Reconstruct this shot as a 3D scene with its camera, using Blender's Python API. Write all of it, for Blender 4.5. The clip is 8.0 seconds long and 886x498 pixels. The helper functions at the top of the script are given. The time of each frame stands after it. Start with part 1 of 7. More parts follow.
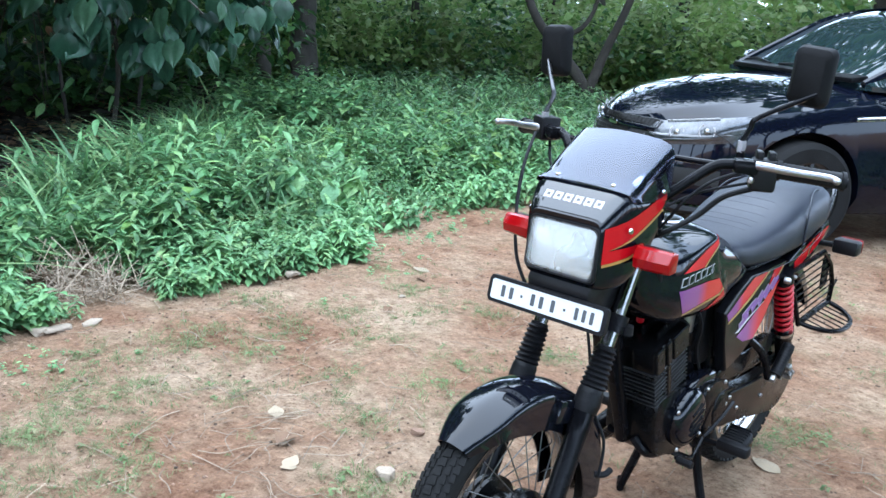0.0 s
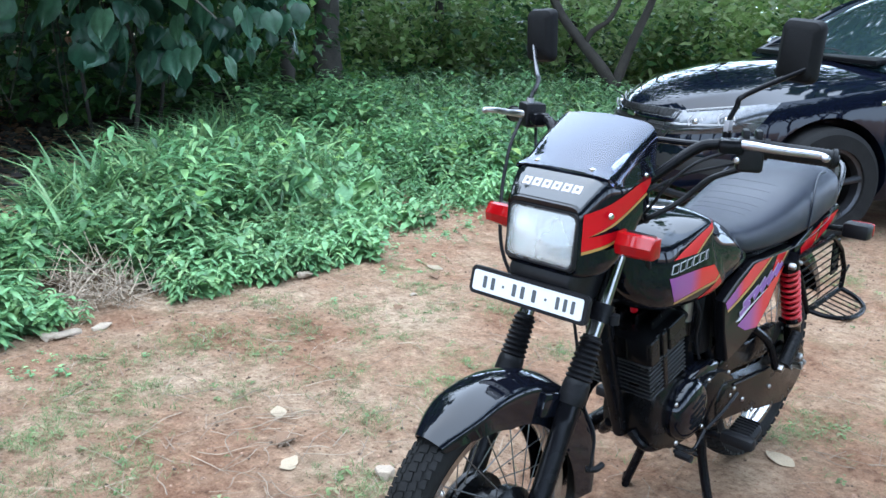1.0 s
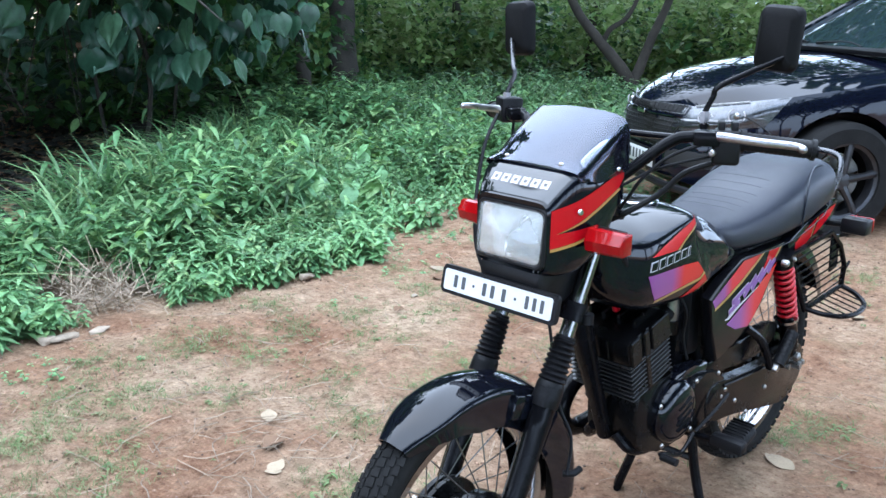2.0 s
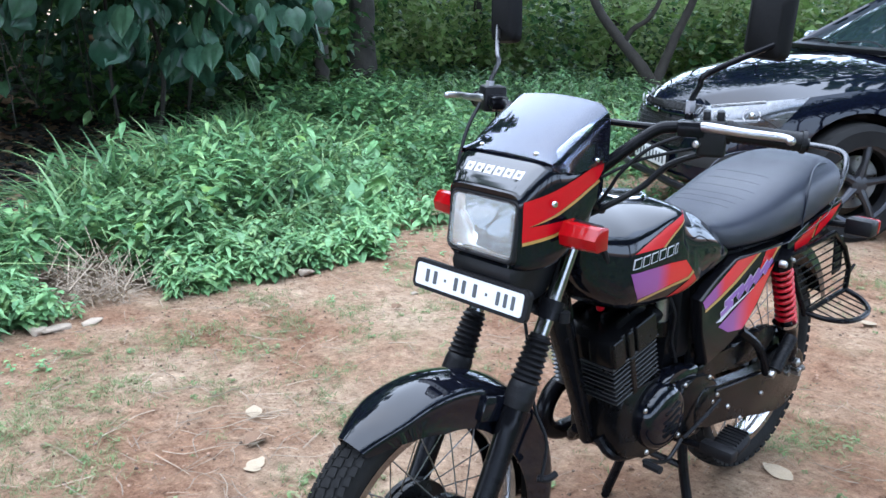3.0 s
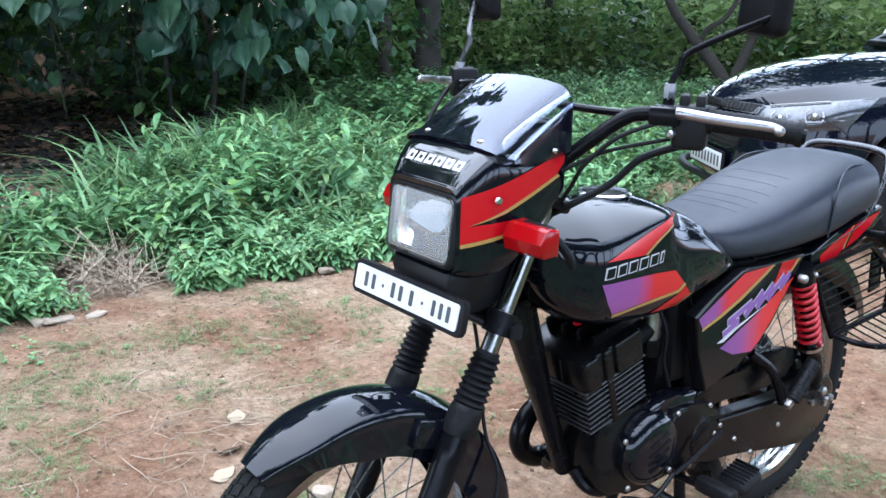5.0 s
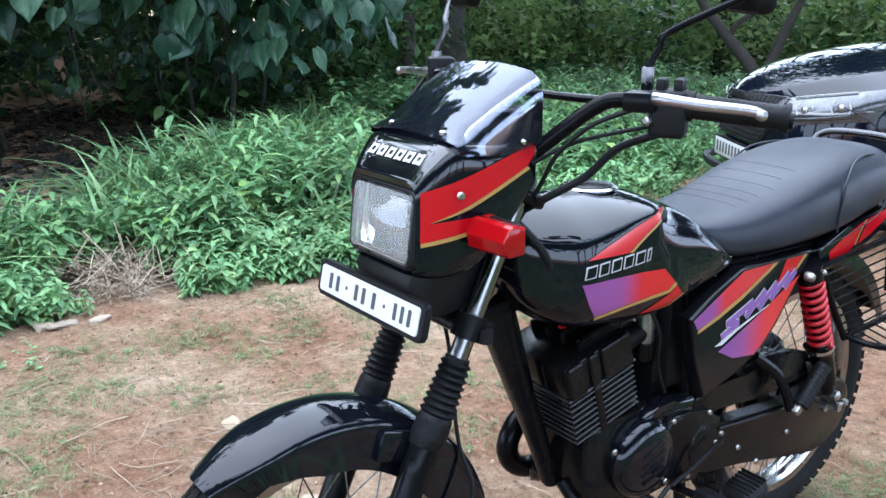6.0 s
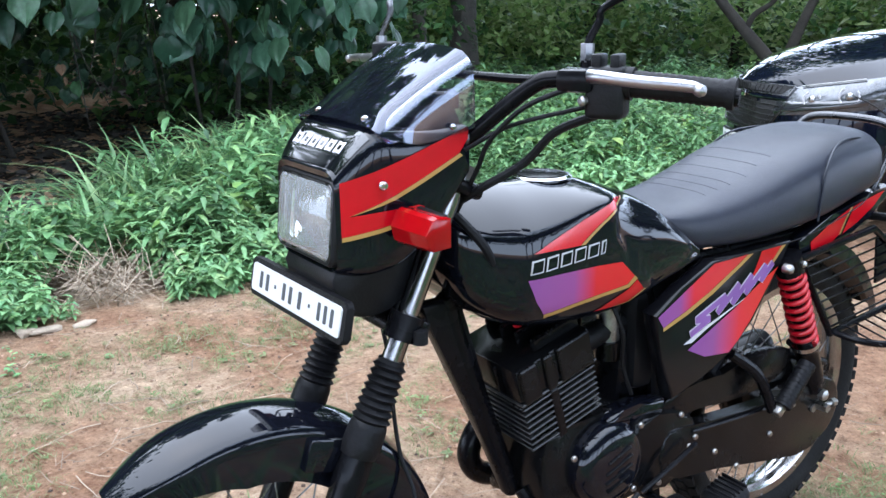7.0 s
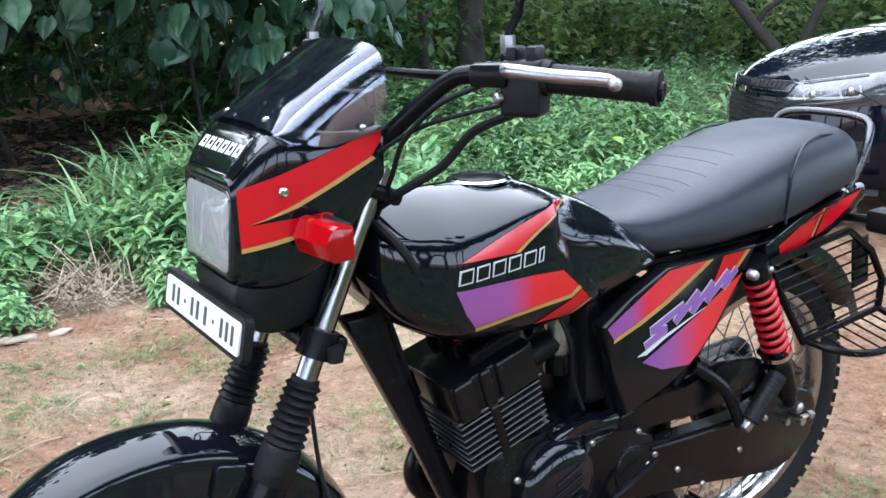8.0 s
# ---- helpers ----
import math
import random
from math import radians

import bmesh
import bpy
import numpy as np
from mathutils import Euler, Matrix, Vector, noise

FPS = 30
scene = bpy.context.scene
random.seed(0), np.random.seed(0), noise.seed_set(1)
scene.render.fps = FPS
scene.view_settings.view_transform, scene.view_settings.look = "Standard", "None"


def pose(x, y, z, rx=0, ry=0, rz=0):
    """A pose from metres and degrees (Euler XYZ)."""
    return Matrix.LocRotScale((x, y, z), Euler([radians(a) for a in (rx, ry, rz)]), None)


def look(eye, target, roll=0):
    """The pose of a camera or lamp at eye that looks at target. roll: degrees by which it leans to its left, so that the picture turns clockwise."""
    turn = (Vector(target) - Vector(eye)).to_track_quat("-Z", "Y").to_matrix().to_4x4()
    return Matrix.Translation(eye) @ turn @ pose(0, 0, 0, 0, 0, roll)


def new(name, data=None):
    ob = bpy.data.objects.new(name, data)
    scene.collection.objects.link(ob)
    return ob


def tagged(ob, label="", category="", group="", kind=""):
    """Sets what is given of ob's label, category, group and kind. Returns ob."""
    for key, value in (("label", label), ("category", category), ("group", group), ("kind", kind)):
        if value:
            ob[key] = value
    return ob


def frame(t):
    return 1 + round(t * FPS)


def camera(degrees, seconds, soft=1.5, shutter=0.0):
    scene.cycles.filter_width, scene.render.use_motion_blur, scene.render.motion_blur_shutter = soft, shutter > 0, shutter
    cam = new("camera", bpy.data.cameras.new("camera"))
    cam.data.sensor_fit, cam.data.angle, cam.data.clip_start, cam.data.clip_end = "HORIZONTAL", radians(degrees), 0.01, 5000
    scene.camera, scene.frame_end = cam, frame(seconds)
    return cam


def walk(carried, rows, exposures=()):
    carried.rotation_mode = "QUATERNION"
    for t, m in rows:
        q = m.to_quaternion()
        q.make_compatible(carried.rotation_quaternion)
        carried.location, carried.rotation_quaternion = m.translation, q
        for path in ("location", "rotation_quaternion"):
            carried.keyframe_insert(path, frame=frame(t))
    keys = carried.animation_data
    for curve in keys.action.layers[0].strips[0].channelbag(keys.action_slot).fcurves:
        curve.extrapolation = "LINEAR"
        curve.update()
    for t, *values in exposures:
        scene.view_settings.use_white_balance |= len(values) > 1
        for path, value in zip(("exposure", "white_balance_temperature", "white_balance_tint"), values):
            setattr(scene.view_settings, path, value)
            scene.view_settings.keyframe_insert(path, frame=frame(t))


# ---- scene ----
cam = camera(53.2, 8.0)
METRES, EYE, TILT, LEAN, TURN = 1.155, 1.326, -15.74, -3.885, 41.7
ROWS = [
    (0.0, 0.0, 0.0, 0.0, 0.0, 0.0, -0.0),
    (0.5, 0.0547, 0.0235, -0.0124, 1.31, 0.06, 0.59),
    (1.0, 0.1022, 0.0411, -0.0199, 2.39, 0.13, 1.38),
    (1.5, 0.1546, 0.062, -0.0238, 3.36, 0.23, 1.89),
    (3.0, 0.2786, 0.1579, -0.0431, 5.6, 0.38, 0.91),
    (3.5, 0.3263, 0.21, -0.0534, 6.71, 0.44, 0.22),
    (4.0, 0.369, 0.2618, -0.0552, 7.81, 0.44, -0.3),
    (4.5, 0.4163, 0.3159, -0.0479, 9.22, 0.45, -0.7),
    (6.0, 0.5315, 0.4582, -0.0429, 12.85, 0.5, -0.28),
    (6.5, 0.5797, 0.5132, -0.0485, 13.79, 0.53, 0.2),
    (7.0, 0.6248, 0.5605, -0.0507, 14.45, 0.57, 0.58),
    (7.5, 0.6779, 0.6165, -0.0448, 15.12, 0.6, 0.9),
    (8.0, 0.7172, 0.6648, -0.0415, 15.66, 0.64, 1.05),
]
walk(cam, [(t, pose(0.9355, -1.4578, EYE, TILT, LEAN, TURN) @ pose(METRES * x, METRES * y, METRES * z, 90 + pitch, roll, yaw)) for t, x, y, z, yaw, pitch, roll in ROWS], [(0.0, 1.95, 6600, 3), (1.5, 1.9, 6600, 4), (3.0, 1.92, 6700, 7.5), (4.5, 1.93, 6750, 8), (6.0, 1.94, 6800, 7.5), (8.0, 2.05, 7300, 10)])

# ---- light ----
SUN_EL, SUN_ROT = 63.0, 252.0
world = bpy.data.worlds.new("overcast_sky")
scene.world = world
world.use_nodes = True
wn = world.node_tree.nodes
sky = wn.new("ShaderNodeTexSky")
sky.sky_type, sky.sun_disc = "NISHITA", False
sky.sun_elevation, sky.sun_rotation = radians(SUN_EL), radians(SUN_ROT)
sky.air_density, sky.dust_density, sky.ozone_density = 1.0, 1.2, 1.0
cloud = wn.new("ShaderNodeMix")  # thin bright cloud over the whole sky
cloud.data_type = "RGBA"
cloud.inputs[0].default_value = 0.82
cloud.inputs[7].default_value = (9.6, 12.4, 18.2, 1)
world.node_tree.links.new(sky.outputs[0], cloud.inputs[6])
world.node_tree.links.new(cloud.outputs[2], wn["Background"].inputs[0])
wn["Background"].inputs[1].default_value = 0.135

sun = new("sun", bpy.data.lights.new("sun", "SUN"))
sun.data.energy, sun.data.angle, sun.data.color = 1.2, radians(125), (1.0, 0.95, 0.85)
_a, _e = radians(SUN_ROT), radians(SUN_EL)
SUN_DIR = Vector((math.sin(_a) * math.cos(_e), math.cos(_a) * math.cos(_e), math.sin(_e)))
sun.matrix_world = look(SUN_DIR * 40, (0, 0, 0))

rng = np.random.default_rng(7)


# ---- materials ----
def mat(name, col, rough=0.5, metal=0.0, var=0.12, scale=9.0, bump=0.0, bscale=90.0, coat=0.0, rvar=0.0, spec=0.5, island=0.0, rand=0.0, ior=1.5):
    """A surface with colour variation at two scales, optional relief, clear coat and roughness wear."""
    m = bpy.data.materials.new(name)
    m.use_nodes = True
    nt = m.node_tree
    b = nt.nodes["Principled BSDF"]
    ln = nt.links.new
    b.inputs["Base Color"].default_value = (*col, 1)
    b.inputs["Roughness"].default_value = rough
    b.inputs["Metallic"].default_value = metal
    b.inputs["Specular IOR Level"].default_value = spec
    b.inputs["IOR"].default_value = ior
    b.inputs["Coat Weight"].default_value = coat
    b.inputs["Coat Roughness"].default_value = 0.03
    tc = nt.nodes.new("ShaderNodeTexCoord")
    if var or rvar or island or rand:
        n1 = nt.nodes.new("ShaderNodeTexNoise")
        n1.inputs["Scale"].default_value, n1.inputs["Detail"].default_value = scale, 6
        n2 = nt.nodes.new("ShaderNodeTexNoise")
        n2.inputs["Scale"].default_value, n2.inputs["Detail"].default_value = scale * 9, 3
        ln(tc.outputs["Object"], n1.inputs["Vector"])
        ln(tc.outputs["Object"], n2.inputs["Vector"])
        add = nt.nodes.new("ShaderNodeMath")
        add.operation = "ADD"
        ln(n1.outputs[0], add.inputs[0])
        ln(n2.outputs[0], add.inputs[1])
        mp = nt.nodes.new("ShaderNodeMapRange")
        mp.inputs[1].default_value, mp.inputs[2].default_value = 0.6, 1.4
        mp.inputs[3].default_value, mp.inputs[4].default_value = 1 - var, 1 + var
        ln(add.outputs[0], mp.inputs[0])
        val = mp.outputs[0]
        for amount, kind in ((island, "geo"), (rand, "obj")):
            if amount:
                g = nt.nodes.new("ShaderNodeNewGeometry" if kind == "geo" else "ShaderNodeObjectInfo")
                r = nt.nodes.new("ShaderNodeMapRange")
                r.inputs[3].default_value, r.inputs[4].default_value = 1 - amount, 1 + amount
                ln(g.outputs["Random Per Island" if kind == "geo" else "Random"], r.inputs[0])
                mul = nt.nodes.new("ShaderNodeMath")
                mul.operation = "MULTIPLY"
                ln(val, mul.inputs[0])
                ln(r.outputs[0], mul.inputs[1])
                val = mul.outputs[0]
        hv = nt.nodes.new("ShaderNodeHueSaturation")
        hv.inputs["Color"].default_value = (*col, 1)
        ln(val, hv.inputs["Value"])
        ln(hv.outputs[0], b.inputs["Base Color"])
        if rvar:
            rr = nt.nodes.new("ShaderNodeMapRange")
            rr.inputs[1].default_value, rr.inputs[2].default_value = 0.35, 0.7
            rr.inputs[3].default_value, rr.inputs[4].default_value = max(0.0, rough - rvar), rough + rvar
            ln(n1.outputs[0], rr.inputs[0])
            ln(rr.outputs[0], b.inputs["Roughness"])
    if bump:
        nb = nt.nodes.new("ShaderNodeTexNoise")
        nb.inputs["Scale"].default_value, nb.inputs["Detail"].default_value = bscale, 5
        ln(tc.outputs["Object"], nb.inputs["Vector"])
        bp = nt.nodes.new("ShaderNodeBump")
        bp.inputs["Strength"].default_value, bp.inputs["Distance"].default_value = bump, 0.004
        ln(nb.outputs[0], bp.inputs["Height"])
        ln(bp.outputs[0], b.inputs["Normal"])
    return m


def leaf_mat(name, stops, rough=0.45, trans=0.3):
    """Leaves: a colour for each leaf from the stops, and light that comes through the blade."""
    m = bpy.data.materials.new(name)
    m.use_nodes = True
    nt = m.node_tree
    b, ln = nt.nodes["Principled BSDF"], nt.links.new
    geo = nt.nodes.new("ShaderNodeNewGeometry")
    ramp = nt.nodes.new("ShaderNodeValToRGB")
    while len(ramp.color_ramp.elements) < len(stops):
        ramp.color_ramp.elements.new(0.5)
    for i, (e, c) in enumerate(zip(ramp.color_ramp.elements, stops)):
        e.position, e.color = i / (len(stops) - 1), (*c, 1)
    ln(geo.outputs["Random Per Island"], ramp.inputs[0])
    tc = nt.nodes.new("ShaderNodeTexCoord")
    n = nt.nodes.new("ShaderNodeTexNoise")
    n.inputs["Scale"].default_value, n.inputs["Detail"].default_value = 2.2, 6
    ln(tc.outputs["Object"], n.inputs["Vector"])
    mp = nt.nodes.new("ShaderNodeMapRange")
    mp.inputs[1].default_value, mp.inputs[2].default_value, mp.inputs[3].default_value, mp.inputs[4].default_value = 0.3, 0.7, 0.75, 1.25
    ln(n.outputs[0], mp.inputs[0])
    n2 = nt.nodes.new("ShaderNodeTexNoise")  # mottling within a leaf
    n2.inputs["Scale"].default_value, n2.inputs["Detail"].default_value = 34, 3
    ln(tc.outputs["Object"], n2.inputs["Vector"])
    mp2 = nt.nodes.new("ShaderNodeMapRange")
    mp2.inputs[1].default_value, mp2.inputs[2].default_value, mp2.inputs[3].default_value, mp2.inputs[4].default_value = 0.3, 0.7, 0.75, 1.25
    ln(n2.outputs[0], mp2.inputs[0])
    mul = nt.nodes.new("ShaderNodeMath")
    mul.operation = "MULTIPLY"
    ln(mp.outputs[0], mul.inputs[0])
    ln(mp2.outputs[0], mul.inputs[1])
    hv = nt.nodes.new("ShaderNodeHueSaturation")
    ln(mul.outputs[0], hv.inputs["Value"])
    ln(ramp.outputs[0], hv.inputs["Color"])
    ln(hv.outputs[0], b.inputs["Base Color"])
    b.inputs["Roughness"].default_value = rough
    b.inputs["Specular IOR Level"].default_value = 0.28
    tr = nt.nodes.new("ShaderNodeBsdfTranslucent")
    ln(hv.outputs[0], tr.inputs[0])
    mix = nt.nodes.new("ShaderNodeMixShader")
    mix.inputs[0].default_value = trans
    ln(b.outputs[0], mix.inputs[1])
    ln(tr.outputs[0], mix.inputs[2])
    ln(mix.outputs[0], nt.nodes["Material Output"].inputs[0])
    return m


def sheet_mat(name, tint, clear=0.6, rough=0.03, ior=1.5, haze=(0.02, 0.02, 0.022), gloss=(1, 1, 1)):
    """Tinted see-through sheet: part of the light passes, tinted; the surface mirrors by its Fresnel."""
    m = bpy.data.materials.new(name)
    m.use_nodes = True
    nt = m.node_tree
    ln = nt.links.new
    nt.nodes.remove(nt.nodes["Principled BSDF"])
    tr, gl, df = nt.nodes.new("ShaderNodeBsdfTransparent"), nt.nodes.new("ShaderNodeBsdfGlossy"), nt.nodes.new("ShaderNodeBsdfDiffuse")
    tr.inputs[0].default_value = (*tint, 1)
    gl.inputs["Roughness"].default_value = rough
    gl.inputs["Color"].default_value = (*gloss, 1)
    df.inputs[0].default_value = (*haze, 1)
    m1, m2, fr = nt.nodes.new("ShaderNodeMixShader"), nt.nodes.new("ShaderNodeMixShader"), nt.nodes.new("ShaderNodeFresnel")
    fr.inputs[0].default_value = ior
    m1.inputs[0].default_value = clear
    ln(df.outputs[0], m1.inputs[1])
    ln(tr.outputs[0], m1.inputs[2])
    ln(fr.outputs[0], m2.inputs[0])
    ln(m1.outputs[0], m2.inputs[1])
    ln(gl.outputs[0], m2.inputs[2])
    ln(m2.outputs[0], nt.nodes["Material Output"].inputs[0])
    return m


def blend_mat(name, axis, stops, rough=0.22, coat=0.2):
    """A sticker whose print runs from colour to colour along an axis (0 x, 1 y, 2 z): stops of place in metres and colour."""
    m = mat(name, stops[0][1], rough, var=0, coat=coat)
    nt = m.node_tree
    tc, sx, mp, ramp = (nt.nodes.new("ShaderNode" + k) for k in ("TexCoord", "SeparateXYZ", "MapRange", "ValToRGB"))
    nt.links.new(tc.outputs["Object"], sx.inputs[0])
    nt.links.new(sx.outputs[axis], mp.inputs[0])
    mp.inputs[1].default_value, mp.inputs[2].default_value = stops[0][0], stops[-1][0]
    while len(ramp.color_ramp.elements) < len(stops):
        ramp.color_ramp.elements.new(0.5)
    for e, (p, c) in zip(ramp.color_ramp.elements, stops):
        e.position, e.color = (p - stops[0][0]) / (stops[-1][0] - stops[0][0]), (*c, 1)
    nt.links.new(mp.outputs[0], ramp.inputs[0])
    nt.links.new(ramp.outputs[0], nt.nodes["Principled BSDF"].inputs["Base Color"])
    return m


M_BLACK = mat("black_gloss_paint", (0.003, 0.0035, 0.006), 0.05, var=0.25, rvar=0.02, spec=0.3, ior=1.55)
M_SATIN = mat("satin_black_paint", (0.004, 0.004, 0.005), 0.24, var=0.35, scale=14, rvar=0.1, bump=0.05, spec=0.1)
M_PLAST = mat("black_plastic", (0.006, 0.006, 0.007), 0.4, spec=0.18, var=0.3, scale=20, bump=0.12, bscale=300)
M_RUBBER = mat("black_rubber", (0.006, 0.006, 0.007), 0.48, spec=0.14, var=0.4, scale=18, bump=0.25, bscale=160, rvar=0.12)
M_PANEL = mat("black_panel_plastic", (0.004, 0.004, 0.005), 0.16, spec=0.18, var=0.3, scale=14, rvar=0.06)
M_SHELL = mat("matt_black_shell", (0.004, 0.004, 0.0045), 0.6, spec=0.12, var=0.3, scale=20, bump=0.1, bscale=260)
M_TYRE = mat("dusty_tyre_rubber", (0.009, 0.0088, 0.0088), 0.75, spec=0.14, var=0.45, scale=14, bump=0.3, bscale=140)
M_SEAT = mat("black_seat_vinyl", (0.009, 0.011, 0.019), 0.42, spec=0.36, var=0.18, scale=6, bump=0.18, bscale=420, rvar=0.07)
M_CHROME = mat("chrome", (0.468, 0.468, 0.48), 0.12, 1.0, var=0.1, rvar=0.08)
M_STEEL = mat("dull_steel", (0.328, 0.32, 0.312), 0.38, 1.0, var=0.3, scale=25, rvar=0.15)
M_SPOKE = mat("dull_spoke_steel", (0.16, 0.156, 0.152), 0.4, 1.0, var=0.4, scale=25, rvar=0.15)
M_RAIL = mat("worn_dark_steel", (0.088, 0.088, 0.092), 0.3, 1.0, var=0.3, scale=25, rvar=0.12)
M_RIM = mat("worn_chrome_rim", (0.336, 0.336, 0.344), 0.17, 1.0, var=0.3, scale=25, rvar=0.12)
M_FORK = mat("dull_fork_chrome", (0.204, 0.204, 0.208), 0.16, 1.0, var=0.25, scale=25, rvar=0.1)
M_ALU = mat("aluminium_lever", (0.343, 0.343, 0.359), 0.34, 1.0, var=0.15, scale=20, rvar=0.1)
M_ENGINE = mat("engine_black", (0.004, 0.004, 0.0045), 0.2, spec=0.15, var=0.5, scale=16, rvar=0.15, bump=0.12, bscale=200)
M_RED = mat("red_sticker", (0.392, 0.003, 0.008), 0.22, var=0.06, spec=0.35)
M_GOLD = mat("gold_stripe", (0.315, 0.168, 0.042), 0.35, var=0.1, coat=0.4)
M_WHITE = mat("white_outline", (0.434, 0.42, 0.434), 0.35, var=0.08)
M_SPRING = mat("red_spring_paint", (0.35, 0.004, 0.011), 0.28, var=0.15)
M_REDLENS = mat("red_lens_plastic", (0.238, 0.002, 0.004), 0.07, var=0.08, spec=0.35)
M_REDLENS.node_tree.nodes["Principled BSDF"].inputs["Subsurface Weight"].default_value = 0.15
M_REDLENS.node_tree.nodes["Principled BSDF"].inputs["Subsurface Radius"].default_value = (0.02, 0.004, 0.003)
M_PLATE = mat("white_plate", (0.512, 0.512, 0.512), 0.35, var=0.04)
M_INK = mat("dark_ink", (0.04, 0.045, 0.05), 0.5, var=0.1)
M_REFLECT = mat("lamp_reflector", (0.731, 0.739, 0.731), 0.3, 1.0, var=0.08, rvar=0.1)
M_SCREEN = sheet_mat("smoked_screen", (0.74, 0.75, 0.77), 0.96, 0.04, 1.68, (0.08, 0.085, 0.15), (0.84, 0.88, 1.0))
M_LAMP = sheet_mat("lamp_glass", (0.97, 0.98, 0.97), 0.76, haze=(0.74, 0.76, 0.75))
M_PURPLE_RED = blend_mat("purple_red_sticker", 1, ((0.28, (0.189, 0.052, 0.189)), (0.375, (0.231, 0.049, 0.182)), (0.42, (0.49, 0.01, 0.017)), (0.6, (0.49, 0.008, 0.01))))
M_PANEL_UP = blend_mat("panel_upper_sticker", 1, ((0.57, (0.182, 0.045, 0.189)), (0.625, (0.21, 0.045, 0.182)), (0.66, (0.49, 0.011, 0.028)), (0.8, (0.49, 0.028, 0.032))))
M_PANEL_LOW = blend_mat("panel_lower_sticker", 1, ((0.64, (0.154, 0.045, 0.196)), (0.72, (0.203, 0.049, 0.182)), (0.79, (0.49, 0.014, 0.028)), (0.9, (0.49, 0.01, 0.008))))
M_VIOLET = mat("violet_script", (0.175, 0.07, 0.238), 0.3, var=0.1)
M_CARPAINT = mat("black_car_paint", (0.0025, 0.0035, 0.008), 0.04, var=0.3, scale=3, rvar=0.02, spec=0.24, ior=1.55)
M_CARGLASS = mat("dark_car_glass", (0.012, 0.022, 0.025), 0.04, var=0.1, coat=0.15, spec=0.4)
M_GREY = mat("grey_alloy", (0.05, 0.05, 0.055), 0.35, 0.8, var=0.2)
M_DARK = mat("dark_recess", (0.008, 0.008, 0.008), 0.8, var=0.2)
M_BARK = mat("grey_brown_bark", (0.035, 0.029, 0.023), 0.9, var=0.45, scale=7, bump=1.0, bscale=26)
M_DARKBARK = mat("dark_mossy_bark", (0.032, 0.027, 0.021), 0.9, var=0.7, scale=6, bump=1.0, bscale=22)
M_TWIG = mat("dry_straw", (0.259, 0.196, 0.14), 0.85, var=0.3, island=0.4)
M_BROW = mat("polished_black_panel", (0.004, 0.0045, 0.006), 0.05, var=0.25, rvar=0.02, spec=0.6, ior=1.58)
M_DRYLEAF = mat("pale_dry_leaf", (0.259, 0.199, 0.133), 0.8, var=0.2, scale=30, bump=0.3, rand=0.12)
M_BROWNLEAF = mat("brown_dry_leaf", (0.14, 0.077, 0.042), 0.8, var=0.3, scale=30, bump=0.3)
M_CLOD = mat("soil_crumbs", (0.203, 0.122, 0.081), 0.95, var=0.3, scale=22, island=0.75)
M_FIN = mat("worn_black_fins", (0.016, 0.016, 0.017), 0.34, spec=0.35, var=0.4, scale=30, rvar=0.1)
# leaf litter, its brown taken near black to stand in for deep shade
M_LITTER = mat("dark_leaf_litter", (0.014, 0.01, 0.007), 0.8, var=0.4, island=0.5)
M_STONE = mat("pale_stone", (0.28, 0.22, 0.164), 0.85, var=0.25, scale=22, bump=0.6, bscale=60, rand=0.15)

M_GRASS = leaf_mat("grass_blades", ((0.044, 0.106, 0.044), (0.099, 0.208, 0.088), (0.146, 0.27, 0.113), (0.248, 0.35, 0.153)), 0.42, 0.32)
M_WEED = leaf_mat("weed_leaves", ((0.031, 0.084, 0.035), (0.084, 0.201, 0.079), (0.124, 0.259, 0.106), (0.197, 0.321, 0.12)), 0.42, 0.32)
M_COVER = leaf_mat("edge_weed_leaves", ((0.095, 0.226, 0.102), (0.182, 0.343, 0.153), (0.139, 0.292, 0.124), (0.263, 0.402, 0.168)), 0.42, 0.28)
M_PALE = leaf_mat("pale_creeper_leaves", ((0.124, 0.27, 0.073), (0.175, 0.321, 0.088), (0.219, 0.358, 0.117), (0.263, 0.365, 0.11)), 0.45, 0.4)
M_SOILGRASS = leaf_mat("thin_soil_grass", ((0.102, 0.153, 0.058), (0.131, 0.197, 0.073), (0.175, 0.212, 0.095), (0.248, 0.219, 0.124)), 0.6, 0.3)
# leaf greens taken near black, so they carry the shrub's shade too
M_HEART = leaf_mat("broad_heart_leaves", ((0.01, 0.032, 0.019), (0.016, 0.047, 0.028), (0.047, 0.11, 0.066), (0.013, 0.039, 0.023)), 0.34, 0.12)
# lighter copy for the front leaves: their extra light is in the colour
M_HEARTLIT = leaf_mat("lit_heart_leaves", ((0.015, 0.043, 0.022), (0.021, 0.056, 0.03), (0.045, 0.1, 0.052), (0.012, 0.037, 0.02)), 0.4, 0.15)
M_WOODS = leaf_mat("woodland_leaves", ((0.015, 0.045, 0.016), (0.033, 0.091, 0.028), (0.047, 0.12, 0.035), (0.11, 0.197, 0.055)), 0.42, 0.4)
# lit copy of the woodland leaves: sunlight is put into the colour
M_BRIGHT = leaf_mat("painted_sunlit_leaves", ((0.111, 0.211, 0.055), (0.166, 0.266, 0.077), (0.2, 0.288, 0.1), (0.25, 0.305, 0.139)), 0.5, 0.45)


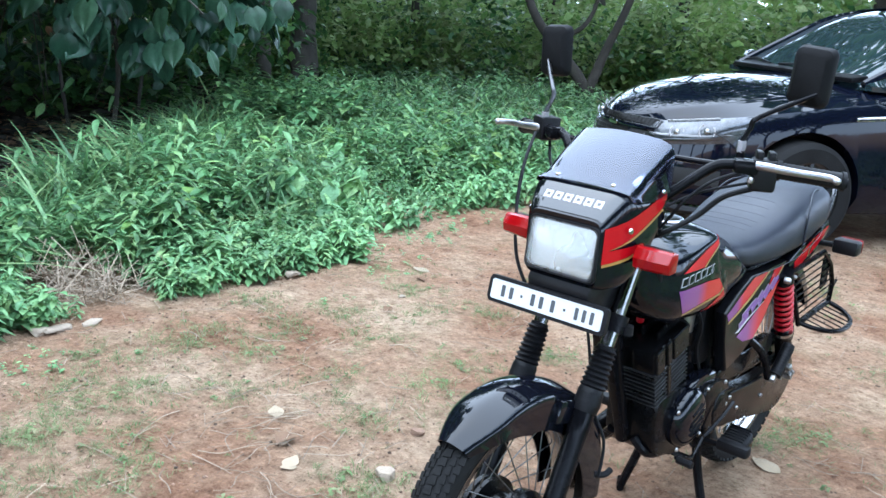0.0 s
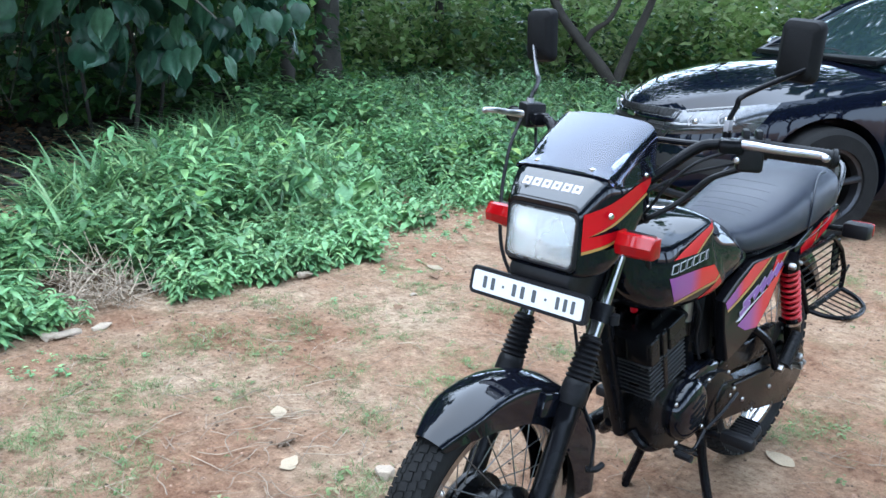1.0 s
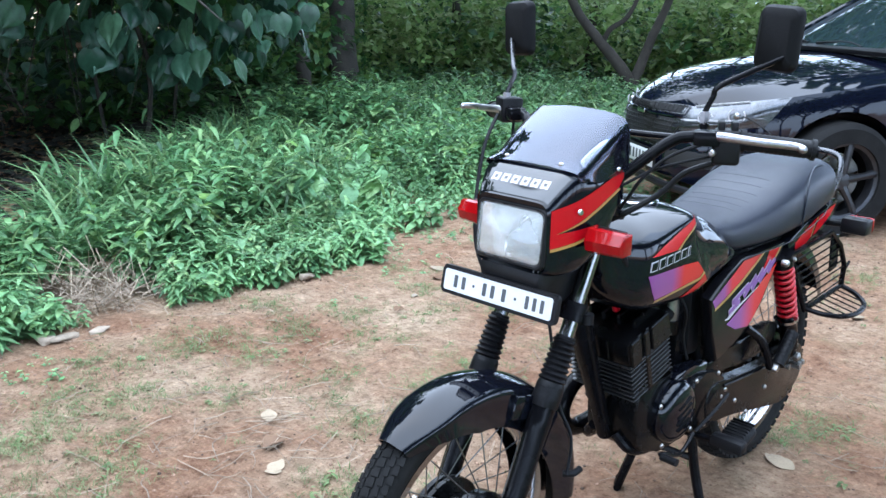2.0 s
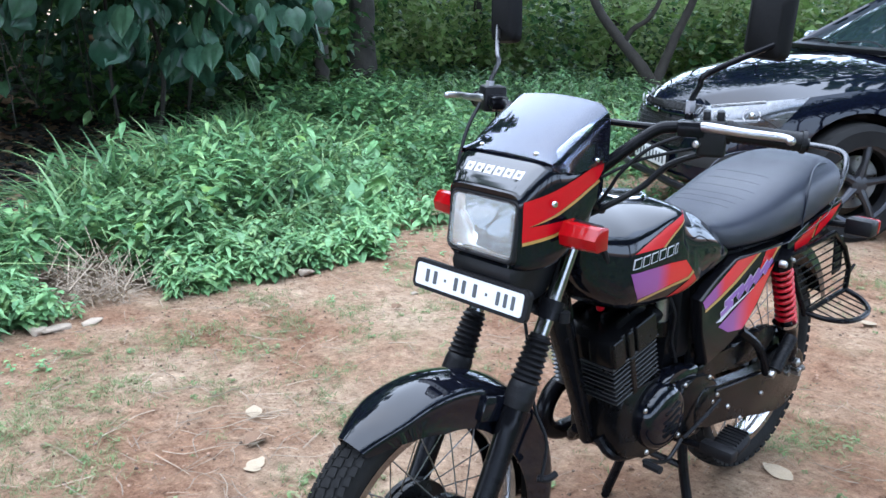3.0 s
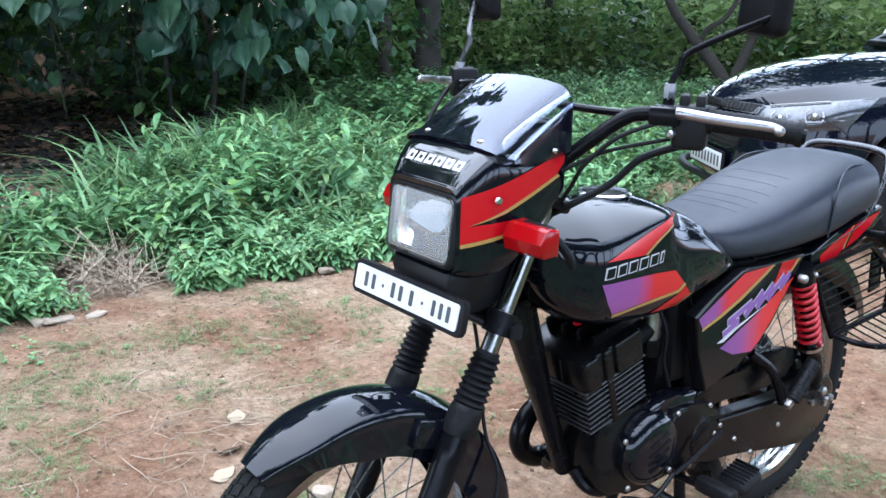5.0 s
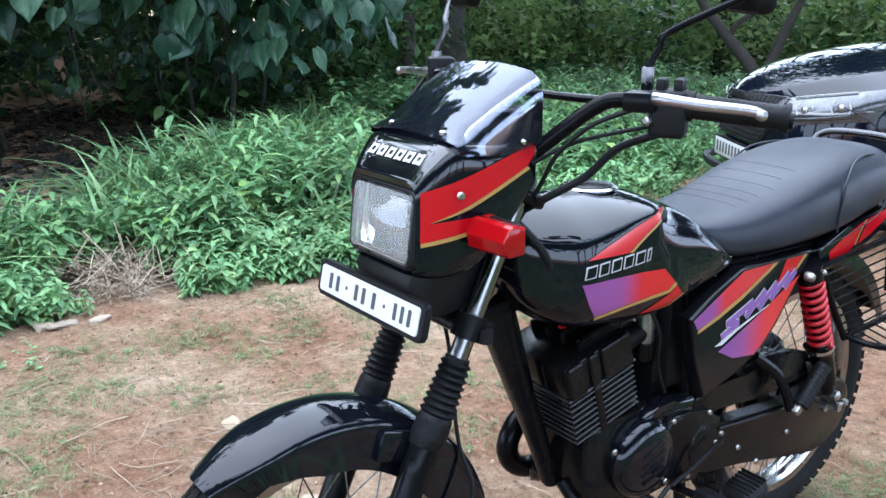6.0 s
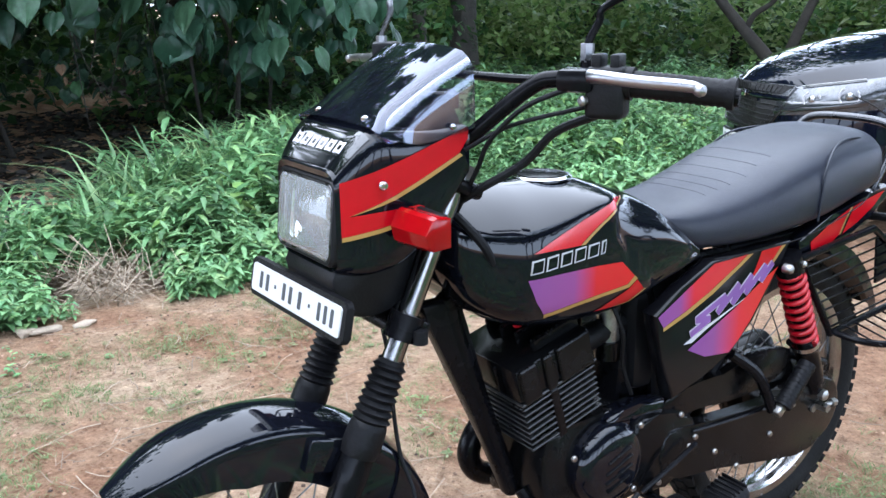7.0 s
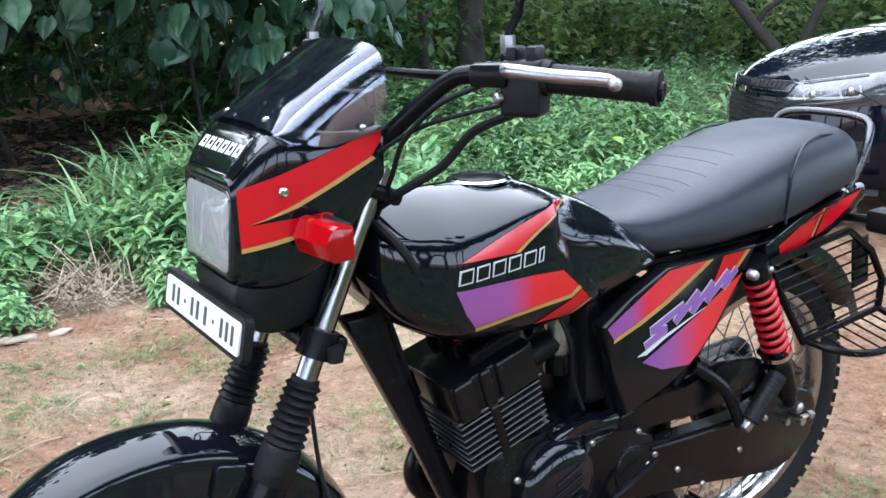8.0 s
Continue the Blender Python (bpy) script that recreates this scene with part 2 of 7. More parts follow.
def soil_mat():
    m = bpy.data.materials.new("red_sandy_soil")
    m.use_nodes = True
    nt = m.node_tree
    b, ln = nt.nodes["Principled BSDF"], nt.links.new
    tc = nt.nodes.new("ShaderNodeTexCoord")

    def noise_node(scale, detail, rough=0.55):
        n = nt.nodes.new("ShaderNodeTexNoise")
        n.inputs["Scale"].default_value, n.inputs["Detail"].default_value, n.inputs["Roughness"].default_value = scale, detail, rough
        ln(tc.outputs["Object"], n.inputs["Vector"])
        return n.outputs[0]

    def ramp(fac, stops):
        r = nt.nodes.new("ShaderNodeValToRGB")
        while len(r.color_ramp.elements) < len(stops):
            r.color_ramp.elements.new(0.5)
        for e, (p, c) in zip(r.color_ramp.elements, stops):
            e.position, e.color = p, (*c, 1)
        ln(fac, r.inputs[0])
        return r.outputs[0]

    def mix(fac, a, c, kind="MIX"):
        x = nt.nodes.new("ShaderNodeMix")
        x.data_type, x.blend_type = "RGBA", kind
        if isinstance(fac, float):
            x.inputs[0].default_value = fac
        else:
            ln(fac, x.inputs[0])
        ln(a, x.inputs[6])
        ln(c, x.inputs[7])
        return x.outputs[2]

    big = ramp(noise_node(1.5, 7, 0.62), ((0.32, (0.197, 0.097, 0.057)), (0.44, (0.292, 0.17, 0.109)), (0.54, (0.354, 0.238, 0.162)), (0.68, (0.449, 0.333, 0.238))))
    mid = ramp(noise_node(16, 9, 0.75), ((0.32, (0.34, 0.28, 0.24)), (0.45, (0.9, 0.86, 0.82)), (0.55, (1.08, 1.06, 1.03)), (0.68, (1.5, 1.45, 1.38))))
    fine = ramp(noise_node(130, 8, 0.8), ((0.3, (0.4, 0.36, 0.33)), (0.45, (0.95, 0.94, 0.93)), (0.6, (1.05, 1.05, 1.05)), (0.72, (1.5, 1.47, 1.42))))
    crumb = ramp(noise_node(48, 6, 0.75), ((0.34, (0.5, 0.44, 0.4)), (0.45, (0.96, 0.95, 0.94)), (0.56, (1.02, 1.02, 1.02)), (0.66, (1.4, 1.36, 1.3))))
    col = mix(0.9, mix(0.9, mix(0.85, big, mid, "MULTIPLY"), crumb, "MULTIPLY"), fine, "MULTIPLY")
    green = ramp(noise_node(3.1, 6, 0.7), ((0.55, (0, 0, 0)), (0.68, (0.2, 0.2, 0.2))))
    gcol = ramp(noise_node(40, 4), ((0.3, (0.061, 0.068, 0.027)), (0.7, (0.116, 0.116, 0.054))))
    ln(mix(green, col, gcol), b.inputs["Base Color"])
    b.inputs["Roughness"].default_value = 0.95
    b.inputs["Specular IOR Level"].default_value = 0.2
    h = nt.nodes.new("ShaderNodeMath")
    h.operation = "ADD"
    ln(noise_node(45, 8, 0.75), h.inputs[0])
    ln(noise_node(12, 5, 0.6), h.inputs[1])
    bp = nt.nodes.new("ShaderNodeBump")
    bp.inputs["Strength"].default_value, bp.inputs["Distance"].default_value = 1.0, 0.03
    ln(h.outputs[0], bp.inputs["Height"])
    ln(bp.outputs[0], b.inputs["Normal"])
    return m


M_SOIL = soil_mat()


# ---- mesh helpers ----
def add_tube(bm, pts, r, seg=10, res=6, closed=False, smooth=True, cap=True):
    """A round bar through the points; r is one radius or one for each point."""
    pts = [Vector(p) for p in pts]
    rs = list(r) if isinstance(r, (list, tuple)) else [r] * len(pts)
    if smooth and len(pts) > 2:
        n, out, ro = len(pts), [], []
        for i in range(n if closed else n - 1):
            g = lambda k: pts[k % n] if closed else pts[min(max(k, 0), n - 1)]
            p0, p1, p2, p3 = g(i - 1), g(i), g(i + 1), g(i + 2)
            for j in range(res):
                t = j / res
                out.append(0.5 * ((2 * p1) + (p2 - p0) * t + (2 * p0 - 5 * p1 + 4 * p2 - p3) * t * t + (3 * p1 - p0 - 3 * p2 + p3) * t ** 3))
                ro.append(rs[i] + (rs[(i + 1) % n] - rs[i]) * t)
        if not closed:
            out.append(pts[-1])
            ro.append(rs[-1])
        pts, rs = out, ro
    rings, prev, n = [], None, len(pts)
    for i, p in enumerate(pts):
        a, c = (pts[i - 1] if i or closed else p), (pts[(i + 1) % n] if i < n - 1 or closed else p)
        d = (c - a).normalized()
        u = prev if prev is not None else (Vector((0, 0, 1)) if abs(d.z) < 0.9 else Vector((1, 0, 0)))
        u = (u - d * u.dot(d)).normalized()
        prev, w = u, d.cross(u)
        rings.append([bm.verts.new(p + rs[i] * (u * math.cos(2 * math.pi * k / seg) + w * math.sin(2 * math.pi * k / seg))) for k in range(seg)])
    for i in range(n if closed else n - 1):
        A, B = rings[i], rings[(i + 1) % n]
        for k in range(seg):
            bm.faces.new((A[k], A[(k + 1) % seg], B[(k + 1) % seg], B[k]))
    if not closed and cap:
        bm.faces.new(rings[0][::-1])
        bm.faces.new(rings[-1])
    return bm


def tube(pts, r, **k):
    return add_tube(bmesh.new(), pts, r, **k)


def add_box(bm, c, size, m=None, bevel=0.0, segs=2):
    res = bmesh.ops.create_cube(bm, size=1.0, matrix=Matrix.Translation(c) @ (m or Matrix()) @ Matrix.Diagonal((*size, 1)))
    if bevel:
        edges = {e for v in res["verts"] for e in v.link_edges}
        bmesh.ops.bevel(bm, geom=list(edges), offset=bevel, segments=segs, affect="EDGES", profile=0.5)
    return bm


def box(c, size, m=None, bevel=0.0, segs=2):
    return add_box(bmesh.new(), c, size, m, bevel, segs)


def add_lathe(bm, prof, c, axis="X", seg=24, closed=False):
    """Turns a profile of (radius, place along the axis) round the axis through c."""
    rings = []
    for r, a in prof:
        ring = []
        for k in range(seg):
            s, t = r * math.cos(2 * math.pi * k / seg), r * math.sin(2 * math.pi * k / seg)
            v = {"X": (a, s, t), "Y": (t, a, s), "Z": (s, t, a)}[axis]
            ring.append(bm.verts.new(Vector(c) + Vector(v)))
        rings.append(ring)
    pairs = list(zip(rings, rings[1:])) + ([(rings[-1], rings[0])] if closed else [])
    for A, B in pairs:
        for k in range(seg):
            bm.faces.new((A[k], A[(k + 1) % seg], B[(k + 1) % seg], B[k]))
    if not closed:
        bm.faces.new(rings[0][::-1])
        bm.faces.new(rings[-1])
    return bm


def lathe(prof, c, axis="X", seg=24, closed=False):
    return add_lathe(bmesh.new(), prof, c, axis, seg, closed)


def loft(rings, cap=True, ring_closed=True):
    bm = bmesh.new()
    vs = [[bm.verts.new(p) for p in ring] for ring in rings]
    n = len(vs[0])
    for A, B in zip(vs, vs[1:]):
        for k in range(n if ring_closed else n - 1):
            bm.faces.new((A[k], A[(k + 1) % n], B[(k + 1) % n], B[k]))
    if cap and ring_closed:
        bm.faces.new(vs[0][::-1])
        bm.faces.new(vs[-1])
    return bm


def add_prism(bm, poly, x0, x1, bevel=0.0, segs=2, m=None):
    """A plate cut to a (y, z) outline, from x0 to x1."""
    a, c = [bm.verts.new((x0, y, z)) for y, z in poly], [bm.verts.new((x1, y, z)) for y, z in poly]
    n = len(poly)
    faces = [bm.faces.new(a[::-1]), bm.faces.new(c)] + [bm.faces.new((a[i], a[(i + 1) % n], c[(i + 1) % n], c[i])) for i in range(n)]
    if bevel:
        edges = {e for f in faces[:2] for e in f.edges}
        bmesh.ops.bevel(bm, geom=list(edges), offset=bevel, segments=segs, affect="EDGES", profile=0.5)
    if m is not None:
        bmesh.ops.transform(bm, matrix=m, verts=a + c)
    return bm


def prism(poly, x0, x1, bevel=0.0, segs=2):
    return add_prism(bmesh.new(), poly, x0, x1, bevel, segs)


def drape(poly, surf, lift=0.0016, cuts=3):
    """A thin sticker with a (y, z) outline, laid on the surface x = surf(y, z)."""
    bm = bmesh.new()
    bm.faces.new([bm.verts.new((0, y, z)) for y, z in poly])
    bmesh.ops.triangulate(bm, faces=bm.faces[:])
    for _ in range(cuts):
        bmesh.ops.subdivide_edges(bm, edges=bm.edges[:], cuts=1, use_grid_fill=True)
    for v in bm.verts:
        v.co.x = surf(v.co.y, v.co.z) + lift
    return bm


def rounded(pts, n=5, closed=True):
    """A smooth closed outline through 2D points."""
    out, k = [], len(pts)
    for i in range(k):
        p0, p1, p2, p3 = (Vector(pts[(i + j) % k]) for j in (-1, 0, 1, 2))
        for j in range(n):
            t = j / n
            out.append(tuple(0.5 * ((2 * p1) + (p2 - p0) * t + (2 * p0 - 5 * p1 + 4 * p2 - p3) * t * t + (3 * p1 - p0 - 3 * p2 + p3) * t ** 3)))
    return out


def part(name, bm, material, parent=None, label="", sharp=0.6, smooth=True):
    """Links a bmesh as one mesh object under a thing or a part."""
    bmesh.ops.remove_doubles(bm, verts=bm.verts[:], dist=1e-6)
    bmesh.ops.recalc_face_normals(bm, faces=bm.faces[:])
    for f in bm.faces:
        f.smooth = smooth
    if smooth:
        for e in bm.edges:
            if len(e.link_faces) == 2 and e.calc_face_angle() > sharp:
                e.smooth = False
    me = bpy.data.meshes.new(name)
    bm.to_mesh(me)
    bm.free()
    me.materials.append(material)
    ob = new(name, me)
    ob.parent = parent
    if label:
        tagged(ob, label)
    return ob


def again(ob, m, parent=None):
    """Another object on the same mesh, at the pose m."""
    o = new(ob.name.split(".")[0], ob.data)
    o.parent, o.matrix_basis = parent or ob.parent, m
    return o


def thing(name, label, category, m=None, group="", kind=""):
    e = new(name)
    e.empty_display_size = 0.1
    if m is not None:
        e.matrix_basis = m
    return tagged(e, label, category, group, kind)


def curve_at(table, y):
    """Smooth values of a table of rows (y, a, b, ...) at y."""
    ys = [r[0] for r in table]
    i = max(0, min(len(ys) - 2, sum(1 for v in ys[1:-1] if v <= y)))
    t = min(1.0, max(0.0, (y - ys[i]) / (ys[i + 1] - ys[i])))
    r0, r1, r2, r3 = (table[max(0, min(len(ys) - 1, i + k))] for k in (-1, 0, 1, 2))
    out = []
    for c in range(1, len(r1)):
        h = ys[i + 1] - ys[i]
        m1 = (r2[c] - r0[c]) / (r2[0] - r0[0]) * h if r2[0] > r0[0] else 0
        m2 = (r3[c] - r1[c]) / (r3[0] - r1[0]) * h if r3[0] > r1[0] else 0
        out.append((2 * t ** 3 - 3 * t * t + 1) * r1[c] + (t ** 3 - 2 * t * t + t) * m1 + (-2 * t ** 3 + 3 * t * t) * r2[c] + (t ** 3 - t * t) * m2)
    return out


def power(v, e):
    return math.copysign(abs(v) ** e, v)


def scatter(name, V, F, pos, yaw, tilt, roll, scale, material, label, category, kind="stuff", stretch=None):
    """One mesh of many copies of a small shape (V, F: four corners a face) at the given places and turns."""
    N, n = len(pos), len(V)
    cy, sy, cx, sx, cr, sr = np.cos(yaw), np.sin(yaw), np.cos(tilt), np.sin(tilt), np.cos(roll), np.sin(roll)
    S = np.ones((N, 3)) * np.asarray(scale).reshape(N, 1) if stretch is None else np.asarray(stretch)
    P = V[None] * S[:, None, :]
    x, y, z = P[..., 0], P[..., 1], P[..., 2]
    x, z = x * cr[:, None] + z * sr[:, None], -x * sr[:, None] + z * cr[:, None]
    y, z = y * cx[:, None] - z * sx[:, None], y * sx[:, None] + z * cx[:, None]
    x, y = x * cy[:, None] - y * sy[:, None], x * sy[:, None] + y * cy[:, None]
    W = np.stack([x, y, z], -1) + pos[:, None, :]
    faces = (F[None] + (np.arange(N) * n)[:, None, None]).reshape(-1, 4)
    return raw_mesh(name, W.reshape(-1, 3), faces, material, label, category, kind)


def raw_mesh(name, W, faces, material, label, category, kind, parent=None):
    me = bpy.data.meshes.new(name)
    me.vertices.add(len(W))
    me.vertices.foreach_set("co", W.astype(np.float32).ravel())
    me.loops.add(faces.size)
    me.loops.foreach_set("vertex_index", faces.astype(np.int32).ravel())
    me.polygons.add(len(faces))
    me.polygons.foreach_set("loop_start", np.arange(0, faces.size, 4, dtype=np.int32))
    me.polygons.foreach_set("use_smooth", np.ones(len(faces), dtype=bool))
    me.update(calc_edges=True)
    me.validate()
    me.materials.append(material)
    ob = new(name, me)
    ob.parent = parent
    if category:
        tagged(ob, label, category, "", kind)
    return ob


def leaf_shape(outline, rows, fold=0.25, droop=0.3):
    """A leaf along +y, one long: half widths for each row, folded along its rib and drooping to the tip."""
    V, F = [], []
    for i, w in enumerate(outline):
        t = i / (rows - 1)
        z = -droop * t * t
        V += [(-w, t, z + fold * w), (0, t, z), (w, t, z + fold * w)]
    for i in range(rows - 1):
        a = 3 * i
        F += [(a, a + 1, a + 4, a + 3), (a + 1, a + 2, a + 5, a + 4)]
    return np.array(V, float), np.array(F, int)


def join_shapes(shapes):
    V, F, k = [], [], 0
    for v, f in shapes:
        V.append(v)
        F.append(f + k)
        k += len(v)
    return np.concatenate(V), np.concatenate(F)


def turned(v, yaw, tilt, scale, at):
    c, s, ct, st = math.cos(yaw), math.sin(yaw), math.cos(tilt), math.sin(tilt)
    p = v * scale
    y, z = p[:, 1] * ct - p[:, 2] * st, p[:, 1] * st + p[:, 2] * ct
    return np.stack([p[:, 0] * c - y * s, p[:, 0] * s + y * c, z], -1) + np.array(at)


# ---- ground ----
def build_ground():
    def axis(lo, hi, step, far):
        mid = list(np.arange(lo, hi + 1e-6, step))
        a, d = [], step
        v = hi
        while v < far:
            d *= 1.35
            v += d
            a.append(v)
        b, d, v = [], step, lo
        while v > -far:
            d *= 1.35
            v -= d
            b.append(v)
        return np.array(b[::-1] + mid + a)
    xs, ys = axis(-3.2, 1.6, 0.035, 500), axis(-1.4, 5.2, 0.035, 500)
    X, Y = np.meshgrid(xs, ys, indexing="ij")
    Z = np.zeros_like(X)
    for i in range(X.shape[0]):
        for j in range(X.shape[1]):
            x, y = X[i, j], Y[i, j]
            if -4 < x < 2.5 and -2.5 < y < 6.5:
                fade = max(0.0, min(1.0, min(x + 4, 2.5 - x, y + 2.5, 6.5 - y)))
                Z[i, j] = fade * (0.016 * noise.noise((x * 1.3, y * 1.3, 3)) + 0.009 * noise.noise((x * 5, y * 5, 7)) + 0.004 * noise.noise((x * 14, y * 14, 9)))
                Z[i, j] -= fade * 0.12 * max(0.0, min(1.0, (-2.35 - x) / 0.5)) * max(0.0, min(1.0, (1.2 - y) / 0.8))
    nx, ny = X.shape
    W = np.stack([X, Y, Z], -1).reshape(-1, 3)
    I = np.arange(nx * ny).reshape(nx, ny)
    F = np.stack([I[:-1, :-1], I[1:, :-1], I[1:, 1:], I[:-1, 1:]], -1).reshape(-1, 4)
    raw_mesh("ground", W, F, M_SOIL, "bare reddish sandy soil with thin grass patches", "ground", "structure")


build_ground()


# ---- motorcycle: y runs from its nose to its tail, x to its own left ----
bike = thing("motorcycle", "black motorcycle with red and purple stickers parked on its centre stand", "motorcycle")
AX_F, AX_R = Vector((0, -0.125, 0.292)), Vector((0, 1.072, 0.316))


def build_wheel(name, axle, r, half, knobs):
    """Spoked wheel: the chrome rim carries tyre, tread blocks, hub and spokes."""
    ri = r - 0.068
    rim = part(name, lathe([(ri - 0.004, -0.028), (ri + 0.012, -0.03), (ri + 0.012, -0.026), (ri - 0.002, -0.012), (ri - 0.002, 0.012), (ri + 0.012, 0.026), (ri + 0.012, 0.03), (ri - 0.004, 0.028), (ri - 0.014, 0.012), (ri - 0.014, -0.012)], axle, "X", 72, True), M_RIM, bike, "chromed steel wire-spoked wheel rim")
    prof = [(ri + 0.008, -0.026), (ri + 0.022, -half * 0.92), (ri + 0.042, -half), (r - 0.012, -half * 0.86), (r - 0.003, -half * 0.5), (r - 0.001, 0), (r - 0.003, half * 0.5), (r - 0.012, half * 0.86), (ri + 0.042, half), (ri + 0.022, half * 0.92), (ri + 0.008, 0.026)]
    part("tyre", lathe(prof, axle, "X", 72, True), M_TYRE, rim, "dusty black rubber tyre")
    bm = bmesh.new()
    rows = ((-0.78, 0.30, 0.55), (-0.28, 0.36, 0.0), (0.28, 0.36, 0.5), (0.78, 0.30, 0.05)) if knobs else ((-0.84, 0.2, 0.5), (-0.5, 0.18, 0.0), (0.0, 0.3, 0.5), (0.5, 0.18, 0.0), (0.84, 0.2, 0.5))
    count = 60 if knobs else 96
    for row, wide, shift in rows:
        rr = r - 0.001 - 0.013 * abs(row) ** 2.2
        for k in range(count):
            a = 2 * math.pi * (k + shift) / count
            m = Matrix.Translation(axle) @ Matrix.Rotation(a, 4, "X") @ Matrix.Translation((row * half, 0, rr)) @ Matrix.Rotation(row * 0.55, 4, "Y") @ Matrix.Rotation(0.25 if not knobs else 0.0, 4, "Z")
            add_box(bm, (0, 0, 0), (wide * half * (1.25 if knobs else 1.55), 2 * math.pi * r / count * (0.66 if knobs else 0.84), 0.008 if knobs else 0.0045), m)
    part("tread", bm, M_TYRE, rim, sharp=0.3)
    part("hub", lathe([(0.02, -0.075), (0.07, -0.07), (0.086, -0.055), (0.086, -0.045), (0.08, -0.042), (0.086, -0.038), (0.086, -0.028), (0.06, -0.02), (0.06, 0.02), (0.086, 0.028), (0.088, 0.05), (0.07, 0.062), (0.02, 0.068)], axle, "X", 32), M_ENGINE, rim, "black drum brake hub")
    one = part("spoke", tube([(0.034, 0.02, 0.082), (0.006, -0.03, ri - 0.006)], 0.0014, seg=5), M_SPOKE, rim)
    other = part("spoke", tube([(-0.034, -0.02, 0.082), (-0.006, 0.03, ri - 0.006)], 0.0014, seg=5), M_SPOKE, rim)
    for k in range(18):
        for s, ob in ((0, one), (0.5, other)):
            m = Matrix.Translation(axle) @ Matrix.Rotation(2 * math.pi * (k + s) / 18, 4, "X")
            if k == 0:
                ob.matrix_basis = m
            else:
                again(ob, m, rim)
    part("axle", tube([(-0.13, axle.y, axle.z), (0.125, axle.y, axle.z)], 0.008), M_STEEL, rim)
    return rim


build_wheel("front_wheel", AX_F, 0.292, 0.036, False)
build_wheel("rear_wheel", AX_R, 0.302, 0.043, True)


# front fork: the line of the legs, by height
def fork_y(z):
    return 0.182 + (z - 0.887) * 0.462


for s in (1, -1):
    X = 0.085 * s
    at = lambda z, dy=0.0: (X, fork_y(z) + dy, z)
    part("fork_tube", tube([at(0.90), at(0.56)], 0.0155, seg=18), M_FORK, bike, "chromed fork tube")
    bm = bmesh.new()
    pts, rs = [], []
    for k in range(17):
        z = 0.655 - 0.08 * k / 16
        pts.append(at(z))
        rs.append((0.019 + 0.0045 * k / 16) + (0.0055 if k % 2 else 0.0))
    add_tube(bm, [at(0.66), at(0.65)], 0.0195, seg=20)
    add_tube(bm, pts, rs, seg=20, smooth=False)
    add_tube(bm, [at(0.577), at(0.568), at(0.545), at(0.53)], [0.024, 0.0275, 0.0285, 0.026], seg=20)
    part("fork_boot", bm, M_RUBBER, bike, "ribbed black rubber fork boot", sharp=1.2)
    part("fork_slider", tube([at(0.545), at(0.50), at(0.46), at(0.33), (X, AX_F.y + 0.03, 0.30)], [0.023, 0.025, 0.023, 0.022, 0.02], seg=18), M_SATIN, bike)
    part("axle_clamp", tube([(X, AX_F.y + 0.045, 0.305), (X, AX_F.y - 0.015, 0.29)], 0.02, seg=14), M_SATIN, bike)
    part("fork_clamp", tube([at(0.722), at(0.688)], 0.0255, seg=18), M_SATIN, bike)
    part("fork_cap", tube([at(0.925), at(0.895)], 0.02, seg=6, smooth=False), M_STEEL, bike)
part("lower_yoke", box((0, fork_y(0.70) + 0.012, 0.70), (0.2, 0.055, 0.035), Matrix.Rotation(-0.43, 4, "X"), 0.008), M_SATIN, bike)
part("upper_yoke", box((0, fork_y(0.895) + 0.01, 0.893), (0.215, 0.06, 0.022), Matrix.Rotation(-0.43, 4, "X"), 0.007), M_SATIN, bike)
part("steering_head", tube([(0, fork_y(0.69) + 0.03, 0.69), (0, fork_y(0.9) + 0.03, 0.89)], 0.03, seg=18), M_SATIN, bike)
part("clamp_reflector", tube([(0.112, 0.108, 0.705), (0.112, 0.108, 0.685)], 0.011, seg=12), M_RUBBER, bike)


# front mudguard: an arch over the wheel with turned-down sides
def build_front_guard():
    rings = []
    for k in range(37):
        a = radians(-6 + 133 * k / 36)  # from behind the wheel over the top to the tip
        t = k / 36
        r = 0.299 + 0.003 * math.sin(t * 3.1)
        wide = 0.062 * (1 - 0.0 * t) * (1 if t < 0.86 else 1 - 0.42 * ((t - 0.86) / 0.14) ** 1.5)
        deep = 0.07 + 0.022 * math.exp(-((t - 0.35) / 0.3) ** 2)
        if t > 0.75:
            deep *= 1 - 0.72 * (t - 0.75) / 0.25
        ring = []
        for j in range(25):
            u = -1 + 2 * j / 24
            q = max(0.0, abs(u) - 0.45) / 0.55
            drop = 0.006 * min(1, q / 0.15) + (deep - 0.006) * max(0.0, q - 0.15) / 0.85
            x = wide * (u / 0.45 * 0.86 if abs(u) < 0.45 else math.copysign(0.86 + 0.14 * math.sin(min(1, q / 0.2) * math.pi / 2), u))
            crown = 0.012 * (1 - min(1, abs(u) / 0.45) ** 1.6)
            rr = r - drop + crown
            ring.append((x, AX_F.y + rr * math.cos(a), AX_F.z + rr * math.sin(a)))
        rings.append(ring)
    bm = loft(rings, cap=False, ring_closed=False)
    bmesh.ops.recalc_face_normals(bm, faces=bm.faces[:])
    bmesh.ops.solidify(bm, geom=bm.faces[:], thickness=0.003)
    guard = part("front_mudguard", bm, M_BLACK, bike, "glossy black front mudguard", sharp=0.9)
    for s in (1, -1):
        part("mudguard_bracket", box((s * 0.066, -0.01, 0.53), (0.012, 0.09, 0.05), Matrix.Rotation(-0.3, 4, "X"), 0.004), M_BLACK, guard)


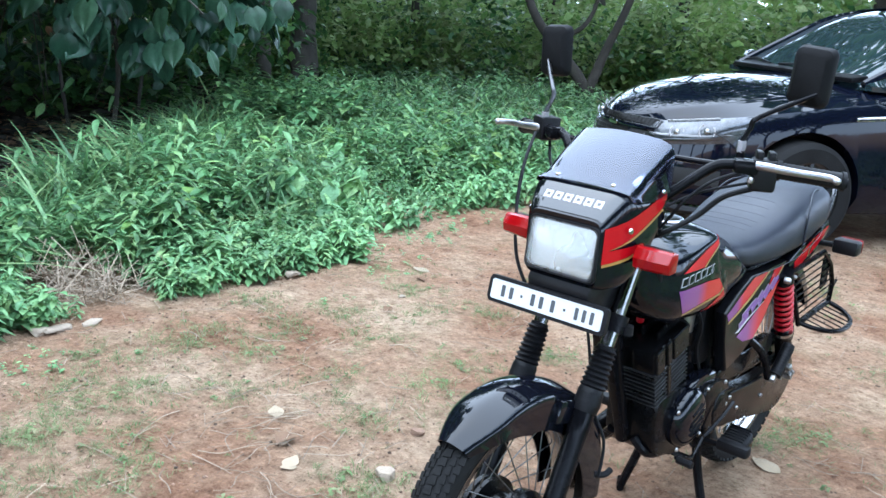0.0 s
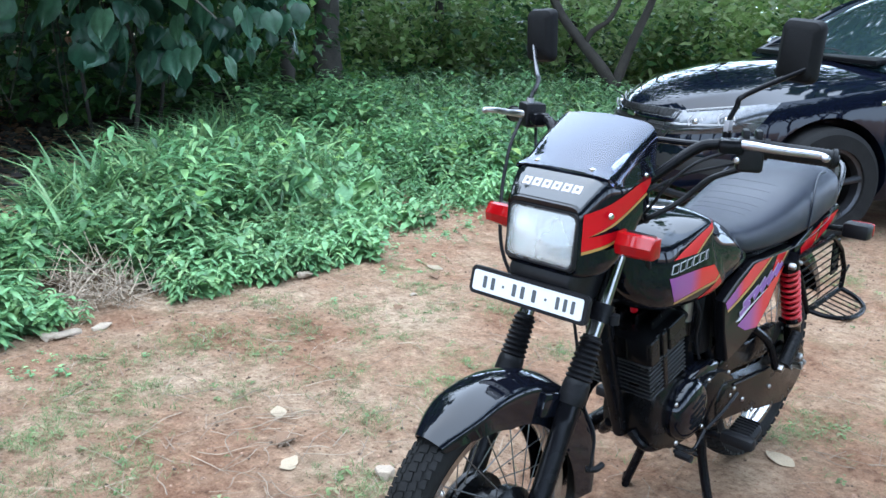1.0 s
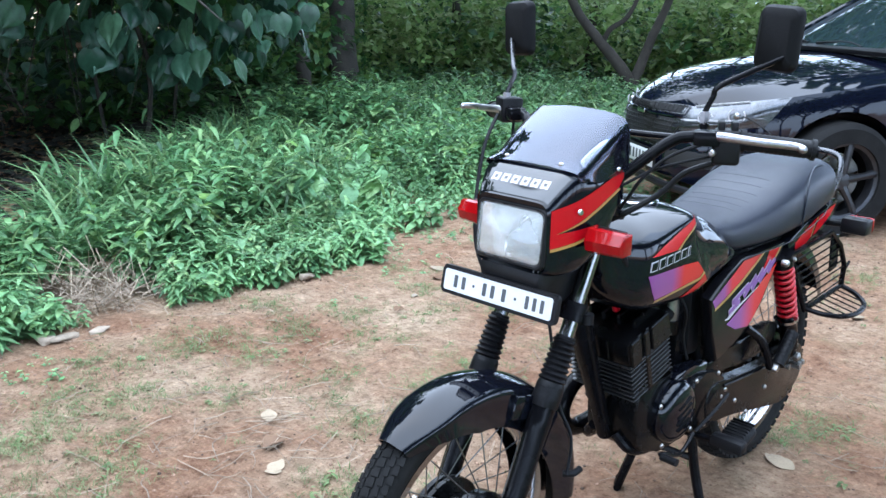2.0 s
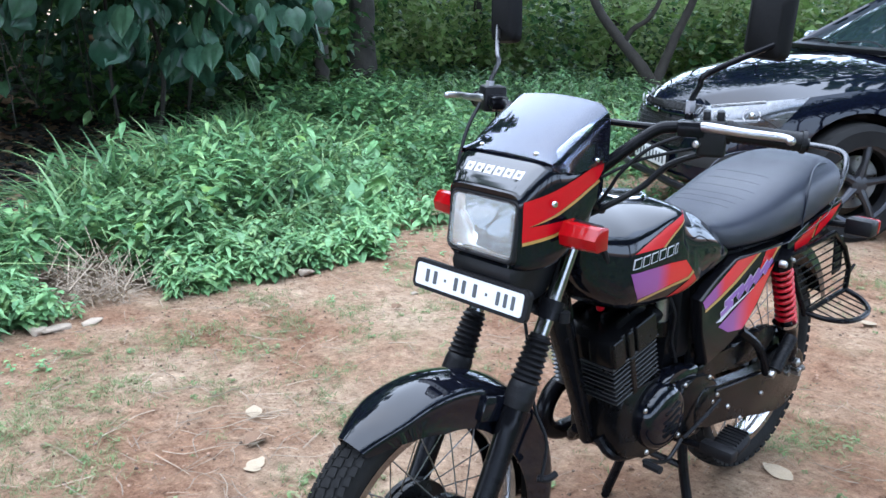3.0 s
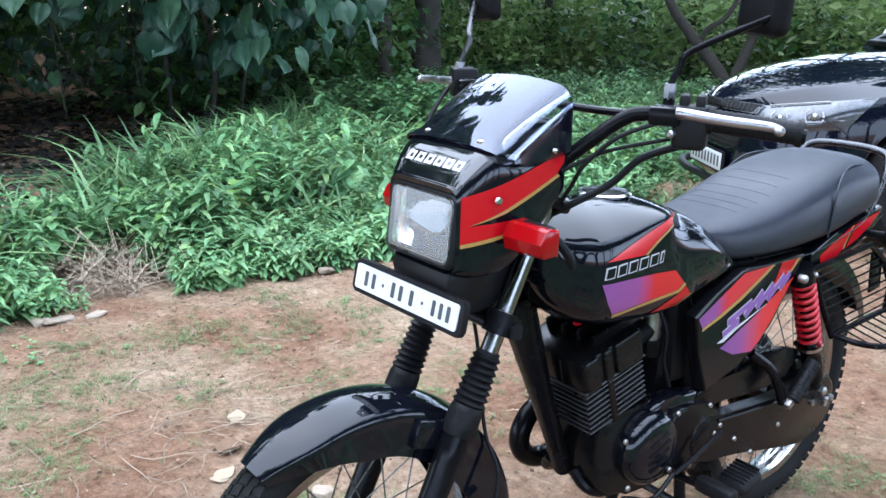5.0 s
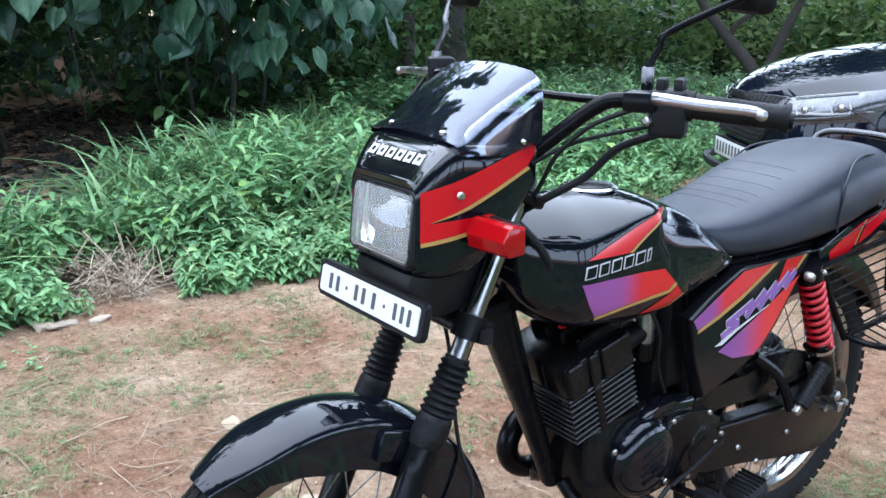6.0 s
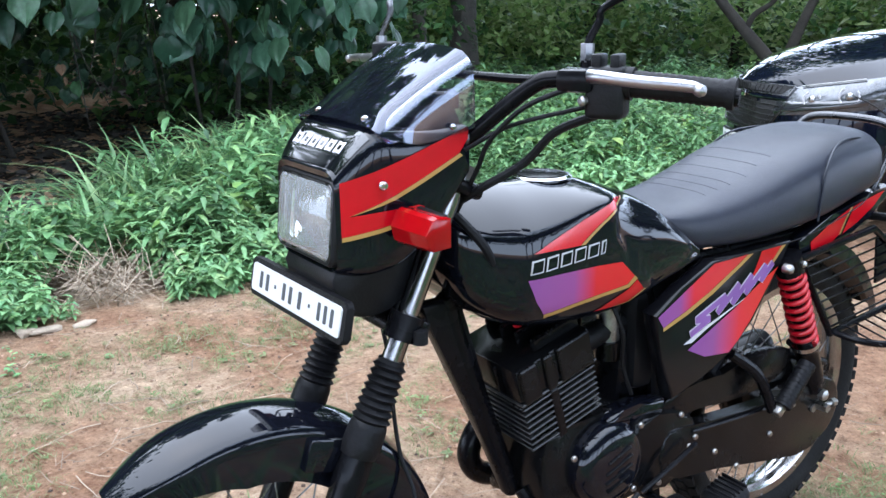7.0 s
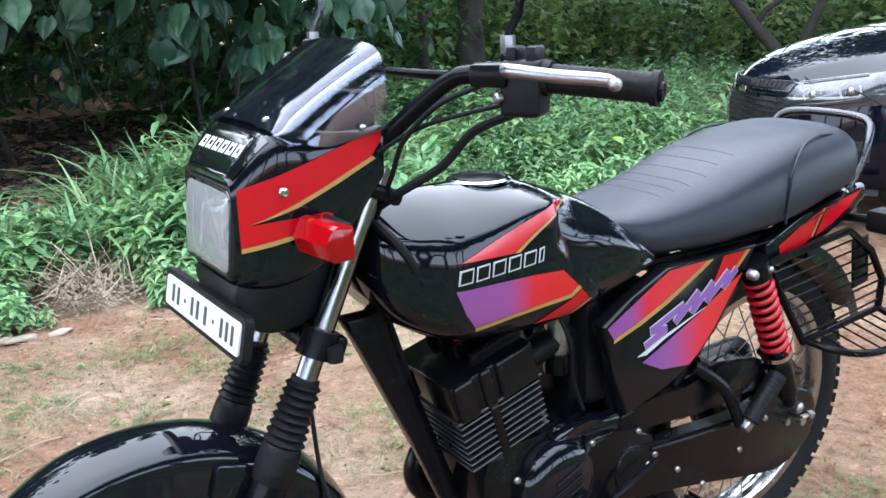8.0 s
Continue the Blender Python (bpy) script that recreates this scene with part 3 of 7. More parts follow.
build_front_guard()
part("brake_cable_guide", tube([(0.09, 0.085, 0.36), (0.105, 0.10, 0.36), (0.108, 0.12, 0.365)], 0.007), M_RUBBER, bike)


# ---- fairing ----
COWL = ((0.002, 0.089, 0.795, 0.935), (0.02, 0.1, 0.79, 0.9585), (0.05, 0.112, 0.79, 0.986), (0.085, 0.117, 0.80, 0.984), (0.13, 0.118, 0.835, 0.982), (0.19, 0.117, 0.91, 0.984))


def cowl_x(y, z):
    w, zb, zt = curve_at(COWL, max(0.002, min(0.19, y)))
    return w


def cowl_ring(y, shrink=1.0):
    w, zb, zt = curve_at(COWL, y)
    c, h = (zb + zt) / 2, (zt - zb) / 2
    ring = []
    for k in range(40):
        a = 2 * math.pi * k / 40
        ring.append((w * shrink * power(math.cos(a), 0.22), y, c + h * shrink * power(math.sin(a), 0.28)))
    return ring


lip = [(0.081 * power(math.cos(2 * math.pi * k / 40), 0.22), 0.004, 0.865 + 0.053 * power(math.sin(2 * math.pi * k / 40), 0.22)) for k in range(40)]
bm = loft([lip, cowl_ring(-0.002, 0.97)] + [cowl_ring(0.002 + 0.188 * k / 20) for k in range(21)], cap=False)
bm.verts.ensure_lookup_table()
bm.faces.new(bm.verts[-40:])
cowl = part("fairing", bm, M_BLACK, bike, "glossy black headlamp fairing")
part("fairing_chin", prism(rounded([(0.0, 0.80), (0.09, 0.80), (0.15, 0.86), (0.14, 0.80), (0.10, 0.735), (0.04, 0.725), (0.005, 0.75)], 3), -0.075, 0.075, 0.008), M_PLAST, cowl)


def rr_poly(w, h, r, n=5):
    out = []
    for cx, cz, a0 in ((w - r, h - r, 0), (-w + r, h - r, 90), (-w + r, -h + r, 180), (w - r, -h + r, 270)):
        for k in range(n + 1):
            a = radians(a0 + 90 * k / n)
            out.append((cx + r * math.cos(a), cz + r * math.sin(a)))
    return out


def slab_y(w, h, r, y0, y1, c=(0, 0, 0), bevel=0.0, n=5):
    """A rounded plate that faces along y."""
    bm = bmesh.new()
    A = [bm.verts.new((c[0] + x, y0, c[2] + z)) for x, z in rr_poly(w, h, r, n)]
    B = [bm.verts.new((c[0] + x, y1, c[2] + z)) for x, z in rr_poly(w, h, r, n)]
    k = len(A)
    f = [bm.faces.new(A), bm.faces.new(B[::-1])] + [bm.faces.new((A[i], A[(i + 1) % k], B[(i + 1) % k], B[i])) for i in range(k)]
    if bevel:
        bmesh.ops.bevel(bm, geom=list({e for g in f[:2] for e in g.edges}), offset=bevel, segments=2, affect="EDGES")
    return bm


# headlamp: bezel ring, reflector bowl, bulb and ribbed glass
lamp = part("headlamp", loft([[(x, y, 0.865 + z) for x, z in rr_poly(w, h, 0.014)] for w, h, y in ((0.086, 0.058, -0.014), (0.086, 0.058, -0.026), (0.083, 0.055, -0.03), (0.077, 0.049, -0.029), (0.076, 0.048, -0.012))], cap=False), M_PLAST, bike, "rectangular headlamp with ribbed clear glass")
bowl = []
for i in range(9):
    t = i / 8
    bowl.append([(x * (1 - 0.75 * t), -0.018 + 0.062 * (1 - (1 - t) ** 2), 0.865 + z * (1 - 0.7 * t)) for x, z in rr_poly(0.077, 0.049, 0.012)])
part("reflector", loft(bowl), M_REFLECT, lamp)
part("bulb", lathe([(0.006, -0.03), (0.009, -0.02), (0.009, 0.0), (0.004, 0.01)], (0, 0.02, 0.865), "Y", 12), M_PLATE, lamp)
bm = loft([[(x, y, 0.865 + z) for x, z in rr_poly(w, h, 0.012)] for w, h, y in ((0.079, 0.051, -0.026), (0.0775, 0.0495, -0.0305), (0.073, 0.045, -0.033))])
part("lamp_glass", bm, M_LAMP, lamp)
part("lamp_rim", tube([(x, -0.0295, 0.865 + z) for x, z in rr_poly(0.0795, 0.0515, 0.014)], 0.0014, seg=6, closed=True, smooth=False), M_RAIL, lamp)
lamp.matrix_basis = Matrix.Translation((0, -0.006, 0.865)) @ Matrix.Rotation(-0.1, 4, "X") @ Matrix.Translation((0, 0.03, -0.865))


# smoked screen: a flat front that rolls over into upright sides
def build_screen():
    rings = []
    for i in range(19):
        t = i / 18
        yc, zc = 0.046 + 0.146 * t, 0.993 + 0.095 * t + 0.005 * math.sin(math.pi * t)
        low = 0.988 - 0.024 * math.sin(math.pi * min(1, t * 1.15)) if t < 0.6 else 0.967 + 0.012 * (t - 0.6) / 0.4
        ring = []
        for j in range(33):
            u = -1 + 2 * j / 32
            a = abs(u)
            wide = 0.112 + 0.008 * t
            r = min(0.034, max(0.004, zc - low))
            flat = wide - r
            if a < 0.55:
                x, z, y = flat * u / 0.55, zc - 0.006 * (a / 0.55) ** 2, yc
            elif a < 0.85:
                q = (a - 0.55) / 0.3 * math.pi / 2
                x, z, y = math.copysign(flat + r * math.sin(q), u), zc - 0.006 - r * (1 - math.cos(q)), yc + 0.004 * (1 - math.cos(q))
            else:
                q = (a - 0.85) / 0.15
                top = zc - 0.006 - r
                x, z, y = math.copysign(wide + 0.002 * q, u), top + (min(low, top - 0.001) - top) * q, yc + 0.004
            ring.append((x, y, z))
        rings.append(ring)
    bm = loft(rings, cap=False, ring_closed=False)
    bmesh.ops.recalc_face_normals(bm, faces=bm.faces[:])
    bmesh.ops.solidify(bm, geom=bm.faces[:], thickness=0.0025)
    part("windscreen", bm, M_SCREEN, cowl, "smoked see-through plastic windscreen", sharp=1.0)


build_screen()


def bolt(c, axis, r=0.006, parent=None, material=None):
    s = -1 if axis[0] == "-" else 1
    return part("bolt", lathe([(r, 0), (r, 0.002 * s), (r * 0.75, 0.0045 * s), (r * 0.2, 0.005 * s)], c, {"x": "X", "y": "Y", "z": "Z"}[axis[-1]], 12), material or M_CHROME, parent or bike)


for s in (1, -1):
    bolt((s * 0.119, 0.051, 0.917), "x" if s > 0 else "-x", 0.0068, cowl)
    bolt((s * 0.1225, 0.158, 0.984), "x" if s > 0 else "-x", 0.005, cowl)
    part("screen_bolt", lathe([(0.006, 0), (0.006, 0.004), (0.002, 0.006)], (s * 0.066, 0.058, 0.995), "Z", 12), M_CHROME, cowl)

for s in (1, -1):
    red = [(0.003, 0.921), (0.06, 0.94), (0.12, 0.96), (0.187, 0.982), (0.186, 0.965), (0.172, 0.947), (0.12, 0.9235), (0.07, 0.9015), (0.012, 0.877), (0.003, 0.872)]
    low_red = [(0.003, 0.872), (0.012, 0.877), (0.05, 0.8815), (0.08, 0.8835), (0.105, 0.885), (0.115, 0.881), (0.105, 0.875), (0.06, 0.862), (0.02, 0.853), (0.003, 0.849)]
    gold = [(0.172, 0.947), (0.12, 0.9235), (0.07, 0.9015), (0.012, 0.877), (0.07, 0.8955), (0.12, 0.917), (0.177, 0.943)]
    gold2 = [(0.003, 0.849), (0.02, 0.853), (0.06, 0.862), (0.105, 0.875), (0.1, 0.868), (0.06, 0.856), (0.02, 0.847), (0.003, 0.843)]
    for nm, poly, mm in (("red_sticker", red, M_RED), ("red_sticker", low_red, M_RED), ("gold_stripe", gold, M_GOLD), ("gold_stripe", gold2, M_GOLD)):
        bm = drape(poly, cowl_x, 0.0015 if mm is M_RED else 0.0024, 2)
        if s < 0:
            bmesh.ops.scale(bm, vec=(-1, 1, 1), verts=bm.verts[:])
        part(nm, bm, mm, cowl)
# polished panel on the sloping brow above the headlamp
bm = bmesh.new()
rows_b = []
for i in range(9):
    y = 0.003 + 0.041 * i / 8
    w, zb, zt = curve_at(COWL, y)
    c, h = (zb + zt) / 2, (zt - zb) / 2
    row = []
    for j in range(21):
        u = 0.92 * (-1 + j / 10)
        row.append(bm.verts.new((w * u, y - 0.0008, c + h * (1 - abs(u) ** 9.09) ** 0.14 + 0.0009)))
    rows_b.append(row)
for i in range(8):
    for j in range(20):
        bm.faces.new((rows_b[i][j], rows_b[i][j + 1], rows_b[i + 1][j + 1], rows_b[i + 1][j]))
part("brow_panel", bm, M_BROW, cowl, "polished black brow panel")
# maker's mark on the brow: plain silver blocks
for k in range(6):
    for dx, w, dy in ((-0.0065, 0.005, 0.0), (0.0065, 0.005, 0.0), (0.0, 0.009, 0.0062), (0.0, 0.009, -0.0062)):
        at = Vector((-0.06 + 0.024 * k + dx, 0.022 + dy * 0.68, curve_at(COWL, 0.022)[2] + 0.0012 + dy * 0.73))
        part("brow_mark", box(at, (w, 0.0185 if dy == 0 else 0.005, 0.0016), Matrix.Rotation(0.82, 4, "X"), 0.0004, 1), M_WHITE, cowl)

# instruments behind the screen
part("instrument_pod", box((0, 0.17, 0.985), (0.17, 0.06, 0.05), Matrix.Rotation(0.5, 4, "X"), 0.014), M_PLAST, bike)
for s in (1, -1):
    part("dial", lathe([(0.034, 0), (0.034, 0.02), (0.028, 0.024)], (s * 0.042, 0.185, 1.0), "Z", 24), M_SATIN, bike)

# number plate with plain bars in place of its signs
plate = part("number_plate", slab_y(0.153, 0.031, 0.009, -0.032, -0.044, (0, 0, 0.749), 0.002), M_RUBBER, bike, "white number plate in a black rubber frame")
part("plate_face", slab_y(0.143, 0.0225, 0.006, -0.0435, -0.0462, (0, 0, 0.749)), M_PLATE, plate)
for x, w in ((-0.11, 0.016), (-0.088, 0.016), (-0.03, 0.016), (-0.008, 0.016), (0.022, 0.016), (0.082, 0.014), (0.101, 0.014), (0.12, 0.014)):
    part("plate_bar", slab_y(w * 0.32, 0.0135, 0.002, -0.046, -0.0466, (x, 0, 0.749), n=2), M_INK, plate)
for x in (-0.06, 0.052):
    part("plate_bar", slab_y(0.003, 0.003, 0.0012, -0.046, -0.0466, (x, 0, 0.749), n=2), M_INK, plate)
part("plate_bracket", box((0, -0.005, 0.775), (0.11, 0.07, 0.012), Matrix.Rotation(0.3, 4, "X"), 0.003), M_BLACK, plate)
for k in range(4):
    part("horn_fin", box((-0.03 + 0.02 * k, -0.012, 0.795), (0.008, 0.03, 0.03), None, 0.002), M_BLACK, plate)
for s in (1, -1):
    part("plate_stay", tube([(s * 0.05, -0.03, 0.755), (s * 0.05, 0.06, 0.735)], 0.006, seg=8), M_SATIN, plate)
plate.matrix_basis = Matrix.Translation((-0.014, -0.023, 0.7455)) @ Matrix.Rotation(0.02, 4, "Z") @ Matrix.Rotation(-0.2, 4, "X") @ Matrix.Diagonal((0.94, 1, 0.93, 1)) @ Matrix.Translation((0, 0.046, -0.749))

# front indicators
for s in (1, -1):
    stalk = part("indicator", tube([(s * 0.085, 0.105, 0.855), (s * 0.125, 0.095, 0.857)], 0.01, seg=12), M_RUBBER, bike, "square red indicator lamp")
    x0, x1 = s * 0.128, s * 0.205 if s > 0 else -0.2
    ridge = [(0.092, 0.885), (0.071, 0.889), (0.064, 0.886), (0.0535, 0.866), (0.058, 0.847), (0.066, 0.841), (0.092, 0.843)]
    lens = prism(ridge, min(x0, x1), max(x0, x1), 0.0035, 2)
    for v in lens.verts:  # the lens tapers a little towards its outer end
        k = max(0.0, (abs(v.co.x) - 0.15) / 0.06)
        v.co.y += 0.007 * k
        v.co.z = 0.865 + (v.co.z - 0.865) * (1 - 0.1 * k)
    part("indicator_lens", lens, M_REDLENS, stalk, "red plastic lens", sharp=0.5)
    part("indicator_body", box(((x0 + x1) / 2 - s * 0.006, 0.097, 0.864), (abs(x1 - x0) - 0.012, 0.014, 0.044), None, 0.005), M_PLAST, stalk, "black indicator base")
    part("lens_screw", lathe([(0.0035, 0), (0.003, 0.002)], (x1 - s * 0.012, 0.0605, 0.863), "Y", 8), M_DARK, stalk)

# ---- handlebar and controls ----
part("handlebar", tube([(0.40, 0.385, 1.028), (0.26, 0.30, 1.043), (0.205, 0.268, 1.045), (0.17, 0.245, 1.03), (0.09, 0.19, 0.95), (0.05, 0.178, 0.93), (0, 0.176, 0.928), (-0.05, 0.178, 0.93), (-0.09, 0.19, 0.95), (-0.17, 0.245, 1.03), (-0.205, 0.268, 1.045), (-0.26, 0.30, 1.043), (-0.40, 0.385, 1.028)], 0.0115, seg=14), M_SATIN, bike, "black braced handlebar")
part("handlebar_brace", tube([(0.185, 0.256, 1.043), (0.1, 0.253, 1.041), (-0.1, 0.253, 1.041), (-0.185, 0.256, 1.043)], 0.0065, seg=10), M_SATIN, bike)
for s in (1, -1):
    part("bar_clamp", box((s * 0.04, 0.178, 0.925), (0.03, 0.036, 0.045), Matrix.Rotation(-0.4, 4, "X"), 0.006), M_SATIN, bike)
    dirv = Vector((s * 0.855, 0.51, -0.075)).normalized()
    g0 = Vector((s * 0.285, 0.315, 1.0415))
    bm = bmesh.new()
    n = 30
    add_tube(bm, [g0 + dirv * 0.125 * k / n for k in range(n + 1)], [0.0165 + (0.0012 if k % 2 else 0) for k in range(n + 1)], seg=16, smooth=False)
    add_tube(bm, [g0 + dirv * 0.122, g0 + dirv * 0.13], 0.02, seg=16)
    add_tube(bm, [g0 - dirv * 0.004, g0 + dirv * 0.006], 0.021, seg=16)
    part("grip", bm, M_RUBBER, bike, "ribbed black rubber grip", sharp=1.2)
    perch = part("lever_perch", box((s * 0.235, 0.275, 1.045), (0.05, 0.04, 0.03), Matrix.Rotation(s * 0.53, 4, "Z"), 0.008), M_SATIN, bike)
    end = 0.405 if s > 0 else 0.425
    bm = tube([(s * (0.258 if s > 0 else 0.236), 0.272, 0), (s * 0.28, 0.272, 0.0005), (s * 0.33, 0.286, -0.001), (s * 0.385, 0.306, -0.002), (s * end, 0.306, -0.003)], [0.0062, 0.006, 0.0052, 0.005, 0.0042], seg=12, res=5)
    for v in bm.verts:  # a flat blade, deeper than it is thick
        v.co.z = 1.051 - 0.045 * (abs(v.co.x) - 0.236) + (v.co.z + 0.02 * (abs(v.co.x) - 0.236)) * 1.45
    part("lever", bm, M_ALU, bike, "bare aluminium hand lever")
    part("lever_ball", lathe([(0.002, -0.008), (0.0062, -0.005), (0.0078, 0), (0.0062, 0.005), (0.002, 0.008)], (s * end, 0.306, 1.042), "X", 12), M_ALU, bike)
sw = part("switch_housing", box((0.262, 0.302, 1.03), (0.05, 0.046, 0.066), Matrix.Rotation(0.53, 4, "Z"), 0.008, 3), M_PLAST, bike, "black plastic switch housing")
for dx in (-0.012, 0.012):
    part("switch_lug", box((0.262 + dx * 0.86, 0.302 + dx * 0.5, 1.069), (0.013, 0.035, 0.018), Matrix.Rotation(0.53, 4, "Z"), 0.003), M_PLAST, sw)
part("switch_button", lathe([(0.007, 0), (0.007, -0.006), (0.004, -0.008)], (0.252, 0.272, 1.02), "Y", 12), M_STEEL, sw)
part("brake_housing", box((-0.27, 0.295, 1.05), (0.055, 0.05, 0.055), Matrix.Rotation(-0.53, 4, "Z"), 0.006), M_PLAST, bike)

# mirrors
for s, nut, bend, arm, cx, cz in ((1, (0.2, 0.324, 1.0), (0.208, 0.335, 1.125), (0.305, 0.415, 1.193), 0.28, 1.225), (-1, (-0.27, 0.286, 1.0), (-0.262, 0.30, 1.135), (-0.338, 0.375, 1.2), -0.328, 1.225)):
    n = Vector(nut)
    mount = part("mirror", tube([n + Vector((0, -0.02, 0.045)), n + Vector((0, 0, 0.05)), n + Vector((0, 0, 0.085)), Vector(bend) + Vector((0, 0, -0.01)), Vector(bend) + Vector((s * 0.012, 0.008, 0.014)), Vector(arm)], 0.0055, seg=10, res=4), M_SATIN if s > 0 else M_RAIL, bike, "black rear-view mirror on a bent stalk")
    part("mirror_nut", tube([n + Vector((0, 0, 0.064)), n + Vector((0, 0, 0.088))], 0.0095, seg=6, smooth=False), M_ALU, mount)
    part("mirror_post", tube([n + Vector((0, 0, 0.03)), n + Vector((0, 0, 0.066))], 0.009, seg=12), M_SATIN, mount)
    rot = Matrix.Rotation(-0.1 if s > 0 else -0.15, 4, "Z") @ Matrix.Rotation(s * 0.06, 4, "Y")
    bm = bmesh.new()
    prof = [(0.7, -0.016), (0.92, -0.008), (1.0, 0.004), (0.98, 0.014)]
    vs = [[bm.verts.new((x * k, y, z * k)) for x, z in rr_poly(0.043, 0.062, 0.017)] for k, y in prof]
    for A, B in zip(vs, vs[1:]):
        for i in range(len(A)):
            bm.faces.new((A[i], A[(i + 1) % len(A)], B[(i + 1) % len(A)], B[i]))
    bm.faces.new(vs[0])
    bm.faces.new(vs[-1][::-1])
    place = Matrix.Translation((cx, arm[1] + 0.012, cz)) @ rot
    bmesh.ops.transform(bm, matrix=place, verts=bm.verts[:])
    head = part("mirror_shell", bm, M_SHELL, mount)
    g = slab_y(0.038, 0.057, 0.014, 0.0145, 0.016)
    bmesh.ops.transform(g, matrix=place, verts=g.verts[:])
    part("mirror_glass", g, M_CHROME, mount)

# cables from the bars into the fairing
for nm, pts, r in (("clutch_cable", [(0.235, 0.26, 1.035), (0.19, 0.225, 1.01), (0.15, 0.2, 0.965), (0.12, 0.2, 0.92), (0.07, 0.2, 0.85)], 0.0035),
                   ("wiring_loom", [(0.25, 0.295, 1.0), (0.2, 0.27, 0.975), (0.16, 0.25, 0.93), (0.12, 0.21, 0.895), (0.08, 0.2, 0.87)], 0.006),
                   ("loom_lead", [(0.24, 0.285, 1.01), (0.17, 0.22, 0.985), (0.12, 0.18, 0.95)], 0.003),
                   ("brake_cable", [(-0.275, 0.262, 1.04), (-0.255, 0.2, 0.98), (-0.23, 0.15, 0.88), (-0.18, 0.1, 0.78), (-0.12, 0.09, 0.70)], 0.0042),
                   ("throttle_cable", [(-0.26, 0.3, 1.02), (-0.2, 0.24, 0.96), (-0.1, 0.22, 0.9), (-0.02, 0.3, 0.84)], 0.0035),
                   ("speedo_cable", [(0.0, 0.09, 0.76), (0.020, 0.105, 0.662), (0.040, 0.101, 0.585), (0.060, 0.101, 0.495), (0.090, 0.107, 0.431), (0.1, 0.085, 0.36)], 0.0034),
                   ("tank_hose", [(0.06, 0.19, 0.86), (0.1, 0.23, 0.80), (0.085, 0.27, 0.72), (0.05, 0.3, 0.68)], 0.007),
                   ("spark_lead", [(0.0, 0.36, 0.64), (0.02, 0.32, 0.665), (0.03, 0.27, 0.675), (0.0, 0.24, 0.70)], 0.004)):
    part(nm, tube(pts, r, seg=8), M_RUBBER, bike)

# ---- tank ----
TANK = ((0.185, 0.04, 0.78, 0.838), (0.195, 0.072, 0.742, 0.852), (0.22, 0.094, 0.703, 0.862), (0.26, 0.114, 0.672, 0.868), (0.295, 0.129, 0.658, 0.87), (0.33, 0.132, 0.65, 0.871), (0.45, 0.134, 0.641, 0.867), (0.53, 0.133, 0.65, 0.845), (0.60, 0.13, 0.672, 0.815), (0.65, 0.125, 0.69, 0.775), (0.69, 0.112, 0.703, 0.735))


def ease(v):
    v = min(1.0, max(0.0, v))
    return v * v * (3 - 2 * v)


def tank_side(q, y):
    """Half width over its largest, at height q above the widest line: a flat shoulder above a crease that climbs to the rear."""
    full = (1 - q ** 2.5) ** 0.4
    qc = 0.42 + 0.46 * ease((y - 0.26) / 0.26)
    t = (q - qc) / (1 - qc)
    flat = 1 - 0.06 * (q / qc) ** 2 if t < 0 else 0.94 * (1 - t ** 1.35) ** (1 / 1.35)
    k = ease((y - 0.44) / 0.1)
    return flat * (1 - k) + full * k


def tank_x(y, z):
    a, zb, zt = curve_at(TANK, y)
    mid = zb + (zt - zb) * 0.48
    if z > mid:
        x = a * tank_side(min(0.995, (z - mid) / (zt - mid)), y)
    else:
        x = a * (1 - min(0.995, (mid - z) / (mid - zb)) ** 4.2) ** (1 / 4.2)
    # the hollow for the rider's knee
    left = np.interp(z, (0.66, 0.70, 0.75, 0.79, 0.83), (0.57, 0.545, 0.487, 0.46, 0.465))
    dent = ease((y - left) / 0.014) * ease((zt - 0.012 - z) / 0.014) * ease((z - zb - 0.008) / 0.02)
    return x - 0.007 * dent * ease((x - 0.05) / 0.03)


def tank_ring(y):
    a, zb, zt = curve_at(TANK, y)
    mid = zb + (zt - zb) * 0.48
    ring = []
    for k in range(96):
        c, s = math.cos(2 * math.pi * (k + 0.5) / 96), math.sin(2 * math.pi * (k + 0.5) / 96)
        z = mid + (zt - mid) * abs(s) ** 0.8 if s > 0 else mid - (mid - zb) * abs(s) ** (2 / 4.2)
        ring.append((math.copysign(tank_x(y, z), c), y, z))
    return ring


tank = part("fuel_tank", loft([tank_ring(0.185 + 0.505 * k / 80) for k in range(81)]), M_BLACK, bike, "glossy black fuel tank with red and purple stickers", sharp=1.0)
cap = part("tank_cap", lathe([(0.04, 0), (0.043, 0.005), (0.041, 0.009), (0.026, 0.0115), (0.002, 0.012)], (0, 0.42, 0.864), "Z", 32), M_SATIN, tank, "black filler cap with chrome rim")
part("cap_rim", lathe([(0.049, 0), (0.05, 0.004), (0.046, 0.007), (0.041, 0.007)], (0, 0.42, 0.865), "Z", 32), M_CHROME, tank)
UP = [(0.297, 0.785), (0.34, 0.802), (0.40, 0.824), (0.45, 0.84), (0.468, 0.846), (0.498, 0.842), (0.457, 0.827), (0.425, 0.81), (0.402, 0.796), (0.386, 0.785), (0.34, 0.785)]
UPG = [(0.498, 0.842), (0.457, 0.827), (0.425, 0.81), (0.402, 0.796), (0.386, 0.785), (0.395, 0.785), (0.411, 0.796), (0.434, 0.81), (0.466, 0.827), (0.507, 0.84)]
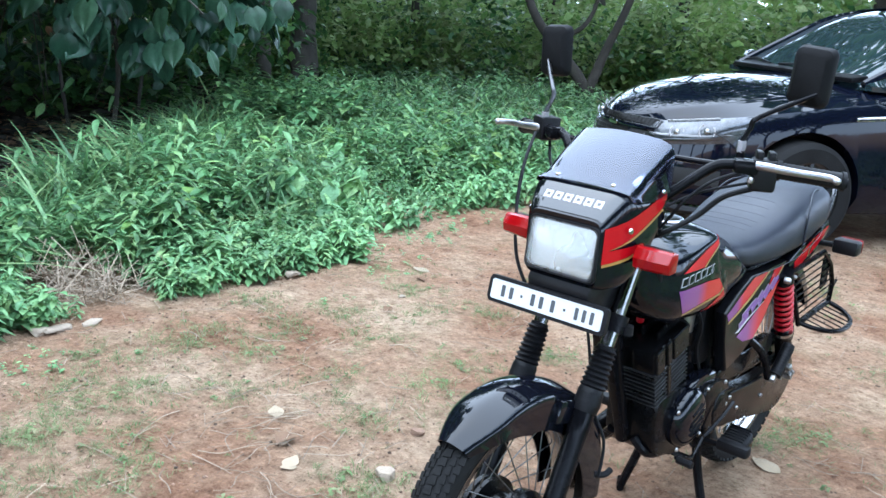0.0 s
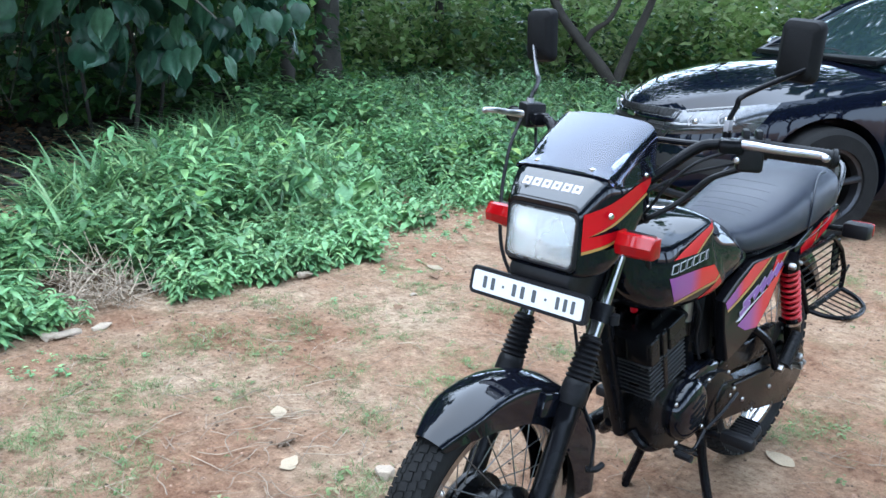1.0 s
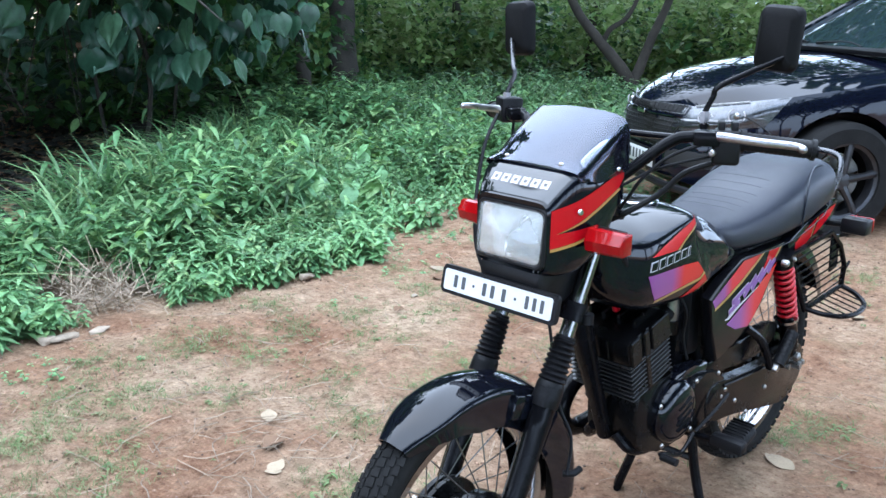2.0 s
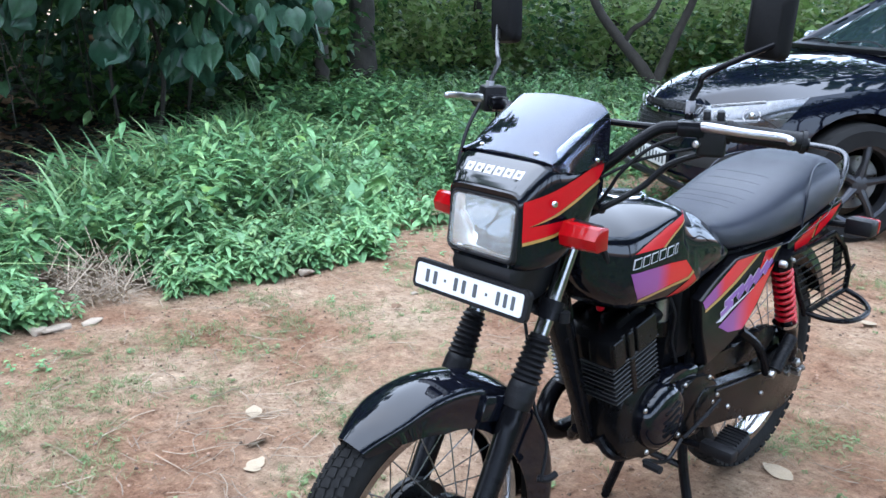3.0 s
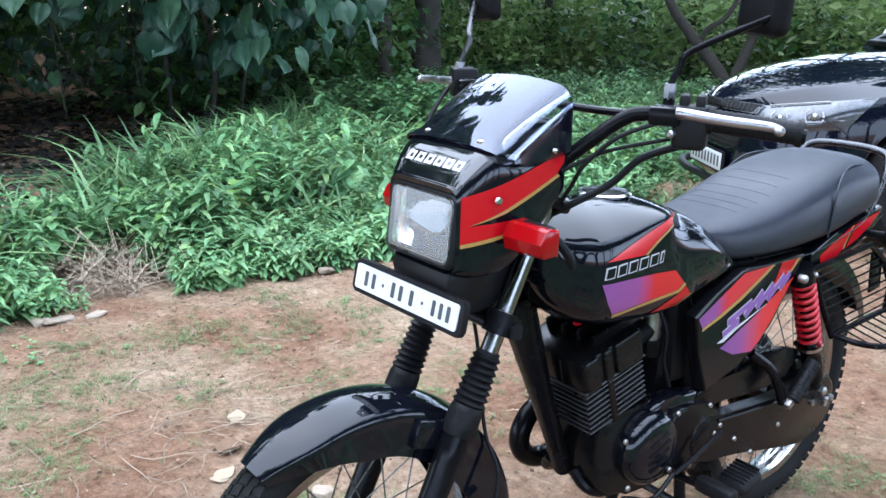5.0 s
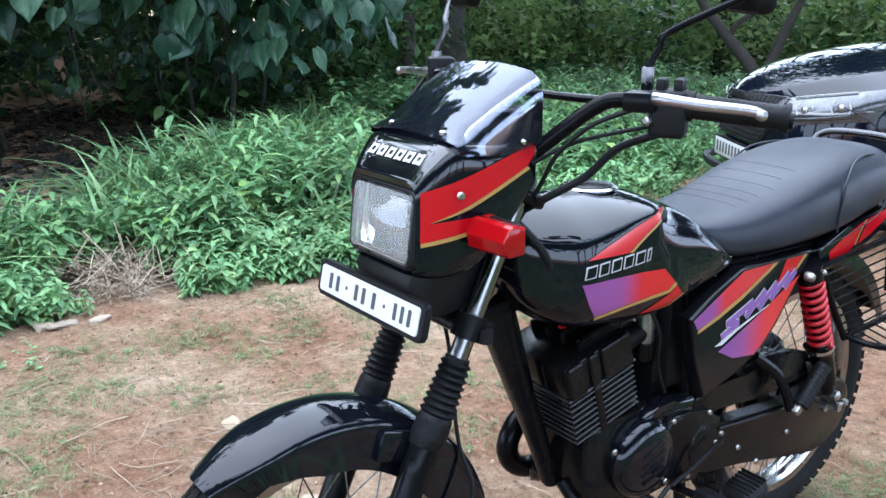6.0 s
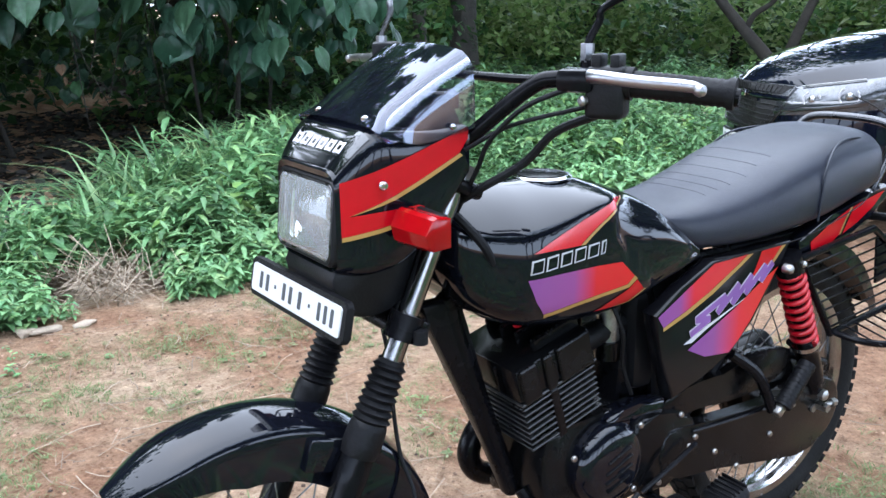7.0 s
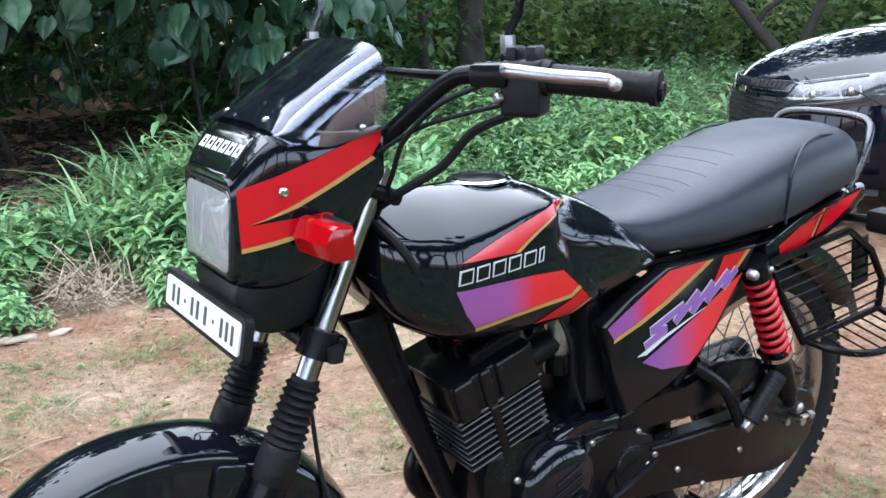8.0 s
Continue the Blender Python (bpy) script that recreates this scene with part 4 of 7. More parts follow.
LOW = [(0.288, 0.746), (0.35, 0.747), (0.42, 0.747), (0.475, 0.744), (0.505, 0.716), (0.49, 0.704), (0.44, 0.7), (0.38, 0.694), (0.32, 0.686), (0.303, 0.71)]
LOWG = [(0.32, 0.686), (0.38, 0.694), (0.44, 0.7), (0.49, 0.704), (0.505, 0.716), (0.512, 0.71), (0.494, 0.698), (0.44, 0.694), (0.38, 0.688), (0.322, 0.679)]
TIP = [(0.512, 0.708), (0.532, 0.688), (0.5, 0.67), (0.46, 0.667), (0.428, 0.667), (0.46, 0.682), (0.494, 0.695)]
TIPG = [(0.532, 0.688), (0.5, 0.67), (0.46, 0.667), (0.505, 0.668), (0.538, 0.688)]
M_UPPER = mat("red_upper_sticker", (0.476, 0.01, 0.017), 0.2, var=0.06, coat=0.25)
for s in (1, -1):
    for nm, poly, mm in (("red_sticker", UP, M_UPPER), ("gold_stripe", UPG, M_GOLD), ("purple_sticker", LOW, M_PURPLE_RED), ("gold_stripe", LOWG, M_GOLD), ("red_sticker", TIP, M_RED), ("gold_stripe", TIPG, M_GOLD)):
        bm = drape(poly, tank_x, 0.0022 if mm is M_GOLD else 0.0014, 6)
        if s < 0:
            bmesh.ops.scale(bm, vec=(-1, 1, 1), verts=bm.verts[:])
        part(nm, bm, mm, tank)
    # maker's mark: slanted outlined blocks
    for k in range(6):
        y0 = 0.291 + 0.0272 * k
        w = 0.0225 if k < 5 else 0.010
        z0 = 0.7535 + 0.002 * k
        for grow, lift, mm in ((0.0, 0.0016, M_WHITE), (0.0024, 0.0024, M_BLACK)):
            bm = drape([(y0 + grow, z0 + grow), (y0 + w - grow, z0 + grow + 0.002), (y0 + w + 0.003 - grow, z0 + 0.0235 - grow), (y0 + 0.003 + grow, z0 + 0.0215 - grow)], tank_x, lift, 1)
            if s < 0:
                bmesh.ops.scale(bm, vec=(-1, 1, 1), verts=bm.verts[:])
            part("maker_mark", bm, mm, tank)

# ---- seat ----
SEAT = ((0.592, 0.06, 0.78, 0.79), (0.61, 0.085, 0.77, 0.794), (0.64, 0.1, 0.75, 0.797), (0.685, 0.11, 0.718, 0.801), (0.75, 0.12, 0.711, 0.81), (0.84, 0.132, 0.71, 0.832), (0.93, 0.14, 0.715, 0.86), (1.03, 0.142, 0.726, 0.881), (1.12, 0.138, 0.745, 0.89), (1.18, 0.134, 0.758, 0.889), (1.215, 0.127, 0.772, 0.882), (1.232, 0.108, 0.795, 0.862))


def seat_ring(y, grow=0.0):
    a, zb, zt = curve_at(SEAT, y)
    ring = []
    for k in range(48):
        ang = 2 * math.pi * k / 48
        c, s = math.cos(ang), math.sin(ang)
        mid = zb + (zt - zb) * 0.42
        h = (zt - mid) if s > 0 else (mid - zb)
        x = (a + grow) * power(c, 0.56) * (1.0 - 0.13 * max(0, s))
        ring.append((x, y, mid + (h + grow) * power(s, 0.55 if s > 0 else 0.4)))
    return ring


seat = part("seat", loft([seat_ring(0.592 + 0.64 * k / 50) for k in range(51)]), M_SEAT, bike, "black vinyl dual seat with stitched ribs", sharp=1.0)
for y in (0.745, 0.775, 0.805, 0.845, 0.885, 0.925):
    part("seat_rib", tube([p for p in seat_ring(y, -0.0006) if p[2] > curve_at(SEAT, y)[2] - 0.012 and abs(p[0]) < 0.08], 0.0012, seg=8), M_SEAT, seat)
for s in (1, -1):
    part("seat_piping", tube([(s * 0.143, 0.985, 0.735), (s * 0.1435, 0.99, 0.79), (s * 0.139, 1.005, 0.835), (s * 0.126, 1.045, 0.866), (s * 0.112, 1.10, 0.876), (s * 0.105, 1.16, 0.873), (s * 0.095, 1.205, 0.86)], 0.0024, seg=6), M_SEAT, seat)
    part("seat_strip", tube([(s * 0.134, 0.70, 0.709), (s * 0.138, 0.80, 0.705), (s * 0.142, 0.95, 0.711), (s * 0.14, 1.10, 0.738), (s * 0.13, 1.17, 0.756), (s * 0.125, 1.205, 0.80), (s * 0.118, 1.222, 0.85)], 0.0012, seg=8), M_PANEL, seat)

# ---- side panels and tail ----
def flat_left(y, z):
    return 0.129


for s in (1, -1):
    outline = [(0.562, 0.632), (0.63, 0.668), (0.706, 0.702), (0.80, 0.704), (0.93, 0.706), (0.905, 0.66), (0.829, 0.565), (0.775, 0.512), (0.70, 0.488), (0.62, 0.462), (0.588, 0.55)]
    panel = part("side_panel", prism(outline, s * 0.098, s * 0.129, 0.006), M_PANEL, bike, "black side panel with purple and red stickers")
    A = [(0.572, 0.627), (0.64, 0.663), (0.708, 0.698), (0.80, 0.699), (0.773, 0.684), (0.70, 0.648), (0.64, 0.624), (0.586, 0.606)]
    AG = [(0.586, 0.606), (0.64, 0.624), (0.70, 0.648), (0.773, 0.684), (0.80, 0.699), (0.815, 0.699), (0.785, 0.682), (0.71, 0.643), (0.645, 0.617), (0.586, 0.599)]
    B = [(0.84, 0.699), (0.898, 0.7), (0.87, 0.672), (0.84, 0.645), (0.80, 0.632), (0.825, 0.668)]
    BG = [(0.898, 0.7), (0.87, 0.672), (0.84, 0.645), (0.85, 0.645), (0.88, 0.672), (0.91, 0.7)]
    C = [(0.652, 0.55), (0.70, 0.57), (0.78, 0.605), (0.85, 0.642), (0.893, 0.66), (0.862, 0.62), (0.826, 0.572), (0.79, 0.535), (0.766, 0.518), (0.70, 0.526)]
    for nm, poly, mm in (("panel_sticker", A, M_PANEL_UP), ("gold_stripe", AG, M_GOLD), ("panel_sticker", B, M_RED), ("gold_stripe", BG, M_GOLD), ("panel_sticker", C, M_PANEL_LOW)):
        bm = drape(poly, flat_left, 0.0016 if mm is M_GOLD else 0.001, 1)
        if s < 0:
            bmesh.ops.scale(bm, vec=(-1, 1, 1), verts=bm.verts[:])
        part(nm, bm, mm, panel)
    # model mark: a violet zigzag of plain strokes edged in white
    zig = [(0.655, 0.578), (0.705, 0.598), (0.668, 0.602), (0.745, 0.632), (0.725, 0.604), (0.78, 0.648), (0.764, 0.614), (0.815, 0.658), (0.80, 0.626), (0.853, 0.67), (0.842, 0.642), (0.874, 0.672)]
    for r, x, mm in ((0.0078, 0.1308, M_WHITE), (0.0058, 0.1318, M_VIOLET)):
        bm, prev = bmesh.new(), None
        for i, p in enumerate(zig):
            d0 = (Vector(p) - Vector(zig[max(0, i - 1)])) if i else (Vector(zig[1]) - Vector(p))
            d1 = (Vector(zig[min(len(zig) - 1, i + 1)]) - Vector(p)) if i < len(zig) - 1 else d0
            for d in ((d0.normalized(), d1.normalized()) if 0 < i < len(zig) - 1 else (d0.normalized(),)):
                nrm = Vector((-d.y, d.x)) * r
                pair = [bm.verts.new((s * x, *(Vector(p) - nrm))), bm.verts.new((s * x, *(Vector(p) + nrm)))]
                x += 0.00002
                if prev:
                    bm.faces.new((prev[0], pair[0], pair[1], prev[1]))
                prev = pair
        part("model_mark", bm, mm, panel, smooth=False)
    part("mark_underline", prism([(0.64, 0.563), (0.70, 0.586), (0.80, 0.616), (0.70, 0.58), (0.66, 0.562)], s * 0.1302, s * 0.1312), M_WHITE, panel)
    tailp = part("tail_panel", prism([(0.955, 0.70), (1.06, 0.735), (1.15, 0.752), (1.245, 0.772), (1.26, 0.75), (1.20, 0.715), (1.10, 0.672), (1.0, 0.648), (0.965, 0.66)], s * 0.095, s * 0.127, 0.006), M_BLACK, bike, "black tail panel with red stickers")
    T1 = [(0.992, 0.69), (1.05, 0.717), (1.118, 0.741), (1.10, 0.718), (1.085, 0.69), (1.06, 0.676), (1.0, 0.664)]
    T2 = [(1.128, 0.742), (1.18, 0.752), (1.235, 0.762), (1.2, 0.733), (1.15, 0.708), (1.098, 0.69)]
    for nm, poly, mm in (("tail_sticker", T1, M_RED), ("tail_sticker", T2, M_RED), ("gold_stripe", [(1.118, 0.741), (1.10, 0.718), (1.085, 0.69), (1.092, 0.69), (1.107, 0.718), (1.126, 0.742)], M_GOLD)):
        bm = drape(poly, lambda y, z: 0.127, 0.0012, 1)
        if s < 0:
            bmesh.ops.scale(bm, vec=(-1, 1, 1), verts=bm.verts[:])
        part(nm, bm, mm, tailp)

part("grab_rail", tube([(0.108, 1.215, 0.755), (0.112, 1.25, 0.81), (0.112, 1.268, 0.853), (0.097, 1.285, 0.882), (0.05, 1.29, 0.893), (-0.05, 1.29, 0.893), (-0.097, 1.285, 0.882), (-0.112, 1.268, 0.853), (-0.112, 1.25, 0.81), (-0.108, 1.215, 0.755)], 0.0085, seg=12), M_RAIL, bike, "bent tubular grab rail of worn steel")
tail = part("tail_unit", loft([[(x * k, y, z) for x, z in ((-0.09, 0.68), (0.09, 0.68), (0.095, 0.75), (0.07, 0.80), (-0.07, 0.80), (-0.095, 0.75))] for y, k in ((1.14, 1.0), (1.24, 1.0), (1.30, 0.9), (1.315, 0.75))]), M_BLACK, bike)
part("tail_lamp", box((0, 1.325, 0.745), (0.12, 0.03, 0.07), None, 0.008), M_REDLENS, tail)
for s in (1, -1):
    st = part("rear_indicator", tube([(s * 0.09, 1.24, 0.70), (s * 0.15, 1.25, 0.704)], 0.009, seg=10), M_RUBBER, bike, "black-bodied rear indicator lamp")
    part("indicator_shell", box((s * 0.186, 1.245, 0.706), (0.072, 0.05, 0.044), None, 0.008), M_PLAST, st)
    part("indicator_lens", box((s * 0.186, 1.277, 0.706), (0.068, 0.02, 0.04), None, 0.006), M_REDLENS, st)
# rear mudguard
rings = []
for k in range(25):
    a = radians(20 + 120 * k / 24)
    r = 0.335
    rings.append([(x, AX_R.y + (r - d) * math.cos(a), AX_R.z + 0.03 + (r - d) * math.sin(a)) for x, d in ((-0.07, 0.045), (-0.066, 0.012), (-0.035, 0), (0.035, 0), (0.066, 0.012), (0.07, 0.045))])
bm = loft(rings, cap=False, ring_closed=False)
bmesh.ops.solidify(bm, geom=bm.faces[:], thickness=0.003)
part("rear_mudguard", bm, M_BLACK, bike, "black rear mudguard")

# ---- frame ----
for nm, pts, r in (("down_tube", [(0, 0.228, 0.70), (0, 0.248, 0.63), (0, 0.292, 0.51), (0, 0.337, 0.39), (0, 0.366, 0.314)], 0.017),
                   ("backbone", [(0, 0.22, 0.80), (0, 0.4, 0.74), (0, 0.62, 0.70)], 0.022)):
    part(nm, tube(pts, r, seg=14), M_SATIN, bike)
part("frame_gusset", prism([(0.165, 0.70), (0.255, 0.70), (0.252, 0.65), (0.313, 0.48), (0.376, 0.318), (0.345, 0.314), (0.282, 0.465), (0.189, 0.662)], -0.011, 0.013, 0.008, 3), M_SATIN, bike)
for s in (1, -1):
    part("seat_rail", tube([(s * 0.06, 0.60, 0.70), (s * 0.09, 0.75, 0.70), (s * 0.092, 1.0, 0.70), (s * 0.085, 1.2, 0.735)], 0.011, seg=10), M_SATIN, bike)
    part("frame_stay", tube([(s * 0.09, 0.97, 0.69), (s * 0.085, 0.82, 0.50), (s * 0.075, 0.68, 0.35)], 0.011, seg=10), M_SATIN, bike)
    part("frame_post", tube([(s * 0.06, 0.60, 0.70), (s * 0.07, 0.63, 0.55), (s * 0.07, 0.65, 0.33)], 0.013, seg=10), M_SATIN, bike)
    part("cradle_tube", tube([(s * 0.03, 0.36, 0.33), (s * 0.065, 0.40, 0.285), (s * 0.07, 0.6, 0.275), (s * 0.07, 0.66, 0.31)], 0.012, seg=10), M_SATIN, bike)
    part("swing_arm", tube([(s * 0.075, 0.66, 0.335), (s * 0.085, 0.9, 0.325), (s * 0.088, 1.09, 0.316)], 0.017, seg=12), M_SATIN, bike)

# ---- rear shock absorbers ----
for s in (1, -1):
    top, low = Vector((s * 0.128, 0.925, 0.668)), Vector((s * 0.118, 1.08, 0.35))
    d = (low - top)
    u = d.normalized()
    side = Vector((1, 0, 0))
    side = (side - u * side.dot(u)).normalized()
    fore = u.cross(side)
    shock = part("shock_absorber", tube([top + d * 0.05, top + d * 0.98], 0.016, seg=16), M_SATIN, bike, "rear shock absorber with red coil spring")
    turns, n = 9, 9 * 16
    part("spring", tube([top + d * (0.085 + 0.5 * k / n) + (side * math.cos(2 * math.pi * turns * k / n) + fore * math.sin(2 * math.pi * turns * k / n)) * 0.0222 for k in range(n + 1)], 0.0056, seg=8, smooth=False), M_SPRING, shock, "red painted coil spring", sharp=1.2)
    part("spring_seat", tube([top + d * 0.59, top + d * 0.62], 0.029, seg=20), M_CHROME, shock)
    part("lower_body", tube([top + d * 0.62, top + d * 0.68, top + d * 0.9], [0.03, 0.024, 0.022], seg=18), M_SATIN, shock)
    part("top_cup", tube([top + d * -0.02, top + d * 0.085], 0.026, seg=20), M_SATIN, shock)
    part("top_bolt", lathe([(0.0095, 0), (0.0095, s * 0.012), (0.007, s * 0.016), (0.002, s * 0.018)], top + Vector((s * 0.016, -0.032, -0.008)), "X", 12), M_STEEL, shock)
    part("guard_bolt", lathe([(0.0065, 0), (0.0065, s * 0.012), (0.003, s * 0.016)], top + Vector((s * 0.016, 0.012, -0.006)), "X", 12), M_STEEL, shock)
    part("low_bolt", lathe([(0.012, 0), (0.012, s * 0.012), (0.005, s * 0.016)], low + Vector((s * 0.012, 0, 0)), "X", 6), M_STEEL, shock)

# chain case and swing arm fittings
case = part("chain_case", prism(rounded([(0.63, 0.395), (0.70, 0.388), (0.91, 0.372), (1.05, 0.388), (1.14, 0.366), (1.168, 0.31), (1.14, 0.25), (1.06, 0.222), (0.97, 0.232), (0.77, 0.275), (0.63, 0.298), (0.61, 0.345)], 3), 0.092, 0.121, 0.008, 3), M_ENGINE, bike, "black full chain case")
part("case_ridge", tube([(0.121, 0.69, 0.378), (0.1235, 0.78, 0.372), (0.1235, 0.905, 0.364)], 0.0045, seg=8), M_SATIN, case)
for y, z in ((0.70, 0.365), (0.93, 0.30), (1.0, 0.345), (0.76, 0.315), (0.83, 0.262)):
    bolt((0.1205, y, z), "x", 0.0065, case, M_STEEL)
part("case_upper", prism(rounded([(0.63, 0.45), (0.72, 0.463), (0.82, 0.462), (0.90, 0.478), (1.0, 0.46), (0.96, 0.41), (0.83, 0.40), (0.72, 0.41), (0.64, 0.41)], 3), 0.085, 0.108, 0.006), M_ENGINE, bike)
part("brake_anchor_plate", lathe([(0.098, 0.0), (0.1, 0.012), (0.088, 0.02), (0.02, 0.022)], (0.06, AX_R.y + 0.01, AX_R.z + 0.02), "X", 40), M_ENGINE, bike)
part("axle_nut", tube([(0.118, 1.085, 0.322), (0.148, 1.085, 0.322)], [0.0115, 0.0095], seg=6, smooth=False), M_STEEL, bike, "steel rear axle nut")
part("chain_adjuster", tube([(0.132, 1.075, 0.322), (0.132, 1.14, 0.318)], 0.005, seg=8), M_STEEL, bike)
part("adjuster_nut", tube([(0.132, 1.12, 0.319), (0.132, 1.133, 0.3185)], 0.009, seg=6, smooth=False), M_STEEL, bike)
part("drive_chain_guard", tube([(0.1, 1.0, 0.475), (0.1, 1.06, 0.43), (0.1, 1.13, 0.40)], 0.008, seg=8), M_SATIN, bike)

# passenger peg, folded
peg = part("passenger_peg", tube([(0.16, 0.975, 0.455), (0.16, 0.905, 0.383)], 0.0165, seg=14), M_RUBBER, bike, "folded ribbed rubber passenger footpeg")
for k in range(10):
    p = Vector((0.16, 0.97, 0.45)).lerp(Vector((0.16, 0.912, 0.39)), k / 9)
    part("peg_rib", tube([p, p + Vector((0, -0.0025, -0.0026))], 0.0177, seg=14), M_RUBBER, peg)
part("peg_bracket", box((0.15, 0.9, 0.375), (0.03, 0.024, 0.018), Matrix.Rotation(0.7, 4, "X"), 0.004), M_STEEL, peg)
part("peg_hanger", tube([(0.11, 0.80, 0.50), (0.13, 0.86, 0.45), (0.145, 0.895, 0.372)], 0.011, seg=10), M_SATIN, bike)

# ---- side rack of welded wire ----
rack = part("side_rack", tube([(0.135, 0.955, 0.665), (0.145, 1.18, 0.692), (0.145, 1.26, 0.64), (0.145, 1.312, 0.57), (0.145, 1.308, 0.51), (0.145, 1.19, 0.502), (0.145, 1.065, 0.492), (0.14, 1.0, 0.59)], 0.0075, seg=10, closed=True, smooth=False), M_SATIN, bike, "black wire side rack with foot loop")


def rack_span(z):
    front = 0.955 + (0.665 - z) / (0.665 - 0.492) * 0.11
    back = 1.312 - max(0.0, (z - 0.57)) * 1.1
    return front, back


for k in range(8):
    z = 0.518 + 0.0205 * k
    a, b = rack_span(z - 0.004)
    part("rack_wire", tube([(0.146, a, z - 0.012), (0.146, b, z + 0.012)], 0.0023, seg=6), M_SATIN, rack)
part("foot_loop", tube([(0.145, 1.075, 0.494), (0.19, 1.085, 0.487), (0.228, 1.13, 0.48), (0.24, 1.2, 0.478), (0.228, 1.27, 0.482), (0.19, 1.305, 0.495), (0.145, 1.308, 0.51)], 0.0072, seg=10), M_SATIN, rack)
for k in range(6):
    y = 1.11 + 0.035 * k
    part("foot_wire", tube([(0.146, y, 0.5), (0.23, y, 0.481)], 0.0023, seg=6), M_SATIN, rack)
part("rack_plate", box((0.14, 1.235, 0.62), (0.006, 0.05, 0.1), Matrix.Rotation(0.15, 4, "X"), 0.002), M_SATIN, rack)
part("rack_hook", tube([(0.146, 1.31, 0.55), (0.146, 1.345, 0.575)], 0.004, seg=6), M_SATIN, rack)

# ---- engine ----
case = part("engine", prism(rounded([(0.37, 0.44), (0.45, 0.455), (0.56, 0.452), (0.66, 0.43), (0.69, 0.36), (0.66, 0.29), (0.55, 0.265), (0.42, 0.275), (0.365, 0.33)], 3), -0.055, 0.085, 0.012), M_ENGINE, bike, "black two-stroke engine with finned cylinder")
TILT_M = Matrix.Translation((0, 0.418, 0.45)) @ Matrix.Rotation(0.27, 4, "X")
for k in range(8):
    part("cooling_fin", box((0, 0, 0), (0.172, 0.158, 0.0034), TILT_M @ Matrix.Translation((0, 0, 0.004 + 0.0113 * k)), 0.0012, 1), M_FIN, case)
part("cylinder_core", box((0, 0, 0), (0.14, 0.125, 0.12), TILT_M @ Matrix.Translation((0, 0, 0.045)), 0.015), M_ENGINE, case)
part("cylinder_post", box((0, 0, 0), (0.012, 0.018, 0.095), TILT_M @ Matrix.Translation((0.082, -0.012, 0.042)), 0.003, 1), M_ENGINE, case)
head = part("cylinder_head", box((0, 0, 0), (0.168, 0.16, 0.066), TILT_M @ Matrix.Translation((0, 0.002, 0.123)), 0.005, 2), M_ENGINE, case, "black boxy cylinder head")
part("head_rim", box((0, 0, 0), (0.176, 0.166, 0.005), TILT_M @ Matrix.Translation((0, 0.002, 0.093)), 0.0015, 1), M_FIN, head)
for k in range(4):
    part("head_fin", box((0, 0, 0), (0.01, 0.1, 0.024), TILT_M @ Matrix.Translation((-0.06 + 0.04 * k, 0.03, 0.166)), 0.003, 1), M_ENGINE, head)
for y, w in ((-0.056, 0.036), (-0.014, 0.02), (0.042, 0.072)):
    part("head_block", box((0, 0, 0), (0.009, w, 0.062), TILT_M @ Matrix.Translation((0.086, y, 0.124)), 0.0025, 1), M_ENGINE, head)
for y in (-0.03, 0.03):
    part("front_rib", box((0, 0, 0), (0.006, 0.006, 0.05), TILT_M @ Matrix.Translation((y, -0.08, 0.124)), 0.002, 1), M_ENGINE, head)
part("spark_plug", tube([(0, 0.375, 0.62), (0.005, 0.36, 0.66)], 0.009, seg=10), M_SPRING, head, "red spark plug cap")
part("magneto_cover", lathe([(0.078, 0), (0.079, 0.018), (0.076, 0.03), (0.068, 0.039), (0.054, 0.045), (0.03, 0.048), (0.004, 0.049)], (0.078, 0.498, 0.366), "X", 48), M_BLACK, case, "round glossy black magneto cover")
for k in range(4):
    part("cover_slot", box((0.1265, 0.5, 0.338 + 0.018 * k), (0.006, 0.07 - 0.01 * abs(k - 1.5), 0.005), Matrix.Rotation(0.35, 4, "X"), 0.001, 1), M_ENGINE, case)
part("cover_shoulder", prism(rounded([(0.5, 0.455), (0.6, 0.462), (0.66, 0.44), (0.66, 0.41), (0.57, 0.41), (0.5, 0.43)], 3), 0.07, 0.105, 0.012, 3), M_BLACK, case)
part("sprocket_cover", prism(rounded([(0.55, 0.43), (0.63, 0.43), (0.70, 0.40), (0.71, 0.33), (0.66, 0.29), (0.57, 0.285), (0.545, 0.35)], 3), 0.08, 0.118, 0.01, 3), M_ENGINE, case)
for y, z in ((0.40, 0.415), (0.42, 0.31), (0.545, 0.31), (0.555, 0.43), (0.66, 0.42), (0.685, 0.35), (0.61, 0.30)):
    bolt((0.118, y, z), "x", 0.006, case, M_STEEL)
# carburettor and air boot
# added dark block that closes the see-through gap behind the engine
part("airbox", box((0, 0.61, 0.5), (0.11, 0.1, 0.2), Matrix.Rotation(-0.1, 4, "X"), 0.012), M_SATIN, bike, "black block added to darken the gap behind the carburettor")
carb = part("carburettor", tube([(0.035, 0.55, 0.635), (0.035, 0.552, 0.56)], [0.022, 0.02], seg=16), M_STEEL, bike, "grey cast carburettor")
part("carb_bowl", tube([(0.035, 0.552, 0.565), (0.035, 0.552, 0.53)], [0.026, 0.024], seg=16), M_ENGINE, carb)
part("carb_throat", tube([(0.01, 0.47, 0.55), (0.03, 0.55, 0.585), (0.03, 0.63, 0.59)], 0.024, seg=16), M_RUBBER, carb)
